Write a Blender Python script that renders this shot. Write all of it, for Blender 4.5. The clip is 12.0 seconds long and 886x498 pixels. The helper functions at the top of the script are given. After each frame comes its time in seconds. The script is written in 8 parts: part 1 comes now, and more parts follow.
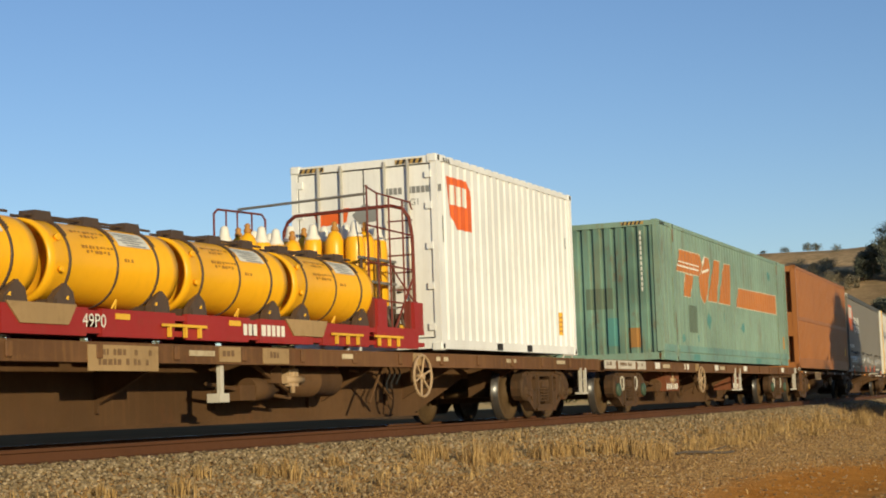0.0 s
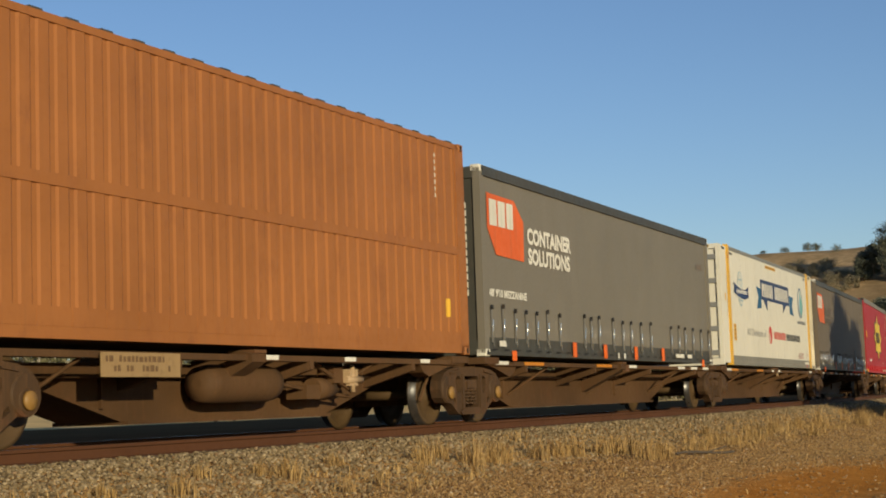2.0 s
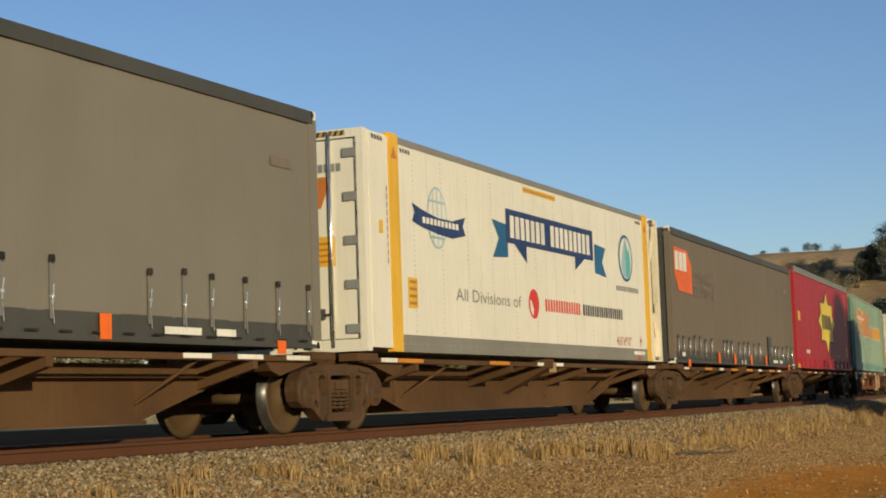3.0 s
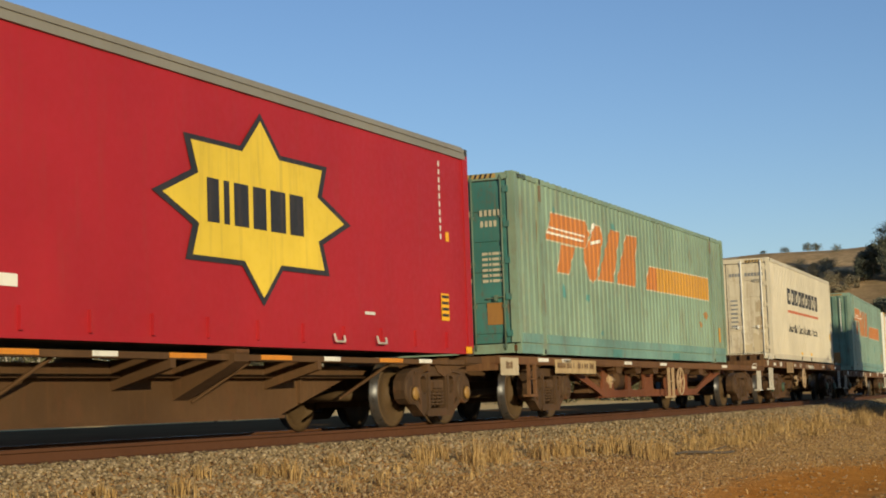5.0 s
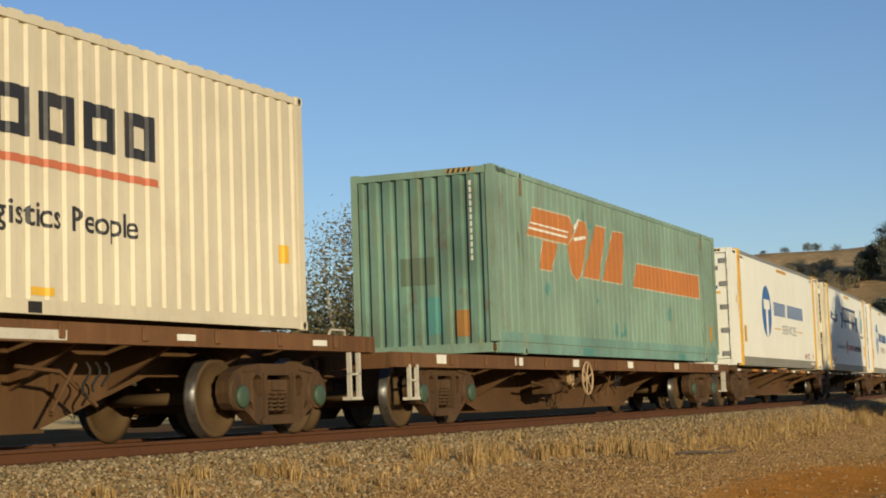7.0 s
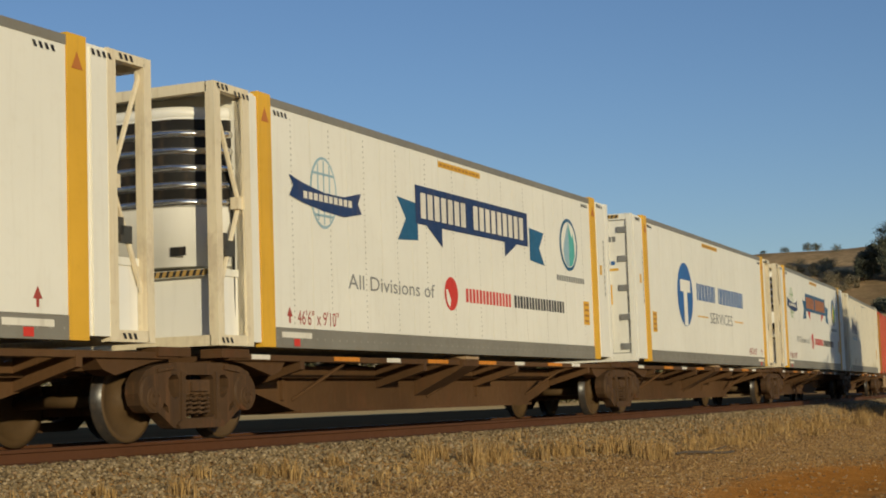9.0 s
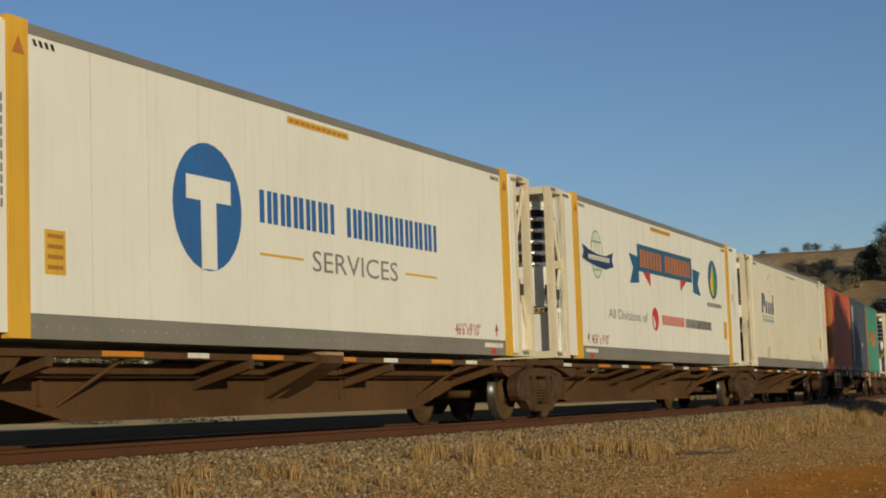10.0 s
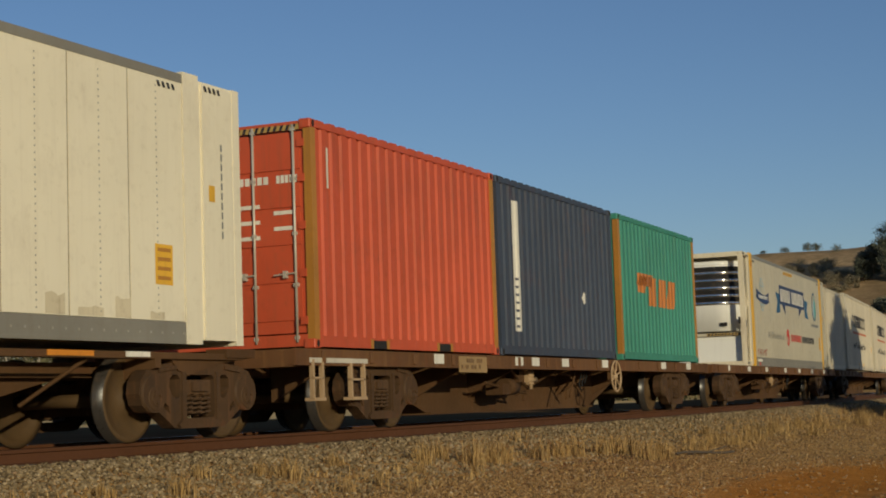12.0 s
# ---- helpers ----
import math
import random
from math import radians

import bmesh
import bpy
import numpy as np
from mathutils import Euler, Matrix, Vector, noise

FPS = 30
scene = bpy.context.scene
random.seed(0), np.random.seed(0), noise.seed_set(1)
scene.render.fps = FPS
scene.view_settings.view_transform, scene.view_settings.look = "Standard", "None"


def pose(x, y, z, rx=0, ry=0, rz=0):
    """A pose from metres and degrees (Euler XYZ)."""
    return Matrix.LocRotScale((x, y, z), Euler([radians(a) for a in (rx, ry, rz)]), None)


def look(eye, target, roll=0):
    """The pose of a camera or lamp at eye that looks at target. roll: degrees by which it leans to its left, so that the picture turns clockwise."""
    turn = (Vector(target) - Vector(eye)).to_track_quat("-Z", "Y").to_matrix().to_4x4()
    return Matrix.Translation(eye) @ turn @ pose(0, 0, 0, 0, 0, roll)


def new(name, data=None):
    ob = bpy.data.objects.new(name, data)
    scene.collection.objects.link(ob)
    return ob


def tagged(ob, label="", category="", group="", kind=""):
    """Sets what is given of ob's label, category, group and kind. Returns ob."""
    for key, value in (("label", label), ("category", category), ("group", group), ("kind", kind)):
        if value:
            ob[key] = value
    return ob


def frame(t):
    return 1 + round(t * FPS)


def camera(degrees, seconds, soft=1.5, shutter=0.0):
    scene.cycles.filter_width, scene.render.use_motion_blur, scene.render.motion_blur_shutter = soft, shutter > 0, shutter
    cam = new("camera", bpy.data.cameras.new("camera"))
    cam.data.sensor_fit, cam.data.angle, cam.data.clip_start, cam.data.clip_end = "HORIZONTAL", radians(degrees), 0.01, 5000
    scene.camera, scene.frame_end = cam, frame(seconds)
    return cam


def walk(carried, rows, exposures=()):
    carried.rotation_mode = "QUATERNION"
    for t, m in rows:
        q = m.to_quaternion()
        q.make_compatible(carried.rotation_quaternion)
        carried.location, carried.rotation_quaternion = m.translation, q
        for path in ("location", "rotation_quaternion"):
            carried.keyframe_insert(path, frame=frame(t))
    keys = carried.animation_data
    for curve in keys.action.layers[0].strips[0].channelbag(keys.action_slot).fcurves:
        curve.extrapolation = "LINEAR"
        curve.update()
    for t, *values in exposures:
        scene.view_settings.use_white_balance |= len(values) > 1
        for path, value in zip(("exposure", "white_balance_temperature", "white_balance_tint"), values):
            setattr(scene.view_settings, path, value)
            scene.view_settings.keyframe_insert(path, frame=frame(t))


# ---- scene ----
# One lens, one standpoint: the camera stands still beside the line.
R_TRACK = 647.6          # radius of the line's curve, metres
EYE = Vector((0.0, -11.173, 0.293))
AIM = Vector((math.sin(radians(64.371)) * math.cos(radians(5.488)),
              math.cos(radians(64.371)) * math.cos(radians(5.488)), math.sin(radians(5.488))))
cam = camera(30.65, 12.0, soft=1.9)
walk(cam, [(0.0, look(EYE, EYE + AIM, -1.970)), (12.0, look(EYE, EYE + AIM, -1.970))],
     exposures=[(0.0, 0.2, 6500, 10), (0.5, 0.07, 6500, 10), (1.0, 0.0, 6500, 10), (1.5, -0.02, 6500, 10), (2.0, 0.03, 6500, 10), (3.0, 0.06, 6500, 10), (3.5, 0.0, 6500, 10), (5.5, 0.2, 6500, 10), (6.0, 0.21, 6500, 10), (6.5, 0.2, 6500, 10), (8.5, -0.2, 6418, 10), (9.0, -0.28, 6390, 10), (9.5, -0.42, 6362, 10), (10.0, -0.42, 6335, 10), (10.5, -0.5, 6308, 10), (11.0, -0.52, 6280, 10), (11.5, -0.55, 6280, 10), (12.0, -0.53, 6280, 10)])

# ---- light: clear evening sky, one low warm sun behind the camera ----
SUN_EL, SUN_AZ = 11.5, 219.0     # degrees; azimuth clockwise from +y
world = bpy.data.worlds.new("evening_sky")
scene.world = world
world.use_nodes = True
wn = world.node_tree
sky = wn.nodes.new("ShaderNodeTexSky")
sky.sky_type = "NISHITA"
sky.sun_disc = False
sky.sun_elevation, sky.sun_rotation = radians(SUN_EL), radians(SUN_AZ)
sky.air_density, sky.dust_density, sky.ozone_density = 1.0, 0.1, 3.0
tint = wn.nodes.new("ShaderNodeMix")
tint.data_type, tint.blend_type = "RGBA", "MULTIPLY"
tint.inputs[0].default_value, tint.inputs[7].default_value = 1.0, (0.978, 0.982, 1.1, 1.0)
wn.links.new(sky.outputs[0], tint.inputs[6])
wn.links.new(tint.outputs[2], wn.nodes["Background"].inputs[0])
wn.nodes["Background"].inputs[1].default_value = 0.10
sun_data = bpy.data.lights.new("sun", "SUN")
sun_data.energy, sun_data.angle, sun_data.color = 4.0, radians(0.6), (1.0, 0.865, 0.57)
sun = new("sun", sun_data)
sd = Vector((math.sin(radians(SUN_AZ)) * math.cos(radians(SUN_EL)), math.cos(radians(SUN_AZ)) * math.cos(radians(SUN_EL)), math.sin(radians(SUN_EL))))
sun.matrix_basis = look(sd * 60, (0, 0, 0))


# ---- materials ----
def mat_base(name):
    m = bpy.data.materials.new(name)
    m.use_nodes = True
    return m, m.node_tree.nodes, m.node_tree.links, m.node_tree.nodes["Principled BSDF"]


def noise_node(n, l, coord, scale, detail=4.0, stretch=(1, 1, 1), rough=0.6):
    mp = n.new("ShaderNodeMapping")
    mp.inputs["Scale"].default_value = stretch
    l.new(coord, mp.inputs["Vector"])
    t = n.new("ShaderNodeTexNoise")
    t.inputs["Scale"].default_value, t.inputs["Detail"].default_value, t.inputs["Roughness"].default_value = scale, detail, rough
    l.new(mp.outputs[0], t.inputs["Vector"])
    return t.outputs["Fac"]


def ramp(n, l, fac, stops):
    r = n.new("ShaderNodeValToRGB")
    el = r.color_ramp.elements
    while len(el) < len(stops):
        el.new(0.5)
    for e, (p, c) in zip(el, stops):
        e.position, e.color = p, (*c, 1) if len(c) == 3 else c
    l.new(fac, r.inputs[0])
    return r.outputs[0]


def mixed(n, l, fac, a, b, mode="MIX"):
    x = n.new("ShaderNodeMix")
    x.data_type, x.blend_type = "RGBA", mode
    for v, s in ((fac, x.inputs[0]), (a, x.inputs[6]), (b, x.inputs[7])):
        if isinstance(v, (int, float)):
            s.default_value = v
        elif isinstance(v, tuple):
            s.default_value = (*v, 1)
        else:
            l.new(v, s)
    return x.outputs[2]


def paint(name, col, dirt=(0.16, 0.10, 0.055), amount=0.35, rough=0.5, metal=0.0, grain=9.0, streak=0.3, bump=0.08, fade=0.12, rust=0.0):
    """Weathered paint: a faded tone, soot streaks that run down, dirt blotches and fine grain."""
    m, n, l, p = mat_base(name)
    co = n.new("ShaderNodeTexCoord").outputs["Object"]
    big = noise_node(n, l, co, 0.55, 3)
    fine = noise_node(n, l, co, grain, 6)
    run = noise_node(n, l, co, 3.2, 4, (3.0, 3.0, 0.22))
    pale = tuple(min(1, c * (1 + fade) + 0.02 * fade) for c in col)
    deep = tuple(c * (1 - fade) for c in col)
    c = ramp(n, l, big, [(0.3, deep), (0.7, pale)])
    c = mixed(n, l, ramp(n, l, run, [(0.52, (0, 0, 0)), (0.78, (streak,) * 3)]), c, dirt)
    c = mixed(n, l, ramp(n, l, fine, [(0.55, (0, 0, 0)), (0.85, (amount,) * 3)]), c, dirt)
    if rust:
        spot = noise_node(n, l, co, 1.9, 8, (1, 1, 0.55), 0.75)
        c = mixed(n, l, ramp(n, l, spot, [(0.55, (0, 0, 0)), (0.66, (rust,) * 3)]), c, (0.15, 0.05, 0.018))
        run2 = noise_node(n, l, co, 7.0, 3, (2.2, 2.2, 0.10))
        c = mixed(n, l, ramp(n, l, run2, [(0.56, (0, 0, 0)), (0.74, (rust * 0.8,) * 3)]), c, (0.20, 0.09, 0.035))
    l.new(c, p.inputs["Base Color"])
    l.new(ramp(n, l, fine, [(0.2, (rough - 0.12,) * 3), (0.8, (min(1, rough + 0.15),) * 3)]), p.inputs["Roughness"])
    p.inputs["Metallic"].default_value = metal
    p.inputs["Specular IOR Level"].default_value = 0.35
    b = n.new("ShaderNodeBump")
    b.inputs["Strength"].default_value, b.inputs["Distance"].default_value = bump, 0.02
    l.new(fine, b.inputs["Height"])
    l.new(b.outputs[0], p.inputs["Normal"])
    return m


M = {}
M["white"] = paint("white_paint", (0.74, 0.73, 0.69), amount=0.12, streak=0.10, rust=0.12)
M["cream"] = paint("cream_paint", (0.58, 0.505, 0.365), dirt=(0.22, 0.12, 0.05), amount=0.14, streak=0.12, rust=0.1)
M["cream_door"] = paint("cream_door_paint", (0.60, 0.52, 0.37), dirt=(0.24, 0.13, 0.05), amount=0.4, streak=0.5, rust=0.3)
M["reefer"] = paint("reefer_white", (0.79, 0.765, 0.675), dirt=(0.42, 0.34, 0.22), amount=0.10, streak=0.16, fade=0.04)
M["reefer_cream"] = paint("reefer_cream", (0.70, 0.655, 0.54), dirt=(0.36, 0.27, 0.16), amount=0.14, streak=0.2, fade=0.05)
M["reefer_dusty"] = paint("reefer_dusty_cream", (0.52, 0.465, 0.34), dirt=(0.3, 0.22, 0.13), amount=0.25, streak=0.3, fade=0.08)
M["rand"] = paint("dull_white", (0.77, 0.70, 0.53), dirt=(0.3, 0.22, 0.12), amount=0.2, streak=0.1, fade=0.05, rust=0.08)
M["green_olive"] = paint("sun_bleached_green_paint", (0.205, 0.287, 0.198), dirt=(0.22, 0.17, 0.075), amount=0.45, streak=0.4, fade=0.2, rust=0.3)
M["green"] = paint("faded_green_paint", (0.205, 0.302, 0.222), dirt=(0.22, 0.19, 0.095), amount=0.4, streak=0.4, fade=0.2, rust=0.3)
M["green_new"] = paint("green_paint", (0.05, 0.235, 0.165), amount=0.2, streak=0.2)
M["teal_door"] = paint("weathered_teal_paint", (0.05, 0.17, 0.145), dirt=(0.10, 0.09, 0.05), amount=0.4, streak=0.45, fade=0.2, rust=0.6)
M["sill_green"] = paint("patchy_green_sill", (0.165, 0.285, 0.23), dirt=(0.085, 0.25, 0.225), amount=0.5, streak=0.85, fade=0.3, rust=0.35)
M["green_end"] = paint("stained_green_end", (0.135, 0.235, 0.175), dirt=(0.19, 0.14, 0.06), amount=0.5, streak=0.7, fade=0.35, rust=0.5)
M["soft_rust"] = paint("thin_rust_wash", (0.18, 0.125, 0.06), dirt=(0.15, 0.17, 0.1), amount=0.8, streak=0.6)
M["primer_ochre"] = paint("ochre_primer_patch", (0.31, 0.15, 0.04), dirt=(0.2, 0.1, 0.04), amount=0.6)
M["teal_patch"] = paint("touch_up_teal", (0.085, 0.24, 0.21), amount=0.3)
M["rust_orange"] = paint("orange_brown_paint", (0.335, 0.122, 0.03), dirt=(0.25, 0.09, 0.03), amount=0.35, streak=0.3, rust=0.3)
M["logo_orange"] = paint("orange_marking", (0.48, 0.165, 0.035), dirt=(0.35, 0.16, 0.06), amount=0.4)
M["logo_amber"] = paint("amber_marking", (0.50, 0.245, 0.035), amount=0.4)
M["mark_white"] = paint("white_marking", (0.72, 0.68, 0.58), amount=0.15)
M["mark_faded"] = paint("faded_white_marking", (0.52, 0.46, 0.32), dirt=(0.3, 0.25, 0.12), amount=0.5)
M["mark_red"] = paint("red_marking", (0.60, 0.045, 0.03), amount=0.05)
M["mark_brick"] = paint("brick_red_marking", (0.50, 0.14, 0.065), dirt=(0.4, 0.2, 0.1), amount=0.3)
M["mark_vermilion"] = paint("vermilion_marking", (0.72, 0.125, 0.022), amount=0.05)
M["mark_black"] = paint("black_marking", (0.025, 0.025, 0.028), amount=0.1)
M["mark_navy"] = paint("navy_marking", (0.02, 0.045, 0.13), amount=0.05)
M["mark_blue"] = paint("blue_marking", (0.03, 0.13, 0.36), amount=0.05)
M["mark_grey"] = paint("grey_marking", (0.22, 0.22, 0.21), amount=0.1)
M["mark_pale"] = paint("pale_blue_marking", (0.30, 0.45, 0.52), amount=0.1)
M["mark_teal"] = paint("teal_marking", (0.10, 0.42, 0.38), amount=0.05)
M["mark_leaf"] = paint("leaf_green_marking", (0.25, 0.42, 0.18), amount=0.05)
M["yellow"] = paint("yellow_band", (0.7, 0.39, 0.035), amount=0.1)
M["curtain"] = paint("grey_curtain", (0.185, 0.162, 0.125), dirt=(0.15, 0.12, 0.08), amount=0.12, streak=0.2, rough=0.55, grain=30, fade=0.06)
M["dark_frame"] = paint("dark_grey_steel", (0.06, 0.058, 0.048), amount=0.25, streak=0.2)
M["grey_rail"] = paint("grey_aluminium", (0.215, 0.2, 0.165), amount=0.25, streak=0.2, rough=0.45)
M["worn_curtain"] = paint("dusty_brown_grey_curtain", (0.155, 0.122, 0.085), dirt=(0.17, 0.12, 0.07), amount=0.2, streak=0.3, rough=0.65, grain=30, fade=0.08)
M["red_curtain"] = paint("red_curtain", (0.36, 0.014, 0.019), amount=0.10, streak=0.12, fade=0.08)
M["red_box"] = paint("red_container_paint", (0.52, 0.085, 0.033), amount=0.25, streak=0.3, rust=0.25)
M["ochre"] = paint("ochre_post", (0.4, 0.18, 0.03), amount=0.4)
M["blue_box"] = paint("slate_blue_paint", (0.045, 0.058, 0.085), amount=0.3, streak=0.2, rust=0.2)
M["wagon"] = paint("dusty_brown_steel", (0.082, 0.038, 0.011), dirt=(0.07, 0.036, 0.017), amount=0.6, streak=0.5, rough=0.8, fade=0.28, rust=0.22)
M["wagon_sill"] = paint("rusty_sill", (0.115, 0.05, 0.016), dirt=(0.24, 0.12, 0.04), amount=0.55, streak=0.65, rough=0.75, fade=0.35, rust=0.5)
M["wagon_red"] = paint("oxide_red_steel", (0.145, 0.042, 0.0135), dirt=(0.11, 0.06, 0.03), amount=0.6, streak=0.6, rough=0.75, fade=0.25, rust=0.5)
M["bogie"] = paint("oily_cast_steel", (0.075, 0.037, 0.0125), dirt=(0.03, 0.02, 0.013), amount=0.75, streak=0.6, rough=0.75, grain=5.0, fade=0.32, rust=0.5)
M["wheel"] = paint("brown_wheel_steel", (0.078, 0.044, 0.016), dirt=(0.05, 0.033, 0.02), amount=0.5, rough=0.7)
M["tread"] = paint("worn_tyre_steel", (0.028, 0.024, 0.021), amount=0.3, rough=0.3)
M["galv"] = paint("dull_galvanised_rod", (0.52, 0.48, 0.40), dirt=(0.2, 0.11, 0.05), amount=0.4, rough=0.4, metal=0.25)
M["black"] = paint("black_rubber", (0.015, 0.014, 0.013), amount=0.2, rough=0.7)
M["rack_red"] = paint("crimson_rack_paint", (0.29, 0.022, 0.018), amount=0.25, streak=0.2)
M["tank_yellow"] = paint("golden_yellow_paint", (0.82, 0.40, 0.01), dirt=(0.5, 0.2, 0.02), amount=0.2, streak=0.15, rough=0.35, fade=0.05)
M["dull_strip"] = paint("dull_yellow_strip", (0.42, 0.27, 0.08), dirt=(0.2, 0.12, 0.05), amount=0.5)
M["amber"] = paint("amber_reflective_strip", (0.58, 0.21, 0.02), dirt=(0.25, 0.1, 0.03), amount=0.5, streak=0.3)
M["strap"] = paint("dark_steel_strap", (0.07, 0.045, 0.03), amount=0.4)
M["chrome"] = paint("bright_steel", (0.82, 0.80, 0.75), amount=0.06, rough=0.2, metal=0.9)
M["pale_wood"] = paint("bare_board", (0.336, 0.216, 0.096), dirt=(0.15, 0.09, 0.04), amount=0.5)
M["label_grey"] = paint("silver_label", (0.62, 0.60, 0.52), amount=0.2)
M["rail_steel"] = paint("rusty_rail_steel", (0.088, 0.031, 0.009), dirt=(0.06, 0.024, 0.011), amount=0.5, rough=0.75)
M["rail_top"] = paint("worn_rail_head", (0.30, 0.25, 0.21), amount=0.2, rough=0.35, metal=0.8)
M["sleeper"] = paint("dusty_sleeper", (0.096, 0.072, 0.051), amount=0.5, rough=0.9)


# ---- mesh helpers ----
def box(bm, x0, x1, y0, y1, z0, z1):
    v = [bm.verts.new(c) for c in ((x0, y0, z0), (x1, y0, z0), (x1, y1, z0), (x0, y1, z0), (x0, y0, z1), (x1, y0, z1), (x1, y1, z1), (x0, y1, z1))]
    for f in ((0, 3, 2, 1), (4, 5, 6, 7), (0, 1, 5, 4), (1, 2, 6, 5), (2, 3, 7, 6), (3, 0, 4, 7)):
        bm.faces.new([v[i] for i in f])


def prism(bm, pts, y0, y1):
    """A plate of outline pts (x, z), from y0 to y1."""
    a = [bm.verts.new((x, y0, z)) for x, z in pts]
    b = [bm.verts.new((x, y1, z)) for x, z in pts]
    bm.faces.new(a)
    bm.faces.new(b[::-1])
    for i in range(len(pts)):
        j = (i + 1) % len(pts)
        bm.faces.new((a[j], a[i], b[i], b[j]))


def tube(bm, p, q, r, seg=8, r2=None, cap=True):
    p, q = Vector(p), Vector(q)
    d = (q - p).normalized()
    s = d.orthogonal().normalized()
    u = d.cross(s)
    r2 = r if r2 is None else r2
    ring = []
    for c, rr in ((p, r), (q, r2)):
        ring.append([bm.verts.new(c + (s * math.cos(k * math.tau / seg) + u * math.sin(k * math.tau / seg)) * rr) for k in range(seg)])
    for k in range(seg):
        bm.faces.new((ring[0][k], ring[0][(k + 1) % seg], ring[1][(k + 1) % seg], ring[1][k])).smooth = seg > 6
    if cap:
        bm.faces.new(ring[0][::-1])
        bm.faces.new(ring[1])


def pipe(bm, pts, r, seg=6):
    for a, b in zip(pts, pts[1:]):
        tube(bm, a, b, r, seg)


def lathe(bm, prof, seg=24, axis="y", centre=(0, 0, 0)):
    """Turns the profile (radius, along) round an axis."""
    c = Vector(centre)
    rings = []
    for r, a in prof:
        ring = []
        for k in range(seg):
            x, z = r * math.cos(k * math.tau / seg), r * math.sin(k * math.tau / seg)
            ring.append(bm.verts.new(c + (Vector((x, a, z)) if axis == "y" else Vector((a, x, z)) if axis == "x" else Vector((x, z, a)))))
        rings.append(ring)
    for ra, rb in zip(rings, rings[1:]):
        for k in range(seg):
            bm.faces.new((ra[k], ra[(k + 1) % seg], rb[(k + 1) % seg], rb[k])).smooth = True
    bm.faces.new(rings[0][::-1])
    bm.faces.new(rings[-1])


def mesh_of(name, bm, material):
    bmesh.ops.recalc_face_normals(bm, faces=bm.faces)
    me = bpy.data.meshes.new(name)
    bm.to_mesh(me)
    bm.free()
    for k in (material if isinstance(material, (list, tuple)) else [material]):
        me.materials.append(k)
    return me


def part(name, bm, material, parent=None, label=""):
    o = new(name, bm if isinstance(bm, bpy.types.Mesh) else mesh_of(name, bm, material))
    if parent:
        o.parent = parent
    return tagged(o, label)


def thing(name, label, category, group=""):
    return tagged(new(name), label, category, group)


def boxes(name, material, parent, *dims, label=""):
    bm = bmesh.new()
    for d in dims:
        box(bm, *d)
    return part(name, bm, material, parent, label)


def track(s, z=0.0, lat=0.0):
    """The pose on the line at s metres along it."""
    a = s / R_TRACK
    return pose(R_TRACK * math.sin(a) - lat * math.sin(a), R_TRACK * (1 - math.cos(a)) + lat * math.cos(a), z, 0, 0, math.degrees(a))


MOVING = []      # (thing, place along the train at 0 s, height)


# ---- ground: one sheet, with the track bed, the shoulder, the flat beyond and the dry hill ----
def track_coords(x, y):
    dx, dy = x, y - R_TRACK
    return R_TRACK * math.atan2(dx, -dy), R_TRACK - math.hypot(dx, dy)


def smooth(a, b, v):
    t = max(0.0, min(1.0, (v - a) / (b - a)))
    return t * t * (3 - 2 * t)


def ground_z(x, y):
    s, lat = track_coords(x, y)
    if lat < 0:
        z = -0.17 - 0.42 * smooth(1.25, 3.3, -lat) - 0.45 * smooth(3.2, 7.5, -lat) - 0.12 * smooth(8, 14, -lat)
    else:
        z = -0.17 + 0.13 * smooth(1.2, 3.5, lat) + 0.75 * smooth(13.8, 32, lat)
    far = math.hypot(x, y)
    z += 0.03 * noise.noise((x * 0.5, y * 0.5, 0)) * smooth(1.6, 4.0, abs(lat))
    if far > 90:
        az = math.degrees(math.atan2(x, y + 11.2))
        crest = 49.0 + 1.5 * smooth(76, 80, az) - 46 * smooth(74, 63, az) + 0.9 * noise.noise((az * 0.35, 0, 3))
        rise = smooth(325, 560, far) * (0.97 + 0.06 * noise.noise((x * 0.012, y * 0.012, 1)))
        z += max(0.0, crest) * rise * smooth(-60, 20, y)
        z += 1.0 * noise.noise((x * 0.03, y * 0.03, 5)) * smooth(330, 420, far)
    return z


def spaced(*runs):
    out = []
    for a, b, step in runs:
        k = a
        while k < b - 1e-6:
            out.append(k)
            k += step
    return out


GX = [-4000, -2000, -1000, -400, -150, -70, -35] + spaced((-15, 5, 2.0), (5, 60, 0.4), (60, 130, 0.8), (130, 200, 3.0), (200, 620, 12), (620, 1000, 60)) + [1000, 1600, 2500, 4000]
GY = [-4000, -2000, -900, -350, -120, -50] + spaced((-28, -14, 1.2), (-14, 16, 0.3), (16, 40, 1.6), (40, 260, 8), (260, 640, 30)) + [640, 1000, 1800, 4000]


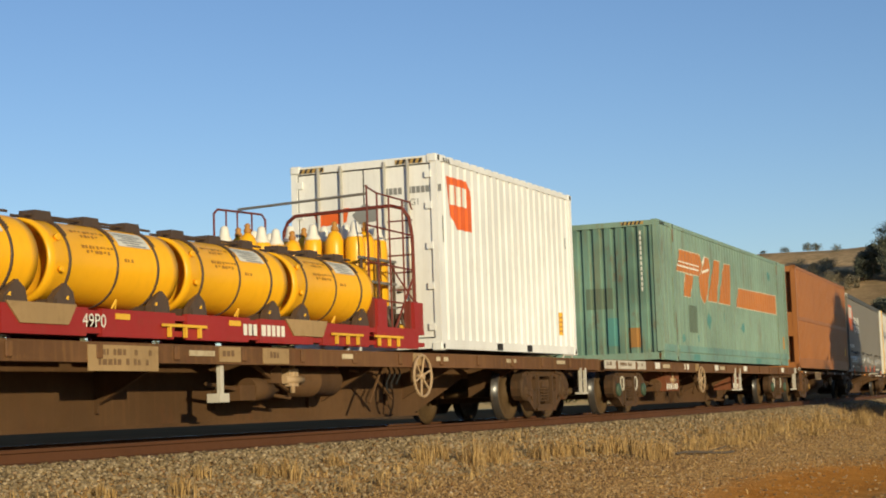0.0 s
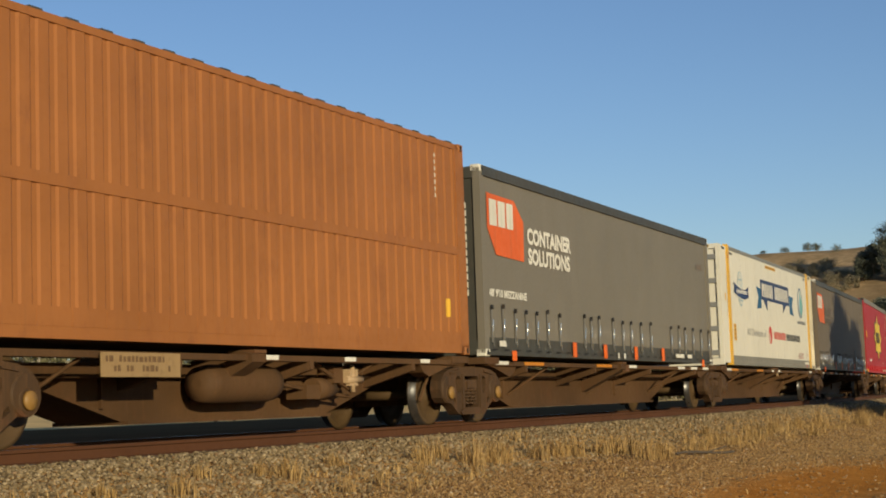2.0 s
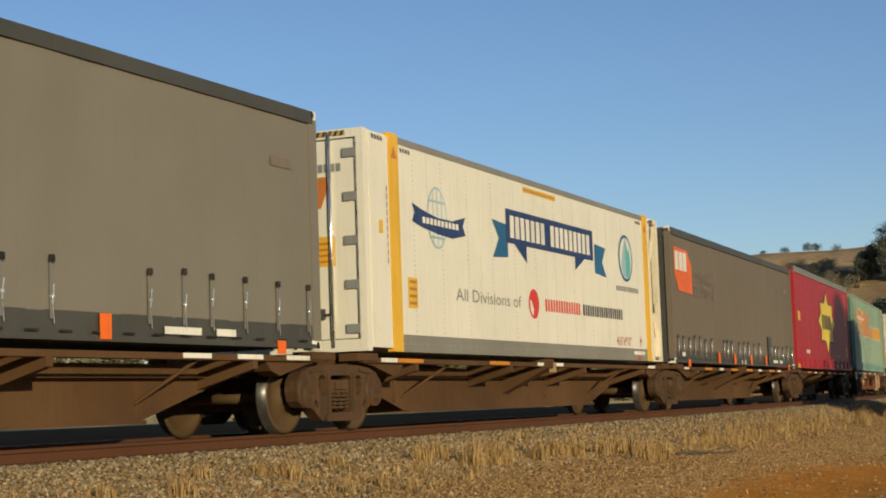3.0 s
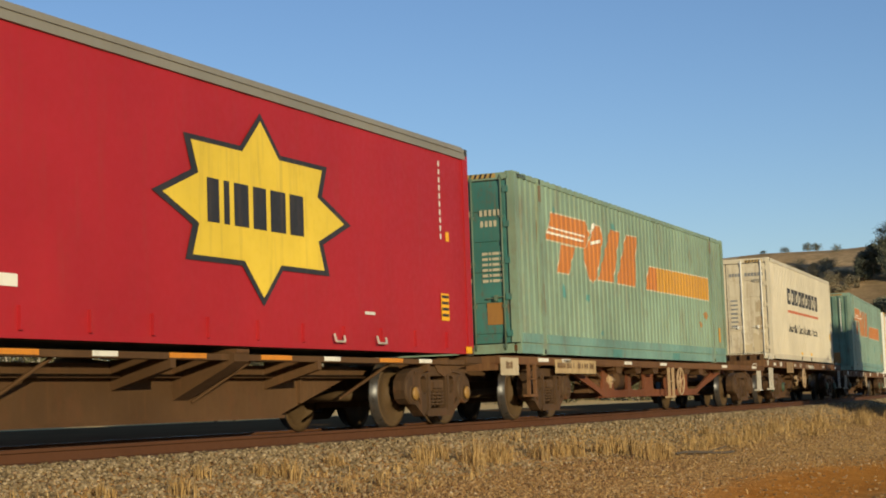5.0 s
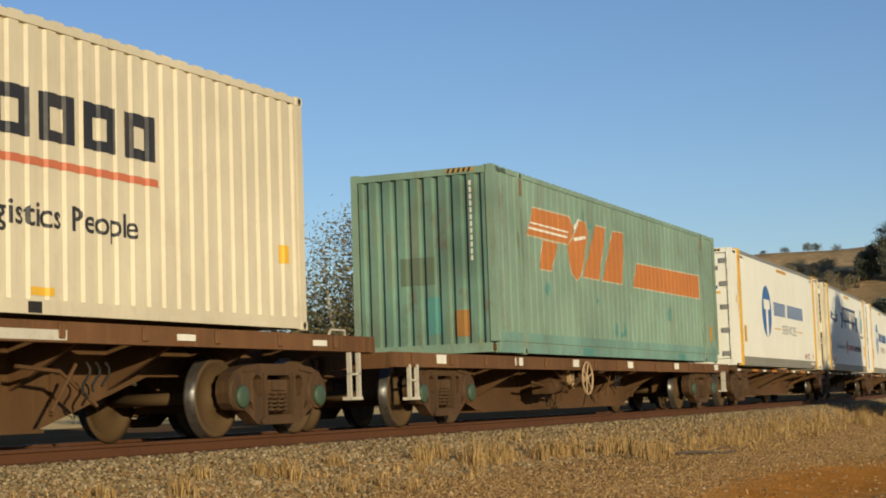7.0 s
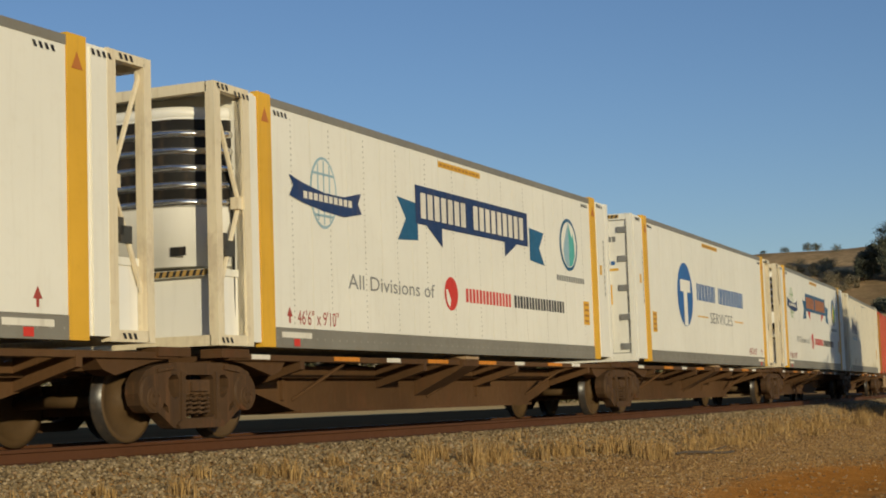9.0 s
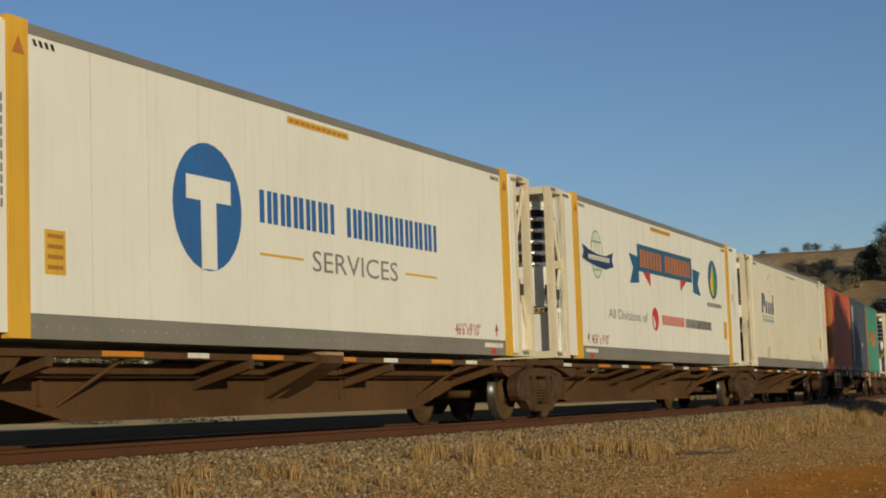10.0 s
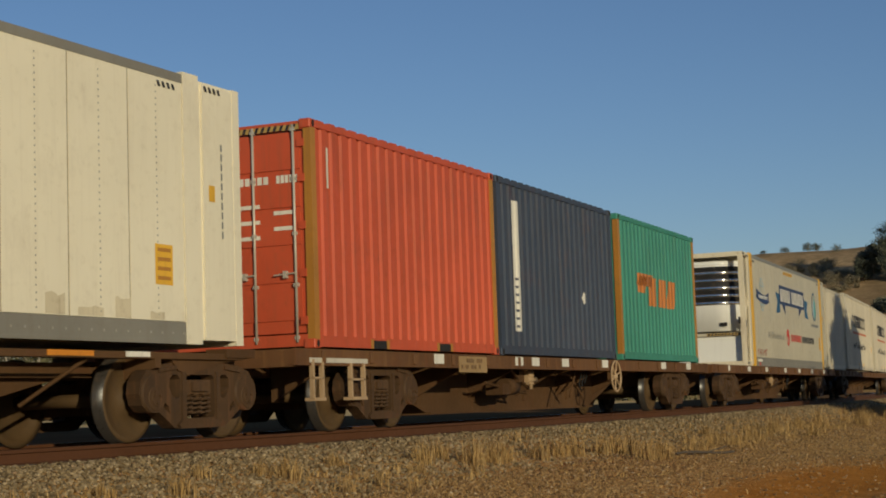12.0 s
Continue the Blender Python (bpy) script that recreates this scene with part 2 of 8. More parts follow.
def ground_material():
    m, n, l, p = mat_base("dry_ground")
    co = n.new("ShaderNodeTexCoord").outputs["Object"]
    big = noise_node(n, l, co, 0.13, 3)
    # the bare clay patch beside the line
    off = n.new("ShaderNodeVectorMath")
    off.operation = "MULTIPLY_ADD"
    off.inputs[1].default_value, off.inputs[2].default_value = (0.075, 0.42, 0.0), (-1.7, 2.6, 0.0)
    l.new(co, off.inputs[0])
    ln = n.new("ShaderNodeVectorMath")
    ln.operation = "LENGTH"
    l.new(off.outputs[0], ln.inputs[0])
    edge = n.new("ShaderNodeMath")
    edge.operation = "MULTIPLY_ADD"
    edge.inputs[1].default_value = 0.5
    l.new(big, edge.inputs[0])
    l.new(ln.outputs["Value"], edge.inputs[2])
    mid = noise_node(n, l, co, 1.7, 6)
    fine = noise_node(n, l, co, 22, 4)
    soil = ramp(n, l, mid, [(0.3, (0.36, 0.195, 0.065)), (0.5, (0.56, 0.32, 0.115)), (0.72, (0.68, 0.42, 0.17))])
    clay = ramp(n, l, mid, [(0.3, (0.54, 0.20, 0.035)), (0.7, (0.72, 0.30, 0.06))])
    c = mixed(n, l, ramp(n, l, edge.outputs[0], [(0.55, (1, 1, 1)), (0.95, (0, 0, 0))]), soil, clay)
    c = mixed(n, l, ramp(n, l, fine, [(0.3, (0.3, 0.3, 0.3)), (0.7, (0, 0, 0))]), c, (0.12, 0.08, 0.04))
    sep = n.new("ShaderNodeSeparateXYZ")
    l.new(co, sep.inputs[0])
    scale = n.new("ShaderNodeMath")
    scale.operation, scale.use_clamp = "MULTIPLY", True
    scale.inputs[1].default_value = 0.4
    l.new(sep.outputs[2], scale.inputs[0])
    patch = noise_node(n, l, co, 0.035, 6)
    straw = ramp(n, l, patch, [(0.36, (0.34, 0.22, 0.11)), (0.5, (0.55, 0.36, 0.18)), (0.68, (0.66, 0.45, 0.24))])
    tufts = noise_node(n, l, co, 0.33, 8, rough=0.8)
    straw = mixed(n, l, ramp(n, l, tufts, [(0.42, (0.5, 0.5, 0.5)), (0.6, (0, 0, 0))]), straw, (0.16, 0.115, 0.055))
    c = mixed(n, l, scale.outputs[0], c, straw)
    l.new(c, p.inputs["Base Color"])
    p.inputs["Roughness"].default_value = 0.95
    p.inputs["Specular IOR Level"].default_value = 0.0
    b = n.new("ShaderNodeBump")
    b.inputs["Strength"].default_value, b.inputs["Distance"].default_value = 0.7, 0.03
    l.new(fine, b.inputs["Height"])
    b2 = n.new("ShaderNodeBump")
    b2.inputs["Strength"].default_value, b2.inputs["Distance"].default_value = 0.6, 0.12
    l.new(noise_node(n, l, co, 5.5, 5), b2.inputs["Height"])
    l.new(b2.outputs[0], b.inputs["Normal"])
    l.new(b.outputs[0], p.inputs["Normal"])
    return m


def build_ground():
    nx, ny = len(GX), len(GY)
    verts = [(x, y, ground_z(x, y)) for x in GX for y in GY]
    faces = [(i * ny + j, (i + 1) * ny + j, (i + 1) * ny + j + 1, i * ny + j + 1) for i in range(nx - 1) for j in range(ny - 1)]
    me = bpy.data.meshes.new("ground")
    me.from_pydata(verts, [], faces)
    me.polygons.foreach_set("use_smooth", [True] * len(me.polygons))
    me.materials.append(ground_material())
    return tagged(new("ground", me), "dry gravelly ground with orange soil and straw-coloured hill", "ground", kind="structure")


build_ground()


def build_rail(lat, name):
    prof = [(-0.07, -0.17), (0.07, -0.17), (0.07, -0.155), (0.012, -0.13), (0.012, -0.045), (0.036, -0.035), (0.036, -0.004), (0.028, 0.0), (-0.028, 0.0), (-0.036, -0.004), (-0.036, -0.035), (-0.012, -0.045), (-0.012, -0.13), (-0.07, -0.155)]
    bm = bmesh.new()
    rings = []
    for k in range(-8, 120):
        m = track(k * 2.0)
        rings.append([bm.verts.new(m @ Vector((0, lat + a, b))) for a, b in prof])
    for ra, rb in zip(rings, rings[1:]):
        for i in range(len(prof)):
            j = (i + 1) % len(prof)
            f = bm.faces.new((ra[i], ra[j], rb[j], rb[i]))
            f.material_index = 1 if i == 7 else 0
    o = part(name, bm, [M["rail_steel"], M["rail_top"]])
    return tagged(o, "rusty brown steel rail with a worn bright head", "rail", kind="structure")


build_rail(-0.753, "rail_near")
build_rail(0.753, "rail_far")


# ---- shapes painted or stuck on the boxes ----
def quad(x0, z0, x1, z1, lean=0.0):
    """An upright block from (x0, z0) to (x1, z1), leaning by lean at its top."""
    return [(x0, z0), (x1, z0), (x1 + lean, z1), (x0 + lean, z1)]


def disc(cx, cz, rx, rz, seg=28):
    return [(cx + rx * math.cos(k * math.tau / seg), cz + rz * math.sin(k * math.tau / seg)) for k in range(seg)]


def ragged(x0, z0, x1, z1, rng, n=5):
    """A wash of dirt with a level foot and an uneven top."""
    top = [(x1 + (x0 - x1) * k / n, z0 + (z1 - z0) * rng.uniform(0.72, 1.0)) for k in range(n + 1)]
    return [(x0, z0), (x1, z0)] + top


def bars(x0, z0, widths, h, gap, lean=0.0):
    out = []
    for w in widths:
        if w > 0:
            out.append(quad(x0, z0, x0 + w, z0 + h, lean))
        x0 += abs(w) + gap
    return out


def words(text, x0, z0, h, stretch=1.0, bold=0.0):
    """Outlines of readable words, as a mesh in the (x, z) plane."""
    cu = bpy.data.curves.new("words", "FONT")
    cu.body, cu.size, cu.fill_mode, cu.resolution_u, cu.offset = text, h / 0.72, "FRONT", 3, bold
    tmp = new("words", cu)
    dg = bpy.context.evaluated_depsgraph_get()
    me = bpy.data.meshes.new_from_object(tmp.evaluated_get(dg))
    polys = [[(x0 + me.vertices[i].co.x * stretch, z0 + me.vertices[i].co.y) for i in f.vertices] for f in me.polygons]
    bpy.data.objects.remove(tmp)
    bpy.data.curves.remove(cu)
    bpy.data.meshes.remove(me)
    return polys


class Wave:
    """Trapezoid corrugation along x: how deep the sheet lies behind its outermost face."""

    def __init__(self, x0, x1, pitch=0.278, depth=0.036):
        self.x0, self.x1, self.depth = x0, x1, depth
        self.count = max(1, round((x1 - x0) / pitch))
        self.pitch = (x1 - x0) / self.count
        self.knots = []
        for k in range(self.count):
            self.knots += [x0 + (k + f) * self.pitch for f in (0.0, 0.26, 0.38, 0.62, 0.74)]
        self.knots = [k for k in self.knots if k < x1 - 0.001] + [x1]

    def at(self, x):
        if x <= self.x0 or x >= self.x1:
            return 0.0
        f = ((x - self.x0) / self.pitch) % 1.0
        return self.depth * float(np.interp(f, (0, 0.26, 0.38, 0.62, 0.74, 1), (0, 0, 1, 1, 0, 0)))


def wave_sheet(bm, wave, y, z0, z1, sign, along="x"):
    """A corrugated sheet; sign: -1 faces -y (or -x), 1 the other way."""
    lo, hi = [], []
    for k in wave.knots:
        d = y - sign * wave.at(k)
        c = (k, d) if along == "x" else (d, k)
        lo.append(bm.verts.new((*c, z0)))
        hi.append(bm.verts.new((*c, z1)))
    for i in range(len(lo) - 1):
        bm.faces.new((lo[i], lo[i + 1], hi[i + 1], hi[i]))


SINGLE = ("name_block", "logo_block", "red_block", "black_block", "emblem_block", "rust_stain", "logo_line", "touch_up_patch", "sticker", "emblem_shape", "gold_line", "ribbon_tail", "ribbon_fold", "snow_dot", "data_plate", "small_block", "logo_outline", "rust_streak", "grime")


def mark(parent, name, polys, material, y, wave=None, proud=0.004, label="", front=False):
    """Flat shapes that lie on a box's near side (x, z), or on its front end, following the corrugation."""
    if name in SINGLE and len(polys) > 1:
        return [mark(parent, name, [q], material, y, wave, proud, label, front) for q in polys]
    bm = bmesh.new()
    for poly in polys:
        bm.faces.new([bm.verts.new((a, 0, b)) for a, b in poly])
    if wave:
        xs = [v.co.x for v in bm.verts]
        lo, hi = min(xs), max(xs)
        for k in wave.knots:
            if lo < k < hi:
                bmesh.ops.bisect_plane(bm, geom=bm.verts[:] + bm.edges[:] + bm.faces[:], plane_co=(k, 0, 0), plane_no=(1, 0, 0))
    for v in bm.verts:
        d = (wave.at(v.co.x) if wave else 0.0) - proud
        v.co = Vector((y + d, -v.co.x, v.co.z)) if front else Vector((v.co.x, y + d, v.co.z))
    o = part(name, bm, material, parent, label)
    return tagged(o, kind="stuff") if name in ("number_marking", "data_print", "door_print", "sticker_print", "slogan") else o


# ---- containers ----
def castings(box_thing, xs, W, zs, material, size=(0.17, 0.16, 0.12)):
    a, b, c = size
    bm = bmesh.new()
    box(bm, -a / 2, a / 2, -b / 2, b / 2, -c / 2, c / 2)
    bmesh.ops.bevel(bm, geom=bm.edges[:], offset=0.012, segments=1, affect="EDGES")
    me = mesh_of("corner_casting", bm, material)
    hole = bmesh.new()
    prism(hole, disc(0, 0, 0.03, 0.045, 10), -0.006, 0.006)
    hm = mesh_of("casting_hole", hole, M["black"])
    for x in xs:
        for sy in (-1, 1):
            for z in zs:
                o = part("corner_casting", me, None, box_thing)
                o.location = (x, sy * (W / 2 - b / 2 + 0.008), z)
                if sy < 0:
                    h = part("casting_hole", hm, None, o)
                    h.location = (0, -b / 2 - 0.002, 0)


def shell(t, L, W, H, side, trim, roof=None, posts=None, rail=0.16, pitch=0.278, depth=0.027, post_w=0.13, top=0.1, post_mat=None):
    """Frame, roof, corrugated sides and rear of a steel box; returns the near side's corrugation."""
    hx, hy = L / 2, W / 2
    posts = posts or (-hx + post_w / 2, hx - post_w / 2)
    for sy in (-1, 1):
        y0, y1 = sorted((sy * hy, sy * (hy - 0.08)))
        boxes("bottom_rail", trim, t, (-hx + 0.1, hx - 0.1, y0, y1, 0.02, rail))
        boxes("top_rail", trim, t, (-hx + 0.1, hx - 0.1, y0, y1, H - top, H - 0.02))
        for x in posts:
            boxes("corner_post", post_mat or trim, t, (x - post_w / 2, x + post_w / 2, min(sy * (hy + 0.004), sy * (hy - 0.1)), max(sy * (hy + 0.004), sy * (hy - 0.1)), 0.05, H - 0.05))
    castings(t, (posts[0], posts[1]), W, (0.06, H - 0.06), trim)
    boxes("floor_frame", M["wagon"], t, (-hx + 0.05, hx - 0.05, -hy + 0.06, hy - 0.06, 0.06, 0.16))
    boxes("roof", roof or side, t, (-hx + 0.02, hx - 0.02, -hy + 0.03, hy - 0.03, H - 0.06, H - 0.025))
    bm = bmesh.new()
    for x in np.arange(-hx + 0.35, hx - 0.3, 0.31):
        box(bm, x - 0.09, x + 0.09, -hy + 0.035, hy - 0.035, H - 0.03, H + 0.012)
    tagged(part("roof_rib", bm, roof or side, t), kind="stuff")
    wave = Wave(-hx + post_w, hx - post_w, pitch, depth)
    for sy in (-1, 1):
        bm = bmesh.new()
        wave_sheet(bm, wave, sy * (hy - 0.012), rail, H - top, sy)
        part("side_panel", bm, side, t)
    bm = bmesh.new()
    wave_sheet(bm, Wave(-hy + 0.1, hy - 0.1, pitch, depth), hx - 0.02, rail, H - top, 1, "y")
    part("rear_panel", bm, side, t)
    for x in (-hx, hx - 0.1):
        boxes("end_sill", trim, t, (x, x + 0.1, -hy + 0.1, hy - 0.1, 0.03, 0.18))
        boxes("end_header", trim, t, (x, x + 0.1, -hy + 0.1, hy - 0.1, H - 0.13, H - 0.02))
    return wave


def doors(t, L, W, H, material, rods=M["chrome"], ribs=True, bars_at=(0.2, 0.43), rod=0.018):
    """Two door leaves with locking rods, handles and hinges, at the front end."""
    x = -L / 2
    for sy in (-1, 1):
        y0, y1 = sorted((sy * 0.012, sy * (W / 2 - 0.11)))
        d = boxes("door", material, t, (x + 0.03, x + 0.08, y0, y1, 0.2, H - 0.15))
        if ribs:
            for k in range(5):
                z = 0.36 + k * (H - 0.7) / 4.6
                boxes("door_panel", material, d, (x + 0.012, x + 0.03, y0 + 0.06, y1 - 0.06, z, z + (H - 0.7) / 4.6 - 0.09))
        for f in bars_at:
            y = sy * (0.08 + f * (W / 2 - 0.2) * 2)
            bm = bmesh.new()
            tube(bm, (x - 0.004, y, 0.08), (x - 0.004, y, H - 0.06), rod, 8)
            for z in (0.14, 0.8, H * 0.5, H - 0.75, H - 0.12):
                box(bm, x - 0.018, x + 0.03, y - 0.032, y + 0.032, z - 0.022, z + 0.022)
            part("lock_rod", bm, rods, d)
            bm = bmesh.new()
            pipe(bm, [(x - 0.03, y, 0.95), (x - 0.035, y + sy * -0.3, 0.93)], 0.011)
            box(bm, x - 0.05, x + 0.02, y - sy * 0.14 - 0.025, y - sy * 0.14 + 0.025, 0.89, 0.98)
            part("door_handle", bm, rods, d)
        for z in (0.35, 0.95, 1.55, 2.15, H - 0.3):
            boxes("hinge", material, d, (x - 0.012, x + 0.06, sy * (W / 2 - 0.14) - 0.05, sy * (W / 2 - 0.14) + 0.05, z - 0.05, z + 0.05))
    boxes("door_gasket", M["black"], t, (x + 0.035, x + 0.07, -0.012, 0.012, 0.2, H - 0.15), (x + 0.032, x + 0.09, -W / 2 + 0.1, W / 2 - 0.1, H - 0.156, H - 0.122), (x + 0.026, x + 0.09, -W / 2 + 0.08, -W / 2 + 0.112, 0.2, H - 0.15), (x + 0.026, x + 0.09, W / 2 - 0.112, W / 2 - 0.08, 0.2, H - 0.15))


def hazard(t, x, y, z, length, front=False, W=2.5):
    """Black slanting dashes on an amber strip along a top rail."""
    if front:
        mark(t, "warning_strip", [quad(y, z, y + length, z + 0.07)], M["dull_strip"], x, None, 0.006, front=True)
        mark(t, "warning_dash", [quad(y + 0.02 + k * 0.09, z, y + 0.06 + k * 0.09, z + 0.07, 0.03) for k in range(int(length / 0.09))], M["mark_black"], x, None, 0.01, front=True)
    else:
        mark(t, "warning_dash", [quad(x + k * 0.09, z, x + 0.045 + k * 0.09, z + 0.06, -0.03) for k in range(int(length / 0.09))], M["mark_black"], y, None, 0.008)


def place_box(name, label, s0, L, zb, category="container", group="containers on the train"):
    t = thing(name, label, category, group)
    MOVING.append((t, s0 + L / 2, zb))
    t.matrix_basis = track(s0 + L / 2, zb)
    return t


DECK = 1.064


# -- yellow drums and gas cylinders on a red rack --
M["stencil_brown"] = paint("worn_stencil_brown", (0.34, 0.15, 0.015), dirt=(0.6, 0.3, 0.02), amount=0.8, grain=20)


def drum_rack():
    s0, L = 9.19, 12.19
    t = place_box("drum_rack", "crimson steel flat rack carrying drums on the wagon", s0, L, DECK + 0.02, "flat rack")
    hx = L / 2
    for sy in (-1, 1):
        bm = bmesh.new()
        for k in range(8):
            xa, xb = -hx + k * L / 8, -hx + (k + 1) * L / 8
            prism(bm, [(xa, 0), (xb - 0.26, 0), (xb - 0.22, 0.28), (xa, 0.28)], sy * 1.2 - 0.03, sy * 1.2 + 0.03)
        box(bm, -hx, hx, sy * 1.16 - 0.05, sy * 1.16 + 0.05, 0.03, 0.09)
        box(bm, -hx, hx, sy * 1.16 - 0.05, sy * 1.16 + 0.05, 0.2, 0.26)
        part("side_rail", bm, M["rack_red"], t)
    boxes("deck_plate", M["rack_red"], t, (-hx, hx, -1.12, 1.12, 0.16, 0.22))
    for x in (-2.5, 2.6):
        bm = bmesh.new()
        prism(bm, [(x - 0.5, 0.3), (x + 0.55, 0.3), (x + 0.42, 0.1), (x - 0.3, 0.1)], -1.25, -1.232)
        part("wear_plate", bm, M["pale_wood"], t, "scuffed bare-metal lifting plate")
    for x in (-4.6, -0.1, 3.65, 4.85):
        boxes("tie_rail", M["yellow"], t, (x - 0.42, x + 0.42, -1.28, -1.255, 0.13, 0.16), (x - 0.3, x - 0.27, -1.28, -1.24, 0.02, 0.13), (x, x + 0.03, -1.28, -1.24, 0.02, 0.13), (x + 0.28, x + 0.31, -1.28, -1.24, 0.02, 0.13))
    for x in (-1.3, 0.85):
        boxes("amber_reflector", M["yellow"], t, (x, x + 0.24, -1.24, -1.23, 0.18, 0.24))
    mark(t, "type_code", words("49P0", -1.85, 0.09, 0.14), M["mark_white"], -1.231)
    mark(t, "number_marking", bars(1.15, 0.08, (0.08, 0.08, 0.08, -0.04, 0.1, 0.08, 0.08, 0.08, 0.08), 0.13, 0.03), M["mark_white"], -1.231)
    for x in (hx - 0.1, hx - 1.25):
        boxes("end_gusset", M["rack_red"], t, (x - 0.18, x + 0.1, -1.2, -1.1, 0.25, 0.66))
    return t


drum_rack()


def drum(s, lat, first):
    t = thing("chlorine_drum", "golden-yellow pressure drum strapped on a red rack", "drum", "yellow drums on the rack")
    r, h = 0.425, 1.1
    bm = bmesh.new()
    lathe(bm, [(0.05, -h + 0.2), (0.3, -h + 0.16), (r - 0.05, -h + 0.06), (r - 0.035, -h), (r, -h), (r, -h + 0.12), (r - 0.006, -h + 0.14), (r, 0.0), (r - 0.006, h - 0.14), (r, h - 0.12), (r, h), (r - 0.035, h), (r - 0.05, h - 0.06), (0.3, h - 0.16), (0.05, h - 0.2)], 40, "x")
    part("shell", bm, M["tank_yellow"], t)
    for x in (-0.78, 0.0, 0.72):
        bm = bmesh.new()
        lathe(bm, [(r + 0.002, x - 0.015), (r + 0.009, x - 0.015), (r + 0.009, x + 0.015), (r + 0.002, x + 0.015)], 36, "x")
        for k in range(9):
            a = 0.35 + k * 0.075
            box(bm, x - 0.022, x + 0.022, -(r + 0.012) * math.sin(a) - 0.012, -(r + 0.012) * math.sin(a) + 0.012, (r + 0.012) * math.cos(a) - 0.012, (r + 0.012) * math.cos(a) + 0.012)
        part("strap", bm, M["strap"], t, "dark ratchet chain strap")
        bm = bmesh.new()
        prism(bm, [(x - 0.14, r - 0.01), (x + 0.14, r - 0.01), (x + 0.12, r + 0.09), (x - 0.12, r + 0.09)], -0.1, 0.1)
        part("strap_block", bm, M["strap"], t)
        bm = bmesh.new()
        pipe(bm, [(x - 0.035, -r + 0.06, -r - 0.02), (x - 0.01, -r + 0.02, -r + 0.07), (x + 0.025, -r + 0.06, -r - 0.02)], 0.011)
        part("strap_ring", bm, M["yellow"], t)
    for x in (-0.82, 0.82):
        bm = bmesh.new()
        prism(bm, [(x - 0.2, -r - 0.1), (x + 0.2, -r - 0.1), (x + 0.14, -r + 0.12), (x + 0.03, -r + 0.2), (x, -r + 0.2), (x - 0.16, -r + 0.05)], -0.38, -0.30)
        box(bm, x - 0.14, x + 0.14, -0.4, 0.4, -r - 0.1, -r + 0.04)
        part("cradle", bm, M["strap"], t)
    lab = bmesh.new()
    for a0, a1, x0, x1, q in ((0.52, 1.06, 0.10, 0.66, 0), ):
        for k in range(4):
            b0, b1 = a0 + (a1 - a0) * k / 4, a0 + (a1 - a0) * (k + 1) / 4
            rr = r + 0.004
            lab.faces.new([lab.verts.new((x, -rr * math.sin(b), rr * math.cos(b))) for x, b in ((x0, b0), (x1, b0), (x1, b1), (x0, b1))])
    label_part = part("hazard_label", lab, M["label_grey"], t, "weathered silver hazard label")
    pr = bmesh.new()
    for row in range(6):
        b0 = 0.63 + row * 0.075
        b1, x1 = b0 + 0.035, 0.5 + 0.08 * (row % 2)
        rr = r + 0.007
        pr.faces.new([pr.verts.new((x, -rr * math.sin(b), rr * math.cos(b))) for x, b in ((0.14 + 0.05 * (row % 3), b0), (x1, b0), (x1, b1), (0.14 + 0.05 * (row % 3), b1))])
    part("label_print", pr, M["mark_grey"], label_part)
    for yy in (-0.07, 0.08):
        bm = bmesh.new()
        pipe(bm, [(-1.05, yy, r + 0.035), (0.3, yy + 0.03, r + 0.05), (1.05, yy - 0.02, r + 0.035)], 0.014)
        part("tie_rod", bm, M["strap"], t)
    txt = bmesh.new()
    for row, (x0, x1, step, a) in enumerate(((-0.62, -0.12, 0.07, 0.72), (-0.5, -0.2, 0.06, 0.86), (-0.56, -0.08, 0.06, 1.16), (-0.5, -0.14, 0.07, 1.28), (0.12, 0.3, 0.06, 1.4))):
        rr, xx = r + 0.004, x0
        while xx < x1:
            xe, a1 = xx + step * (0.45 + 0.4 * ((int(xx * 977) % 7) / 7)), a + 0.05 + 0.03 * (int(xx * 531) % 2)
            txt.faces.new([txt.verts.new((x, -rr * math.sin(b), rr * math.cos(b))) for x, b in ((xx, a), (xe, a), (xe, a1), (xx, a1))])
            xx += step
    tagged(part("stencil", txt, M["stencil_brown"], t), kind="stuff")
    for a0, a1, bz, br in ((0.97, -r - 0.03, -0.1, 0.03), (0.86, -r * 0.86 - 0.04, 0.22, 0.035)):
        bm = bmesh.new()
        tube(bm, (-0.93, -r * a0, bz), (-0.93, a1, bz), br, 8)
        part("valve_boss", bm, M["tank_yellow"], t)
    MOVING.append((t, s, DECK + 0.02 + 0.745, lat))


for k in range(5):
    drum(18.85 - 2.36 * k, -0.74, k == 0)
    drum(18.85 - 2.36 * k - 0.3, 0.72, False)


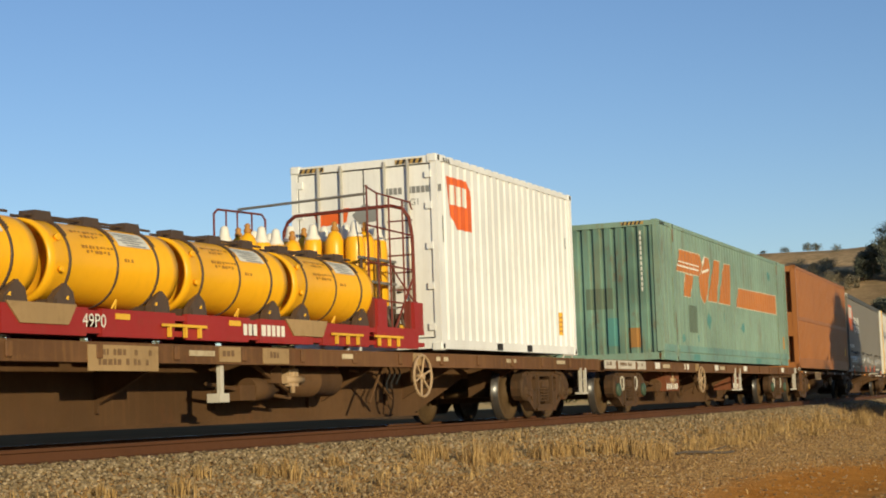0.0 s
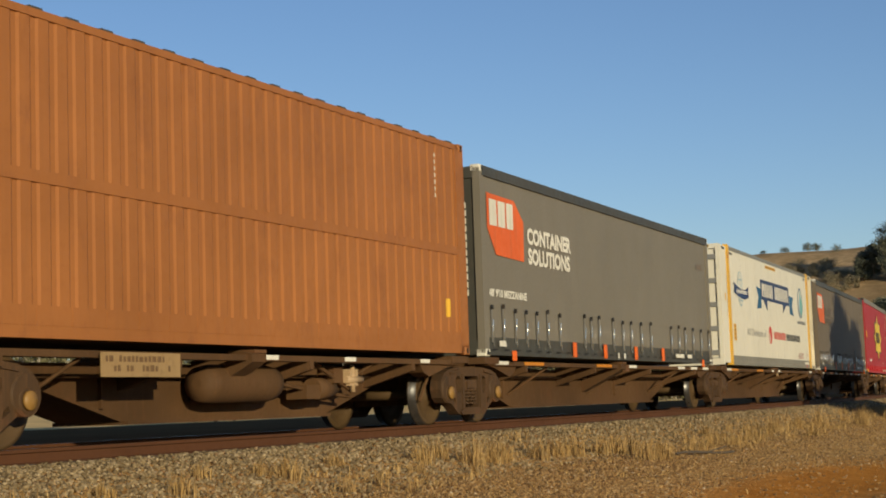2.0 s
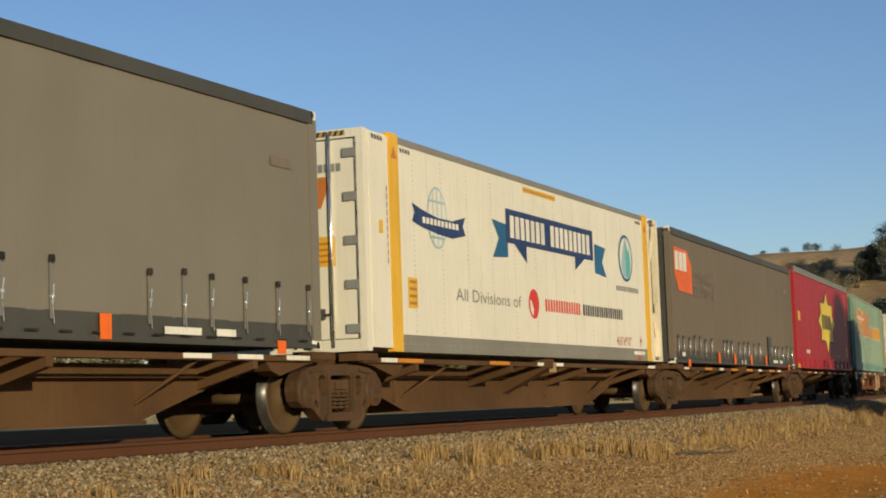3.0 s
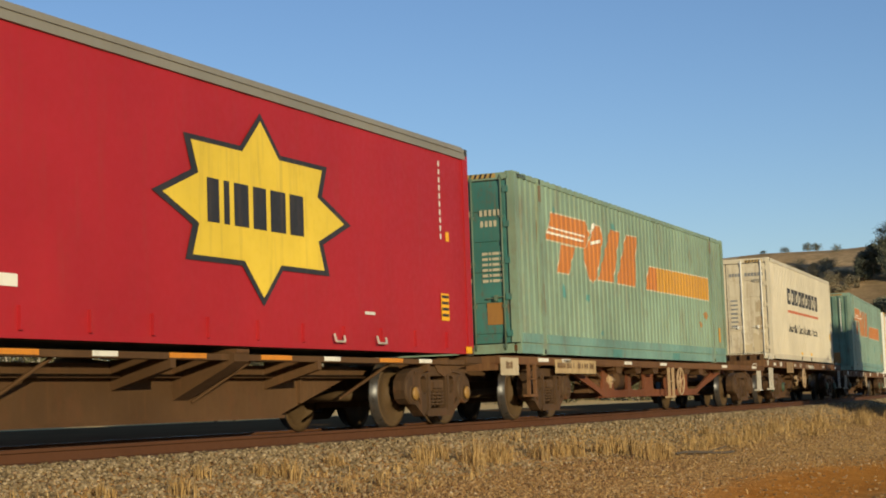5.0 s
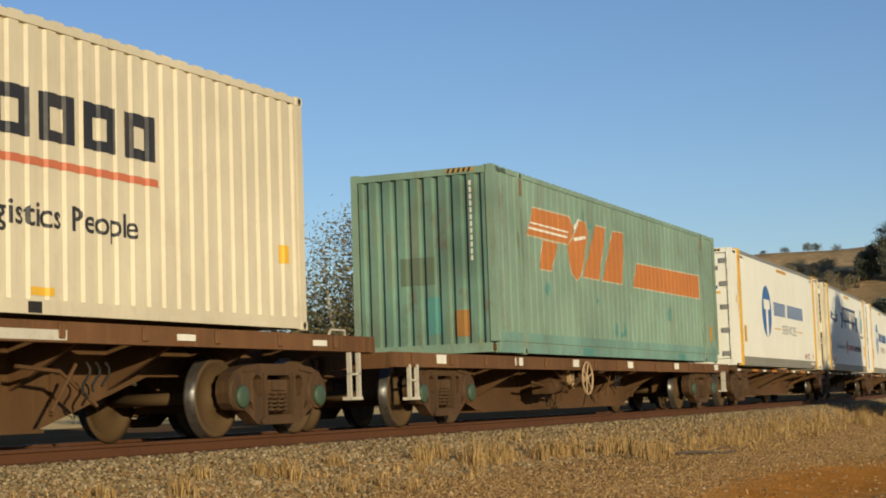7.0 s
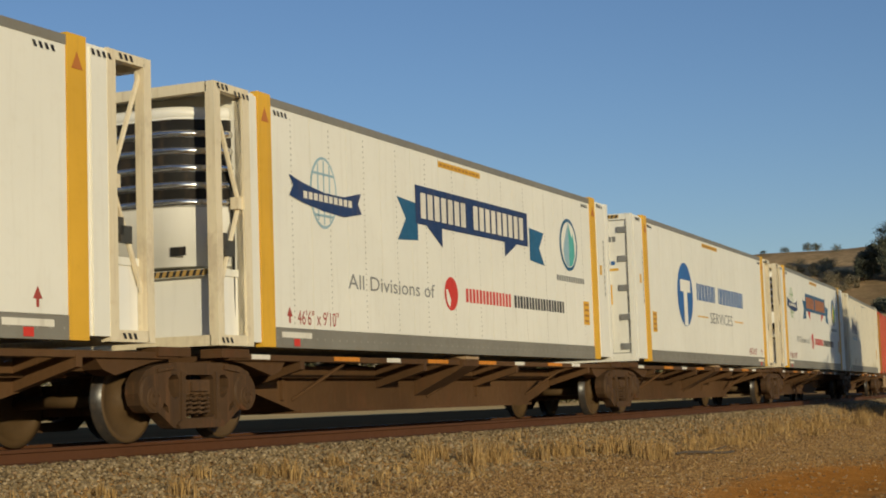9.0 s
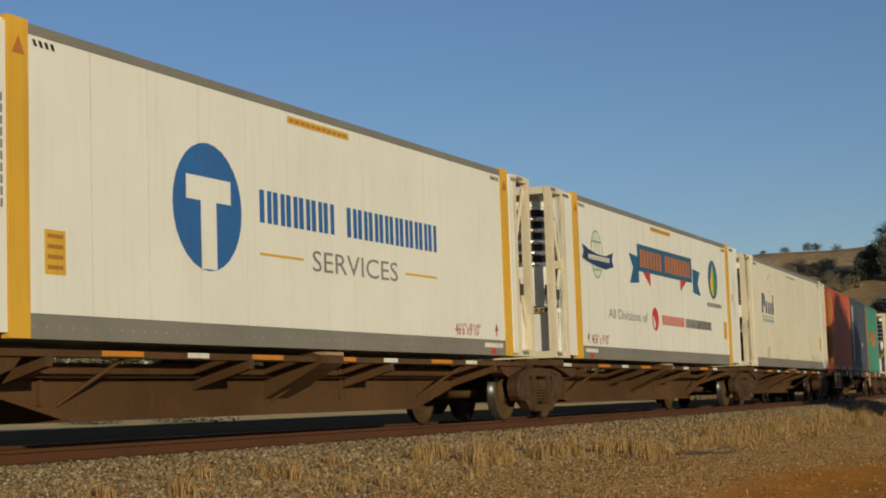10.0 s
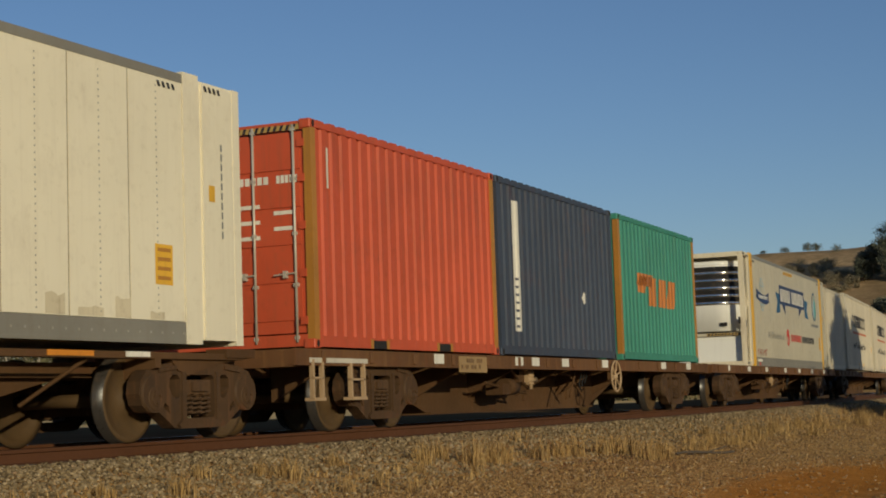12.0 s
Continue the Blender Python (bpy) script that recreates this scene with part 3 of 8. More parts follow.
def gas_cylinders():
    rng = random.Random(4)
    bm = bmesh.new()
    lathe(bm, [(0.12, 0.0), (0.138, 0.03), (0.138, 1.02), (0.128, 1.12), (0.09, 1.21), (0.04, 1.26)], 18, "z")
    body = mesh_of("cylinder_body", bm, M["tank_yellow"])
    bm = bmesh.new()
    lathe(bm, [(0.115, 1.15), (0.105, 1.19), (0.07, 1.24), (0.062, 1.3), (0.05, 1.36), (0.015, 1.385)], 16, "z")
    cap = mesh_of("cylinder_cap", bm, M["mark_white"])
    bm = bmesh.new()
    lathe(bm, [(0.03, 1.24), (0.05, 1.27), (0.05, 1.31), (0.03, 1.33), (0.045, 1.36), (0.02, 1.39)], 12, "z")
    valve = mesh_of("valve", bm, M["ochre"])
    k = 0
    for s in (18.72, 19.07, 19.47, 19.87, 20.22, 20.57, 20.92):
        for lat in (-0.75, -0.45, -0.1, 0.25) if s > 20.0 else (0.05, 0.4):
            t = thing("gas_cylinder", "upright yellow gas cylinder with a white shoulder", "gas cylinder", "gas cylinders in the cage")
            z = 0.42 if s > 20.0 else 0.3
            part("body", body, None, t)
            if k % 3:
                part("shoulder", cap, None, t, "white painted shoulder and cap")
            else:
                part("valve", valve, None, t)
            MOVING.append((t, s + rng.uniform(-0.03, 0.03), DECK + z, lat))
            k += 1


gas_cylinders()


M["strap_grey"] = paint("grey_webbing", (0.16, 0.15, 0.13), amount=0.2)
M["cage_red"] = paint("rust_red_tube", (0.15, 0.03, 0.018), dirt=(0.1, 0.05, 0.03), amount=0.5)


def safety_cage():
    t = place_box("safety_cage", "rust-red tubular guard rails at the end of the rack", 19.02, 2.36, DECK + 0.24, "guard rail")
    c = lambda s: s - 20.2
    red, near, far = M["cage_red"], -1.1, 1.0

    def rail(name, pts, r, material=red):
        bm = bmesh.new()
        pipe(bm, [(c(a), b, d) for a, b, d in pts], r)
        part(name, bm, material, t)
    # far side: a low hoop on posts
    rail("far_rail", [(19.4, far, 1.1), (19.4, far, 1.72), (19.5, far, 1.79), (20.7, far, 1.83), (20.8, far, 1.76), (20.8, far, 1.1)], 0.016)
    for a in (19.72, 20.02, 20.42):
        rail("far_upright", [(a, far, 0.0), (a, far, 1.81)], 0.013)
    rail("far_rail", [(19.4, far, 1.3), (20.8, far, 1.32)], 0.012)
    # across the wagon: a light rail and the end hoop
    rail("cross_rail", [(20.05, far, 1.84), (19.93, near, 1.88)], 0.019, M["strap_grey"])
    rail("end_hoop", [(21.35, far, 0.0), (21.35, far, 1.62), (21.33, far - 0.08, 1.76), (21.3, far - 0.22, 1.84), (21.28, near + 0.3, 1.87), (21.3, near + 0.12, 1.82), (21.33, near + 0.03, 1.68), (21.36, near, 1.4), (21.38, near, 0.0)], 0.027)
    # near side: uprights, rails and the ladder
    for a, top in ((19.93, 2.0), (20.24, 1.93), (20.61, 1.91), (21.05, 1.9)):
        rail("upright", [(a, near, 0.0), (a, near, top)], 0.014)
    rail("top_rail", [(19.9, near, 1.98), (20.24, near, 1.92), (21.3, near, 1.9), (21.38, near, 1.8)], 0.013)
    for z in (0.42, 0.92, 1.42):
        rail("side_rail", [(19.93, near, z + 0.03), (21.38, near, z)], 0.013)
    rail("brace", [(20.6, near, 0.95), (21.38, near, 0.45)], 0.013)
    rail("brace", [(21.38, near, 0.85), (20.7, near, 0.05)], 0.017)
    for k in range(7):
        rail("rung", [(21.38, near, 0.15 + 0.25 * k), (21.38, near + 0.4, 0.15 + 0.25 * k)], 0.012)
    # a grey stand with shelves that holds the cylinders
    for a in (19.95, 20.45, 20.95):
        rail("stand_post", [(a, near + 0.12, 0.0), (a, near + 0.12, 1.02)], 0.024, M["strap"])
    for z in (0.35, 0.68, 1.0):
        boxes("stand_shelf", M["strap_grey"], t, (c(19.9), c(21.0), near + 0.09, near + 0.15, z, z + 0.035))
    for a in (20.05, 21.2):
        boxes("corner_plate", red, t, (c(a) - 0.16, c(a) + 0.14, -1.17, -1.08, -0.02, 0.46))
    bm = bmesh.new()
    rng = random.Random(6)
    for k in range(8):
        x = c(20.5) + k * 0.09
        tube(bm, (x, -1.05 + rng.uniform(-0.03, 0.05), rng.uniform(0.0, 0.12)), (x + rng.uniform(-0.08, 0.08), -1.02, rng.uniform(0.22, 0.4)), 0.03, 7)
    part("manifold", bm, M["strap"], t, "dark valve manifold with hoses")
    boxes("manifold_tag", M["yellow"], t, (c(20.9), c(21.1), -1.07, -1.05, 0.02, 0.12))


safety_cage()


# -- white twenty-foot box --
def white_box():
    L, W, H = 6.058, 2.438, 2.915
    t = place_box("shipping_container", "clean white corrugated twenty-foot container on the wagon", 22.0, L, DECK + 0.022)
    wave = shell(t, L, W, H, M["white"], M["white"], depth=0.02)
    doors(t, L, W, H, M["white"], M["galv"], ribs=False, bars_at=(0.14, 0.33), rod=0.027)
    y = -W / 2 + 0.012
    red = [(-2.66, 2.62), (-1.88, 2.62), (-1.66, 2.4), (-1.66, 1.84), (-2.3, 1.84), (-2.56, 2.1)]
    mark(t, "emblem", [red], M["mark_vermilion"], y, wave, 0.004)
    mark(t, "emblem_block", bars(-2.56, 2.2, (0.2, 0.2, 0.18), 0.3, 0.05), M["mark_white"], y, wave, 0.008)
    mark(t, "sticker", [quad(2.2, 0.35, 2.36, 0.75)], M["yellow"], y, wave)
    mark(t, "sticker_print", [quad(2.22, 0.4 + k * 0.08, 2.34, 0.44 + k * 0.08) for k in range(4)], M["ochre"], y, wave, 0.008)
    for x in (-0.72, 0.62):
        boxes("fork_pocket", M["black"], t, (x - 0.12, x + 0.12, -W / 2 - 0.003, -W / 2 + 0.02, 0.03, 0.14))
    hazard(t, -2.75, -W / 2, H - 0.1, 0.3)
    x = -L / 2
    hazard(t, x, 0.55, H - 0.12, 0.45, True)
    hazard(t, x, -1.1, H - 0.12, 0.45, True)
    mark(t, "small_emblem", [[(-0.85, 2.16), (-0.25, 2.22), (-0.3, 2.0), (-0.78, 1.95)]], M["mark_vermilion"], x + 0.03, None, 0.006, front=True)
    mark(t, "small_badge", [[(-0.2, 2.1), (0.0, 2.26), (0.2, 2.18), (0.2, 1.98), (-0.1, 1.95)]], M["mark_grey"], x + 0.03, None, 0.006, front=True)
    mark(t, "number_marking", bars(0.35, 2.35, (0.06, 0.06, 0.06, 0.06, -0.06, 0.06, 0.06, 0.06, 0.06, 0.06, 0.06, -0.03, 0.06), 0.1, 0.015), M["mark_grey"], x + 0.03, None, 0.006, front=True)
    mark(t, "type_code", words("25G1", 0.62, 2.17, 0.1), M["mark_grey"], x + 0.03, None, 0.006, front=True)
    mark(t, "number_marking", [quad(-2.85, 1.6, -2.82, 2.0), quad(2.62, 1.9, 2.65, 2.1)], M["mark_grey"], y, None, 0.01)


white_box()


# -- faded green forty-eight-foot boxes --
def green_box(s0, front, seed, label, amber=False):
    L, W, H = 14.75, 2.5, 3.03
    t = place_box("shipping_container", label, s0, L, DECK)
    pw = 6.1
    coat = M["green_olive"] if amber else M["green"]
    wave = shell(t, L, W, H, coat, coat, posts=(-pw, pw), rail=0.36, post_w=0.2, top=0.09, pitch=0.31 if not amber else 0.262, depth=0.02 if amber else 0.011)
    hx = L / 2
    castings(t, (-hx + 0.09, hx - 0.09), W, (H - 0.06,), coat)
    for sy in (-1, 1):
        for x in (-hx, hx - 0.12):
            boxes("end_post", coat, t, (x, x + 0.12, sy * (W / 2) - 0.06 - 0.04 * sy, sy * (W / 2) + 0.06 - 0.056 * sy, 0.2, H - 0.02))
        for x0, x1 in ((-hx + 0.15, -pw - 0.1), (-pw + 0.1, pw - 0.1), (pw + 0.1, hx - 0.15)):
            y0, y1 = sorted((sy * (W / 2 + 0.004), sy * (W / 2 - 0.05)))
            boxes("side_sill_plate", M["sill_green"], t, (x0, x1, y0, y1, 0.02, 0.18), (x0 + 0.02, x1 - 0.02, sy * (W / 2) - 0.02, sy * (W / 2) + 0.002, 0.2, 0.35))
    y = -W / 2 + 0.012
    rng = random.Random(seed)
    shapes = [[(-5.46, 2.5), (-3.55, 2.52), (-3.3, 2.3), (-3.62, 2.02), (-5.8, 2.02)], [(-5.02, 1.98), (-4.22, 1.98), (-4.62, 1.48), (-5.22, 1.48)],
              [(-3.72, 1.95), (-3.5, 1.5), (-3.2, 1.4), (-2.95, 1.52), (-2.5, 2.25), (-2.6, 2.5), (-2.95, 2.5), (-3.3, 2.2)],
              [(-2.87, 1.48), (-1.9, 1.48), (-1.35, 2.5), (-1.98, 2.5)],
              [(-1.68, 1.48), (-0.4, 1.48), (-0.15, 2.5), (-0.9, 2.48)]]
    stripe = [(0.38, 1.47), (5.82, 1.48), (5.82, 2.0), (0.68, 1.95)]

    def grown(poly, d):
        cx, cz = sum(p[0] for p in poly) / len(poly), sum(p[1] for p in poly) / len(poly)
        return [(x + math.copysign(d, x - cx), z + math.copysign(d, z - cz)) for x, z in poly]
    mark(t, "logo_outline", [grown(p, 0.024) for p in shapes + [stripe]], M["mark_faded"], y, wave, 0.003)
    mark(t, "logo_block", shapes, M["logo_orange"], y, wave, 0.006)
    mark(t, "logo_stripe", [stripe] if not amber else [[(0.38, 1.47), (1.3, 1.47), (1.3, 1.96), (0.68, 1.95)]], M["logo_orange"], y, wave, 0.006)
    if amber:
        mark(t, "amber_stripe", [[(1.3, 1.47), (5.82, 1.48), (5.82, 2.0), (1.3, 1.96)]], M["logo_amber"], y, wave, 0.006)
    mark(t, "logo_line", [quad(-5.72, 2.12, -3.7, 2.16), quad(-5.66, 2.22, -3.6, 2.25), [(-3.3, 2.1), (-2.6, 2.2), (-2.62, 2.26), (-3.32, 2.16)], [(-3.25, 2.3), (-2.95, 2.52), (-3.05, 2.55), (-3.3, 2.36)]], M["mark_white"], y, wave, 0.009)
    for k in range(9):
        x, z, w, h = rng.uniform(-5.6, 6.6), rng.choice((0.42, 0.8, 1.0, 0.4, 2.4)), rng.uniform(0.12, 0.5), rng.uniform(0.12, 0.4)
        if not any(abs(x - p) < 0.5 for p in (-6.1, 6.1)):
            blot = [(x + w * 0.5 * rng.uniform(0.55, 1.1) * math.cos(a), z + h / 2 + h * 0.5 * rng.uniform(0.55, 1.1) * math.sin(a)) for a in [j * math.tau / 13 for j in range(13)]]
            mark(t, "touch_up_patch", [blot], M["primer_ochre"] if amber and k % 3 == 0 else M["teal_patch"], y, wave, 0.003)
    for x in (rng.uniform(-5, -2), rng.uniform(2, 5)):
        mark(t, "sill_patch", [quad(x, 0.03, x + 0.6, 0.17)], M["teal_patch"], -W / 2, None, 0.008)
    mark(t, "sticker", [quad(6.65, 0.5, 6.85, 0.85)], M["logo_amber"], y, wave, 0.005)
    if seed == 1:
        mark(t, "stencil_panel", [quad(-4.8, 0.67, -4.05, 1.29)], M["old_stencil"], y, wave, 0.004, "faded dark stencilled panel")
    for px in (-pw - 0.13, -pw + 0.13, pw - 0.14, pw + 0.13, -pw + 0.02, pw):
        flat = abs(abs(px) - pw) < 0.08
        for _ in range(2 if not flat else 3):
            z1, ln, w, x = rng.uniform(0.7, H - 0.2), rng.uniform(0.25, 1.1), rng.uniform(0.012, 0.035), px + rng.uniform(-0.03, 0.03)
            lo = max(0.4, z1 - ln)
            mark(t, "rust_streak", [[(x, lo), (x + w * 0.4, lo), (x + w, z1 - 0.1), (x + w * 0.8, z1), (x - w * 0.3, z1 - 0.05)]], M["soft_rust"], y if not flat else -W / 2 - 0.004, None if flat else wave, 0.004)
    for _ in range(5):
        x = rng.uniform(-5.8, 5.4)
        mark(t, "rust_streak", [ragged(x, 0.21, x + rng.uniform(0.15, 0.5), rng.uniform(0.26, 0.34), rng, 5)], M["old_stencil"], -W / 2 - 0.004, None, 0.003)
    x = -hx
    hazard(t, x, 0.45, H - 0.1, 0.5, True)
    hazard(t, -hx + 0.2, -W / 2, H - 0.09, 0.5)
    if front == "doors":
        doors(t, L, W, H, M["teal_door"], M["rust_rod"], True, (0.2, 0.45))
        mark(t, "number_marking", bars(0.35, 2.3, (0.055, 0.055, -0.09, 0.05, 0.05, 0.05, 0.05, 0.05), 0.1, 0.03) + bars(0.65, 2.12, (0.05, 0.05, 0.05, 0.05), 0.1, 0.028), M["mark_faded"], x + 0.03, None, 0.025, front=True)
        mark(t, "data_print", [q for k in range(6) for q in bars(0.66, 1.2 + k * 0.09, (0.1, 0.04, 0.12, 0.06), 0.045, 0.02)] + [q for k in range(4) for q in bars(0.22, 1.2 + k * 0.13, (0.05, 0.05, 0.06, 0.04)[:4 - k % 2], 0.075, 0.015)], M["mark_faded"], x + 0.03, None, 0.025, front=True)
        mark(t, "hazard_square", [quad(0.72, 0.5, 1.04, 0.86)], M["primer_ochre"], x + 0.03, None, 0.025, front=True)
    else:
        bm = bmesh.new()
        ew = Wave(-W / 2 + 0.13, W / 2 - 0.13, 0.245, 0.05)
        wave_sheet(bm, ew, x + 0.02, 0.16, H - 0.12, -1, "y")
        part("end_panel", bm, M["green_end"], t)
        mark(t, "number_marking", [quad(0.84, 1.5 + k * 0.11, 0.88, 1.58 + k * 0.11) for k in range(12)], M["mark_white"], x + 0.02, None, 0.006, front=True)
        for a, b, c, d, mt in ((0.5, 0.3, 0.76, 0.72, "primer_ochre"), (0.05, 0.35, 0.3, 0.95, "teal_patch"), (-0.4, 1.15, 0.2, 1.6, "old_stencil")):
            bm = bmesh.new()
            for lo, hi in zip(ew.knots, ew.knots[1:]):
                p, q = max(lo, -c), min(hi, -a)
                if q > p:
                    bm.faces.new([bm.verts.new((x + 0.015 + ew.at(u + (1e-5 if u == p else -1e-5)), u, w)) for u, w in ((p, b), (q, b), (q, d), (p, d))])
            tagged(part("end_patch", bm, M[mt], t), kind="stuff")
    for xx in (-6.1, 6.1):
        boxes("post_rust", M["soft_rust"], t, (xx - 0.07, xx + 0.07, -W / 2 - 0.007, -W / 2, H - 0.4, H - 0.12))


M["old_stencil"] = paint("faded_stencil_green", (0.11, 0.15, 0.10), amount=0.4)
M["rust_rod"] = paint("rusty_teal_rod", (0.11, 0.16, 0.11), dirt=(0.2, 0.09, 0.03), amount=0.7)
green_box(33.6, "panel", 1, "faded sea-green corrugated container with orange shapes and touch-up patches")
green_box(124.9, "doors", 2, "faded sea-green corrugated container with teal doors and an amber stripe", True)
green_box(164.25, "panel", 3, "faded sea-green corrugated container with orange shapes and rusty end")


# -- orange two-tier box --
def orange_box():
    L, W, H = 12.35, 2.5, 3.2
    t = place_box("shipping_container", "plain orange-brown container with two tiers of ribbed sheet", 50.33, L, DECK - 0.04)
    hx, hy, m = L / 2, W / 2, M["rust_orange"]
    for sy in (-1, 1):
        y0, y1 = sorted((sy * hy, sy * (hy - 0.1)))
        boxes("bottom_rail", m, t, (-hx, hx, y0, y1, 0.02, 0.14), (-hx + 0.2, hx - 0.2, sy * (hy - 0.01) - 0.015, sy * (hy - 0.01) + 0.015, 0.14, 0.33))
        boxes("middle_rail", m, t, (-hx + 0.2, hx - 0.2, y0, y1, 1.5, 1.62))
        boxes("top_rail", m, t, (-hx, hx, y0, y1, H - 0.1, H - 0.02))
        for x in (-hx, hx - 0.3):
            boxes("corner_post", m, t, (x, x + 0.3, sy * hy - 0.07 - 0.07 * sy, sy * hy + 0.074 - 0.07 * sy, 0.03, H - 0.03))
        wv = Wave(-hx + 0.3, hx - 0.3, 0.285, 0.015)
        for z0, z1 in ((0.33, 1.5), (1.62, H - 0.1)):
            bm = bmesh.new()
            wave_sheet(bm, wv, sy * (hy - 0.012), z0, z1, sy)
            part("side_panel", bm, m, t)
    for k in range(22):
        x = -hx + 0.5 + k * 0.55
        boxes("rail_rib", m, t, (x - 0.012, x + 0.012, -hy - 0.008, -hy + 0.01, 0.14, 0.32))
    castings(t, (-hx + 0.09, hx - 0.09), W, (0.06, H - 0.06), m)
    boxes("roof", m, t, (-hx + 0.02, hx - 0.02, -hy + 0.03, hy - 0.03, H - 0.08, H - 0.04))
    bm = bmesh.new()
    for x in np.arange(-hx + 0.5, hx - 0.4, 0.57):
        box(bm, x - 0.1, x + 0.1, -hy + 0.02, hy - 0.02, H - 0.05, H + 0.008)
    tagged(part("roof_rib", bm, M["dark_frame"], t), kind="stuff")
    boxes("floor_frame", M["wagon"], t, (-hx + 0.05, hx - 0.05, -hy + 0.06, hy - 0.06, 0.04, 0.16))
    boxes("rear_panel", m, t, (hx - 0.05, hx - 0.02, -hy + 0.1, hy - 0.1, 0.1, H - 0.1))
    bm = bmesh.new()
    wave_sheet(bm, Wave(-hy + 0.1, hy - 0.1, 0.5, 0.06), -hx + 0.28, 0.12, H - 0.1, -1, "y")
    part("end_panel", bm, m, t)
    boxes("end_header", m, t, (-hx, -hx + 0.3, -hy + 0.12, hy - 0.12, H - 0.2, H - 0.03))
    boxes("end_band", m, t, (-hx + 0.01, -hx + 0.26, -hy + 0.12, hy - 0.12, 1.0, 1.75))
    boxes("end_sill", m, t, (-hx, -hx + 0.28, -hy + 0.12, hy - 0.12, 0.03, 0.2))
    for y in (-0.95, -0.2, 0.5):
        for z0, z1 in ((0.2, 1.0), (1.75, H - 0.2)):
            boxes("end_stake", m, t, (-hx + 0.02, -hx + 0.1, y, y + 0.08, z0, z1))
    mark(t, "number_marking", bars(-0.35, 1.55, (0.07, 0.07, 0.07, 0.07, 0.07, 0.07, -0.04, 0.1), 0.13, 0.03), M["mark_white"], -hx + 0.01, None, 0.006, front=True)
    mark(t, "number_marking", [quad(5.15, 2.3 + k * 0.1, 5.19, 2.36 + k * 0.1) for k in range(7)], M["mark_white"], -hy + 0.012, wv, 0.006)
    mark(t, "sticker", [quad(5.4, 0.55, 5.55, 0.82)], M["yellow"], -hy + 0.012, wv, 0.006)


orange_box()


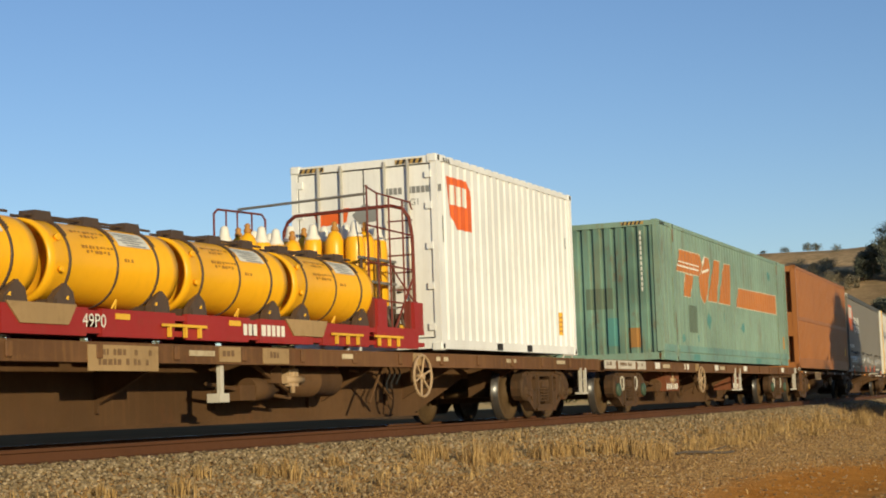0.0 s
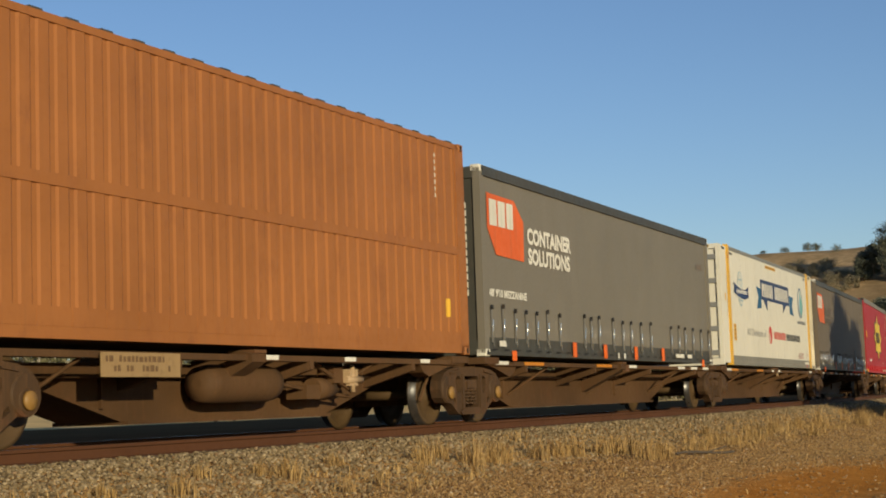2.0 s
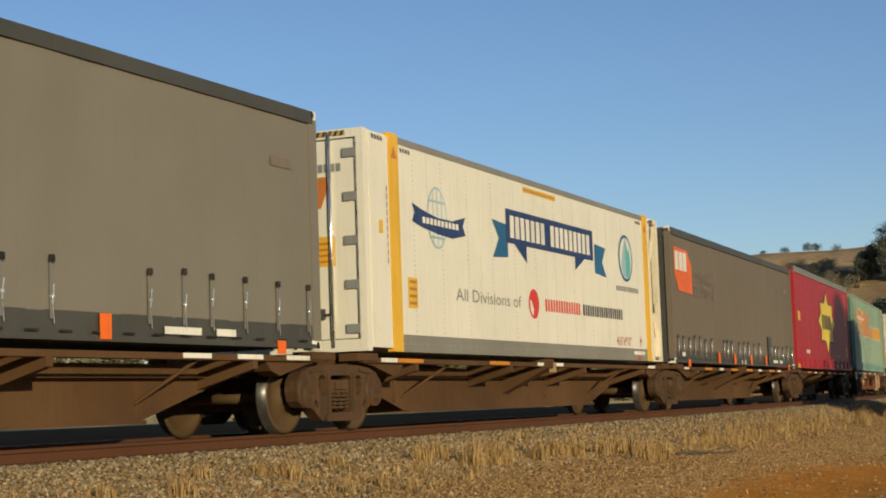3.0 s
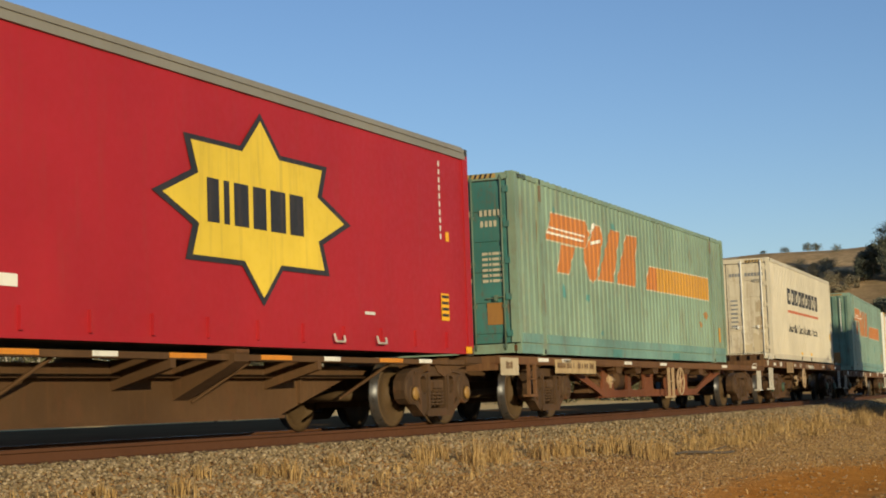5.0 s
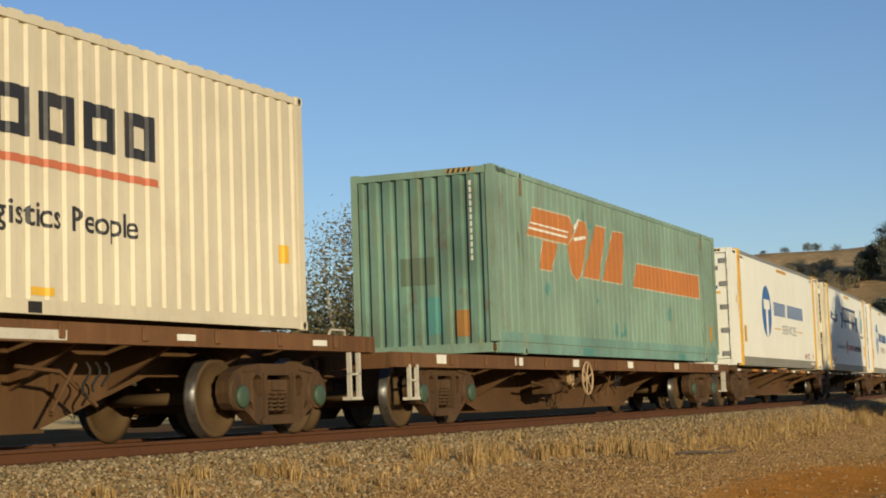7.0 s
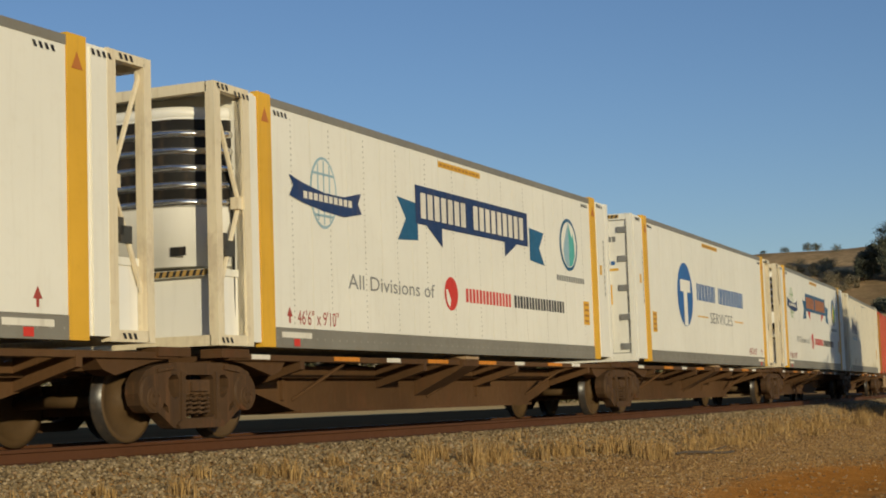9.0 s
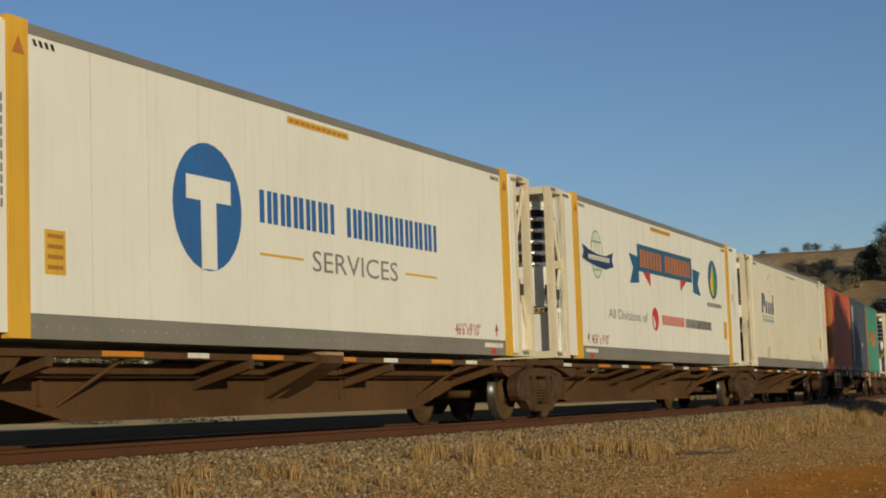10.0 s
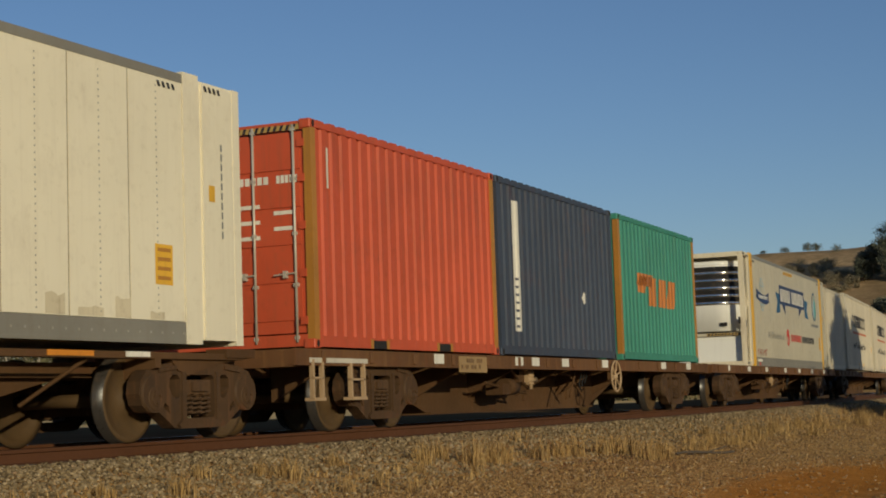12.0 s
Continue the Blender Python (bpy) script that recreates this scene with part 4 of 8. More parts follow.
# -- curtain-sided boxes --
def curtain_box(s0, L, H, cloth, frame, label, kind):
    W = 2.5
    t = place_box("curtain_side_container", label, s0, L, DECK - 0.05)
    hx, hy = L / 2, W / 2
    rng = random.Random(int(s0))
    red = kind == "red"
    for sy in (-1, 1):
        bm = bmesh.new()
        nx, nz = 90, 8
        grid = [[bm.verts.new((-hx + 0.16 + (L - 0.32) * i / nx, sy * (hy - 0.022 + 0.007 * noise.noise((i * 0.33, j * 0.25, s0)) + 0.003 * math.sin(i * 0.9)), 0.30 + (H - 0.42) * j / nz)) for j in range(nz + 1)] for i in range(nx + 1)]
        for i in range(nx):
            for j in range(nz):
                bm.faces.new((grid[i][j], grid[i + 1][j], grid[i + 1][j + 1], grid[i][j + 1])).smooth = True
        part("curtain", bm, cloth, t)
        y0, y1 = sorted((sy * (hy + 0.012), sy * (hy - 0.08)))
        boxes("top_rail", frame if not red else M["grey_rail"], t, (-hx + 0.1, hx - 0.1, y0, y1, H - 0.16, H))
        boxes("bottom_rail", frame if not red else cloth, t, (-hx + 0.1, hx - 0.1, sy * (hy - 0.06) - 0.04, sy * (hy - 0.06) + 0.04, 0.02, 0.31), (-hx + 0.05, hx - 0.05, sy * (hy - 0.03) - 0.04, sy * (hy - 0.03) + 0.04, 0.02, 0.07))
        for x in (-hx, hx - 0.18):
            boxes("corner_post", cloth if not red else M["red_curtain"], t, (x, x + 0.18, sy * hy - 0.06 - 0.056 * sy, sy * hy + 0.06 - 0.056 * sy, 0.05, H - 0.04))
    castings(t, (-hx + 0.1, hx - 0.1), W, (0.06, H - 0.05), M["mark_white"] if not red else frame, (0.2, 0.16, 0.12))
    boxes("roof", M["grey_rail"], t, (-hx + 0.05, hx - 0.05, -hy + 0.05, hy - 0.05, H - 0.07, H - 0.03))
    boxes("floor_frame", M["dark_frame"], t, (-hx + 0.05, hx - 0.05, -hy + 0.12, hy - 0.12, 0.04, 0.2))
    boxes("front_wall", frame if not red else cloth, t, (-hx + 0.03, -hx + 0.08, -hy + 0.12, hy - 0.12, 0.05, H - 0.06))
    boxes("rear_wall", frame if not red else cloth, t, (hx - 0.08, hx - 0.03, -hy + 0.12, hy - 0.12, 0.05, H - 0.06))
    boxes("front_header", frame if not red else cloth, t, (-hx, -hx + 0.12, -hy + 0.1, hy - 0.1, H - 0.2, H - 0.02))
    boxes("front_sill", frame if not red else cloth, t, (-hx, -hx + 0.12, -hy + 0.1, hy - 0.1, 0.03, 0.25))
    y = -hy + 0.012
    if red:
        boxes("roof_cover", M["grey_rail"], t, (-hx + 0.02, hx - 0.25, -hy - 0.03, -hy + 0.1, H - 0.06, H + 0.01))
        cx, cz = 0.55, 1.65
        star = lambda k: [(cx + k * a, cz + k * b) for a, b in ((0, -1.12), (0.45, -0.68), (1.6, -0.68), (1.45, -0.3), (2.2, 0), (1.45, 0.3), (1.6, 0.68), (0.45, 0.68), (0, 1.12), (-0.45, 0.68), (-1.6, 0.68), (-1.45, 0.3), (-2.2, 0), (-1.45, -0.3), (-1.6, -0.68), (-0.45, -0.68))]
        mark(t, "emblem_edge", [star(1.03)], M["mark_black"], y, None, 0.004)
        mark(t, "emblem", [star(0.94)], M["lemon"], y, None, 0.008)
        mark(t, "emblem_print", bars(cx - 1.2, cz - 0.25, (0.25, 0.12, 0.32, 0.3, 0.36, 0.34), 0.5, 0.1), M["mark_black"], y, None, 0.012)
        mark(t, "sticker", [quad(5.6, 0.5, 5.88, 0.9), quad(5.83, 1.68, 5.95, 1.82), quad(-6.1, 1.5, -5.6, 1.8)], M["tank_yellow"], y, None, 0.004)
        mark(t, "sticker_print", [quad(5.62, 0.56 + k * 0.09, 5.86, 0.6 + k * 0.09) for k in range(4)], M["mark_black"], y, None, 0.008)
        mark(t, "number_marking", [quad(5.63, 1.7 + k * 0.12, 5.68, 1.78 + k * 0.12) for k in range(10)] + bars(-4.6, 0.5, (0.3, 0.3), 0.12, 0.1), M["mark_white"], y, None, 0.004)
        mark(t, "label_strip", [quad(3.15, 0.5, 3.45, 0.54)], M["label_grey"], y, None, 0.004)
        for k in range(12):
            x = -hx + 0.7 + k * 1.07
            boxes("curtain_buckle", cloth, t, (x - 0.025, x + 0.025, -hy - 0.02, -hy + 0.03, 0.1, 0.33))
        for x in (2.2, 3.4):
            bm = bmesh.new()
            pipe(bm, [(x, -hy - 0.03, 0.22), (x + 0.02, -hy - 0.05, 0.12), (x + 0.25, -hy - 0.05, 0.12), (x + 0.27, -hy - 0.03, 0.2)], 0.015)
            part("hook", bm, M["galv"], t)
        boxes("corner_reflector", M["tank_yellow"], t, (hx - 0.3, hx - 0.12, -hy - 0.03, -hy - 0.01, 0.03, 0.13), (-hx + 0.1, -hx + 0.35, -hy - 0.03, -hy - 0.01, 0.03, 0.16))
        return
    mark(t, "emblem", [[(-7.01, 2.59), (-5.78, 2.57), (-5.36, 2.25), (-5.39, 1.59), (-6.66, 1.62), (-7.02, 2.03)]], M["mark_vermilion"], y, None, 0.004)
    mark(t, "emblem_block", bars(-6.92, 2.08, (0.32, 0.32, 0.3), 0.42, 0.06), M["mark_white"], y, None, 0.008)
    if kind == "fresh":
        mark(t, "lettering", words("CONTAINER", -5.2, 1.92, 0.26, 1.09, bold=0.016), M["mark_white"], y, None, 0.005)
        mark(t, "lettering", words("SOLUTIONS", -5.18, 1.58, 0.26, 1.11, bold=0.016), M["mark_white"], y, None, 0.005)
    else:
        mark(t, "lettering", words("CONTAINER", -5.2, 1.92, 0.26, 1.09, bold=0.016), M["ghost"], y, None, 0.001)
        mark(t, "lettering", words("SOLUTIONS", -5.18, 1.58, 0.26, 1.11, bold=0.016), M["ghost"], y, None, 0.001)
    if kind == "fresh":
        mark(t, "size_lettering", words("48' 9'10 MEZZANINE", -7.03, 0.95, 0.115, 1.18, bold=0.008), M["mark_white"], y, None, 0.005)
    mark(t, "worn_print", [quad(6.2, 2.2, 6.7, 2.32)], M["ghost"], y, None, 0.005)
    for x in (-7.0, -6.5, -5.95, -5.44, -4.92, -4.37, -3.74, -2.36, -1.96, -1.47, -0.59, 0.05, 0.62, 1.34, 2.06, 3.66, 4.3, 4.84, 5.54, 6.27, 7.0):
        bm = bmesh.new()
        high = (0.78 if kind == "fresh" else 0.6) + rng.uniform(-0.03, 0.03)
        box(bm, x - 0.018, x + 0.018, -hy - 0.008, -hy + 0.004, 0.22, high)
        st = part("strap", bm, M["strap_grey"] if kind == "fresh" else cloth, t)
        bm = bmesh.new()
        box(bm, x - 0.035, x + 0.035, -hy - 0.03, -hy - 0.008, high - 0.04, high + 0.03)
        part("strap_patch", bm, M["black"] if kind == "fresh" else frame, st)
        bm = bmesh.new()
        zz = rng.uniform(0.45, 0.55) - (0.08 if kind != "fresh" else 0.0)
        tube(bm, (x - 0.004, -hy - 0.02, zz - 0.1), (x + 0.014, -hy - 0.028, zz + 0.1), 0.009, 6)
        box(bm, x - 0.028, x + 0.03, -hy - 0.026, -hy - 0.008, zz - 0.035, zz - 0.005)
        tube(bm, (x + 0.02, -hy - 0.02, 0.17), (x, -hy - 0.02, 0.34), 0.007, 6)
        part("buckle", bm, M["chrome"], st)
    for x, mt in ((-3.02, "logo_orange"), (-1.2, "logo_orange"), (0.85, "logo_orange"), (2.87, "logo_orange"), (-6.1, "logo_orange"), (6.3, "logo_orange")):
        boxes("side_gate_tag", M["tag_orange"], t, (x - 0.08, x + 0.1, -hy - 0.03, -hy - 0.018, 0.04 if abs(x) < 6 else -0.06, 0.3 if abs(x) < 6 else 0.1))
    mark(t, "data_plate", [quad(-6.75, 0.16, -6.45, 0.25), quad(-0.4, 0.05, -0.3, 0.15), quad(0.0, 0.05, 0.12, 0.15), quad(3.9, 0.12, 4.6, 0.2), quad(4.9, 0.12, 5.3, 0.2)], M["mark_white"], -hy - 0.021, None, 0.004)
    for k in range(28):
        x = -hx + 0.3 + k * 0.51
        boxes("rail_slot", M["black"], t, (x, x + 0.2, -hy - 0.022, -hy - 0.019, 0.1, 0.12))
    if kind == "fresh":
        mark(t, "number_marking", [quad(0.96, 0.95 + k * 0.125, 1.01, 1.04 + k * 0.125) for k in range(12)], M["mark_white"], -hx, None, 0.004, front=True)
        hazard(t, -hx, 0.35, H - 0.12, 0.6, True)
    else:
        boxes("mud_flap_panel", M["dark_frame"], t, (3.3, 3.75, -hy - 0.025, -hy - 0.012, 0.1, 0.85))
    boxes("front_bracket", frame, t, (-hx - 0.02, -hx + 0.04, -0.95, -0.75, 0.5, 1.3))


M["lemon"] = paint("lemon_yellow_marking", (0.72, 0.50, 0.045), amount=0.1)
M["ghost"] = paint("ghost_print", (0.185, 0.14, 0.098), amount=0.2)
M["tag_orange"] = paint("bright_orange_tag", (0.80, 0.14, 0.015), amount=0.1)
curtain_box(63.256, 14.63, 2.997, M["curtain"], M["dark_frame"], "grey curtain-sided container with red emblem and white lettering", "fresh")
curtain_box(94.2, 14.8, 2.997, M["worn_curtain"], M["dark_frame"], "grey curtain-sided container with a red emblem and ghosted lettering", "worn")
curtain_box(109.6, 13.42, 3.15, M["red_curtain"], M["dark_frame"], "glossy crimson curtain-sided container with a yellow star emblem", "red")


# -- insulated reefer boxes --
M["rivet"] = paint("dull_rivet", (0.30, 0.285, 0.24), amount=0.3)
M["seam"] = paint("dirty_sealant", (0.27, 0.22, 0.14), dirt=(0.12, 0.08, 0.04), amount=0.6)
M["grime"] = paint("thin_grime", (0.60, 0.52, 0.36), dirt=(0.3, 0.22, 0.13), amount=0.7, streak=0.6)
M["mark_maroon"] = paint("faded_maroon_marking", (0.38, 0.06, 0.045), amount=0.2)
M["unit_white"] = paint("glossy_white_casing", (0.80, 0.78, 0.72), amount=0.05, streak=0.08, rough=0.18, fade=0.03, bump=0.02)
M["frame_dirty"] = paint("grimy_cream_frame", (0.74, 0.645, 0.46), dirt=(0.36, 0.2, 0.08), amount=0.25, streak=0.25, fade=0.08, rust=0.22)
M["louvre_steel"] = paint("bright_louvre_steel", (0.86, 0.84, 0.8), amount=0.04, rough=0.16, metal=0.95, bump=0.02)
M["signal_yellow"] = paint("bright_yellow_marking", (0.76, 0.48, 0.03), amount=0.05)
M["signal_green"] = paint("grass_green_marking", (0.05, 0.27, 0.055), amount=0.05)


def reefer(sc, left, right, style, label, lo=None, hi=None, H=2.997, post=6.1, slide=0.0):
    """sc: the place midway between its two corner posts; left and right: door or machine."""
    W = 2.5
    ext = {"door": 0.98, "machine": 1.35}
    xl, xr = -6.1 - (lo or ext[left]), 6.1 + (hi or ext[right])
    body = M["rand"] if style == "plain" else M["reefer_cream"] if sc < 100 else M["reefer_dusty"] if sc > 280 else M["reefer"]
    t = thing("refrigerated_container", label, "container", "containers on the train")
    MOVING.append((t, sc, DECK - 0.03))
    hy = W / 2
    core_l = xl + (0.62 if left == "machine" else 0.1)
    core_r = xr - (0.62 if right == "machine" else 0.1)
    boxes("insulated_body", body, t, (core_l, core_r, -hy + 0.03, hy - 0.03, 0.05, H - 0.03))
    n, span = 12, post + 5.8
    seam = 0.011 if style == "plain" else 0.006
    for sy in (-1, 1):
        for k in range(n):
            x0 = -5.95 + k * span / n
            y0, y1 = sorted((sy * hy, sy * (hy - 0.03)))
            boxes("side_panel", body, t, (x0 + seam, x0 + span / n - seam, y0, y1, 0.24, H - 0.1))
        for k in range(1, n):
            xs_ = -5.95 + k * span / n
            boxes("panel_seam", M["seam"], t, (xs_ - seam + 0.001, xs_ + seam - 0.001, *sorted((sy * (hy - 0.006), sy * (hy - 0.032))), 0.245, H - 0.105))
        y0, y1 = sorted((sy * (hy + 0.006), sy * (hy - 0.03)))
        boxes("bottom_rail", M["grey_rail"], t, (-5.95, post - 0.15, y0, y1, 0.0, 0.235))
        boxes("top_rail", M["grey_rail"], t, (-5.95, post - 0.15, y0, y1, H - 0.1, H))
        for x in (-6.1, post):
            boxes("post_band", M["yellow"] if style != "plain" else body, t, (x - 0.15, x + 0.15, sy * hy - 0.05 - 0.035 * sy, sy * hy + 0.05 - 0.035 * sy, 0.0, H + 0.03), label="yellow post band" if style != "plain" else "")
        for x0, x1, end in ((core_l, -6.25, left), (post + 0.15, core_r, right)):
            boxes("end_panel", body, t, (x0 + 0.1, x1 - 0.01, sy * (hy - 0.02) - 0.018, sy * (hy - 0.02) + 0.018, 0.05, H - 0.04))
    for x0, x1 in ((-5.9, 5.9),):
        bm = bmesh.new()
        for k in range(60):
            x = x0 + k * (x1 - x0) / 59
            box(bm, x - 0.012, x + 0.012, -hy - 0.011, -hy - 0.004, 0.1, 0.125)
        tagged(part("riveted_strip", bm, M["rivet"], t), kind="stuff")
    if style != "emblem":
        bm = bmesh.new()
        for k in range(n):
            x = -5.95 + (k + 0.5) * span / n
            for j in range(36):
                z = 0.3 + j * (H - 0.5) / 35
                box(bm, x - 0.007, x + 0.007, -hy - 0.004, -hy + 0.001, z - 0.009, z + 0.009)
        tagged(part("riveted_seam", bm, M["rivet"], t), kind="stuff")
    boxes("roof", body, t, (xl + 0.1, xr - 0.1, -hy + 0.04, hy - 0.04, H - 0.03, H - 0.005))
    for x in (-5.85, ):
        hazard(t, x, -hy, H - 0.2, 0.36)
        hazard(t, 5.5, -hy, H - 0.2, 0.36)
        hazard(t, -6.75, -hy, H - 0.12, 0.36)
        hazard(t, 6.4, -hy, H - 0.12, 0.36)
    for end, x, sg in ((left, xl, 1), (right, xr, -1)):
        if end == "machine":
            wall, framing = x + sg * 0.62, M["frame_dirty"]
            for sy in (-1, 1):
                a, b = sorted((x, x + sg * 0.13))
                boxes("frame_post", framing, t, (a, b, sy * hy - 0.06 - 0.06 * sy, sy * hy + 0.06 - 0.06 * sy, 0.0, H))
                a, b = sorted((wall, wall + sg * 0.14))
                boxes("inner_post", framing, t, (a, b, sy * hy - 0.06 - 0.056 * sy, sy * hy + 0.06 - 0.056 * sy, 0.0, H))
                a, b = sorted((x + sg * 0.1, wall + sg * 0.02))
                boxes("frame_rail", framing, t, (a, b, sy * hy - 0.05 - 0.05 * sy, sy * hy + 0.05 - 0.05 * sy, 0.0, 0.12))
                boxes("frame_rail", framing, t, (a, b, sy * hy - 0.05 - 0.05 * sy, sy * hy + 0.05 - 0.05 * sy, H - 0.1, H))
                bm = bmesh.new()
                pipe(bm, [(x + sg * 0.1, sy * (hy - 0.08), H - 0.15), (wall, sy * (hy - 0.08), 1.65), (x + sg * 0.1, sy * (hy - 0.08), 0.5)], 0.03)
                box(bm, wall - 0.1, wall + 0.1, sy * (hy - 0.08) - 0.05, sy * (hy - 0.08) + 0.05, 1.58, 1.72)
                part("brace", bm, framing, t)
            a, b = sorted((x, x + sg * 0.1))
            boxes("frame_beam", framing, t, (a, b, -hy + 0.1, hy - 0.1, H - 0.12, H))
            boxes("frame_beam", framing, t, (a, b, -hy + 0.1, hy - 0.1, 0.0, 0.12))
            hazard(t, min(x, wall) + 0.08, -hy - 0.0, H - 0.08, 0.3)
            hazard(t, min(x, wall) + 0.08, -hy - 0.0, 0.03, 0.3)
            ma, mb = sorted((x + sg * 0.14, wall))
            face = ma if sg > 0 else mb

            def unit_plan(grow=0.0, w=hy - 0.17):
                """The unit's outline from above: a flat front between two broad bowed cheeks."""
                cheek = [(wall, -w), (face + sg * 0.44, -w + 0.01), (face + sg * 0.31, -w + 0.12), (face + sg * 0.19, -w + 0.25), (face + sg * 0.09, -w + 0.37), (face + sg * 0.025, -w + 0.5), (face, -w + 0.66)]
                pts = [(p - sg * grow * (p != wall), q - grow) for p, q in cheek]
                return pts + [(p, -q) for p, q in reversed(pts)]

            def unit_block(name, material, parent, z0, z1, grow=0.0, label="", bulge=0.0):
                bm = bmesh.new()
                levels = [(0.0, -bulge), (0.25, -bulge * 0.25), (0.5, 0.0), (0.75, -bulge * 0.25), (1.0, -bulge)] if bulge else [(0.0, 0.0), (1.0, 0.0)]
                rings = [[bm.verts.new((p, q, z0 + (z1 - z0) * k)) for p, q in unit_plan(grow + g)] for k, g in levels]
                bm.faces.new(rings[0])
                bm.faces.new(rings[-1])
                for lo_ring, hi_ring in zip(rings, rings[1:]):
                    for i in range(len(lo_ring)):
                        j = (i + 1) % len(lo_ring)
                        bm.faces.new((lo_ring[i], lo_ring[j], hi_ring[j], hi_ring[i])).smooth = True
                return part(name, bm, material, parent, label)
            unit = unit_block("cooling_unit", M["unit_white"], t, 0.93, H - 0.22, 0.0, "glossy white cooling unit casing")
            unit_block("unit_hood", M["unit_white"], unit, H - 0.36, H - 0.21, 0.014, bulge=0.03)
            boxes("unit_base", M["unit_white"] if style != "plain" else M["black"], t, (min(face, wall) + 0.05, max(face, wall), -hy + 0.12, hy - 0.12, 0.1, 0.8))
            s0_, s1_ = sorted((face - sg * 0.03, wall))
            boxes("unit_shelf", body, t, (s0_, s1_, -hy + 0.1, hy - 0.1, 0.8, 0.88))
            hazard(t, min(s0_, s1_) - 0.0, 0.2, 0.805, 0.9, True) if sg > 0 else None
            unit_block("grille_box", M["black"], unit, 1.62, H - 0.36, 0.008)
            for k in range(5 if style != "plain" else 11):
                z, tall = (1.62 + k * 0.2, 0.095) if style != "plain" else (1.66 + k * 0.085, 0.03)
                unit_block("louvre", M["louvre_steel"] if style != "plain" else M["mark_grey"], unit, z, z + tall, 0.034, bulge=0.022 if style != "plain" else 0.0)
            c0, c1 = sorted((face - sg * 0.014, face))
            boxes("control_panel", M["black"], unit, (c0, c1, -0.75, -0.55, 1.05, 1.15), (c0, c1, 0.6, 0.85, 1.9, 2.3))
            bm = bmesh.new()
            pipe(bm, [(wall - sg * 0.06, -hy + 0.14, 0.2), (wall - sg * 0.06, -hy + 0.12, 1.2), (wall - sg * 0.06, -hy + 0.16, 2.2)], 0.018)
            part("hose", bm, M["black"], t)
            boxes("plug_box", M["dark_frame"], t, (min(face, wall) - 0.02, min(face, wall) + 0.16, -hy + 0.04, -hy + 0.2, 1.1, 1.28), (min(face, wall) + 0.1, min(face, wall) + 0.3, -hy + 0.04, -hy + 0.1, 1.02, 1.2))
        else:
            for sy in (-1, 1):
                a, b = sorted((x, x + sg * 0.14))
                boxes("frame_post", body, t, (a, b, sy * hy - 0.06 - 0.056 * sy, sy * hy + 0.06 - 0.056 * sy, 0.0, H - 0.01))
            a, b = sorted((x, x + sg * 0.12))
            boxes("frame_beam", body, t, (a, b, -hy + 0.1, hy - 0.1, H - 0.13, H - 0.01))
            boxes("frame_beam", body, t, (a, b, -hy + 0.1, hy - 0.1, 0.0, 0.16))
            if sg > 0:
                for sy in (-1, 1):
                    y0, y1 = sorted((sy * 0.01, sy * (hy - 0.12)))
                    d = boxes("door", body, t, (x + 0.02, x + 0.09, y0, y1, 0.17, H - 0.15))
                    for y in (sy * 0.18, sy * 0.75):
                        bm = bmesh.new()
                        tube(bm, (x - 0.005, y, 0.06), (x - 0.005, y, H - 0.05), 0.026, 8)
                        part("lock_rod", bm, M["chrome"], d, "bright steel locking rod")
                        bm = bmesh.new()
                        pipe(bm, [(x - 0.03, y, 0.5), (x - 0.03, y - sy * 0.3, 0.5)], 0.015)
                        box(bm, x - 0.04, x + 0.02, y - sy * 0.15 - 0.03, y - sy * 0.15 + 0.03, 0.44, 0.58)
                        part("door_handle", bm, M["dark_frame"], d)
                    for k in range(5):
                        z = 0.3 + k * 0.59
                        boxes("hinge", M["mark_grey"], d, (x - 0.012, x + 0.03, sy * (hy - 0.2) - 0.1, sy * (hy - 0.2) + 0.1, z - 0.06, z + 0.06))
                boxes("door_gasket", M["black"], t, (x + 0.0, x + 0.085, -hy + 0.095, -hy + 0.122, 0.15, H - 0.13), (x + 0.025, x + 0.085, -0.012, 0.012, 0.17, H - 0.15), (x + 0.012, x + 0.085, -hy + 0.1, hy - 0.1, 0.15, 0.172))
                hazard(t, x, 0.0, H - 0.1, 1.0, True)
                hazard(t, x, -1.05, H - 0.1, 0.8, True)
                mark(t, "door_sticker", [quad(0.5, 1.15, 0.8, 1.55)], M["yellow"], x + 0.02, None, 0.006, front=True)
                mark(t, "sticker_print", [quad(0.53, 1.2 + k * 0.08, 0.77, 1.23 + k * 0.08) for k in range(4)], M["logo_orange"], x + 0.02, None, 0.01, front=True)
                mark(t, "number_marking", bars(0.3, 2.42, (0.07, 0.07, 0.07, 0.07, 0.07, 0.07, 0.07), 0.11, 0.02), M["mark_grey"], x + 0.02, None, 0.006, front=True)
                if style == "emblem":
                    mark(t, "door_line", [quad(0.2, 1.83, 0.95, 1.88), quad(-0.9, 1.83, -0.2, 1.88)], M["yellow"], x + 0.02, None, 0.006, front=True)
                    mark(t, "door_print", bars(0.2, 1.95, (0.08, 0.08, 0.08, 0.08, 0.08, 0.08, 0.08), 0.08, 0.02), M["mark_blue"], x + 0.02, None, 0.006, front=True)
                    mark(t, "vent_cover", [quad(0.55, 0.72, 0.75, 0.98)], M["mark_grey"], x + 0.02, None, 0.006, front=True)
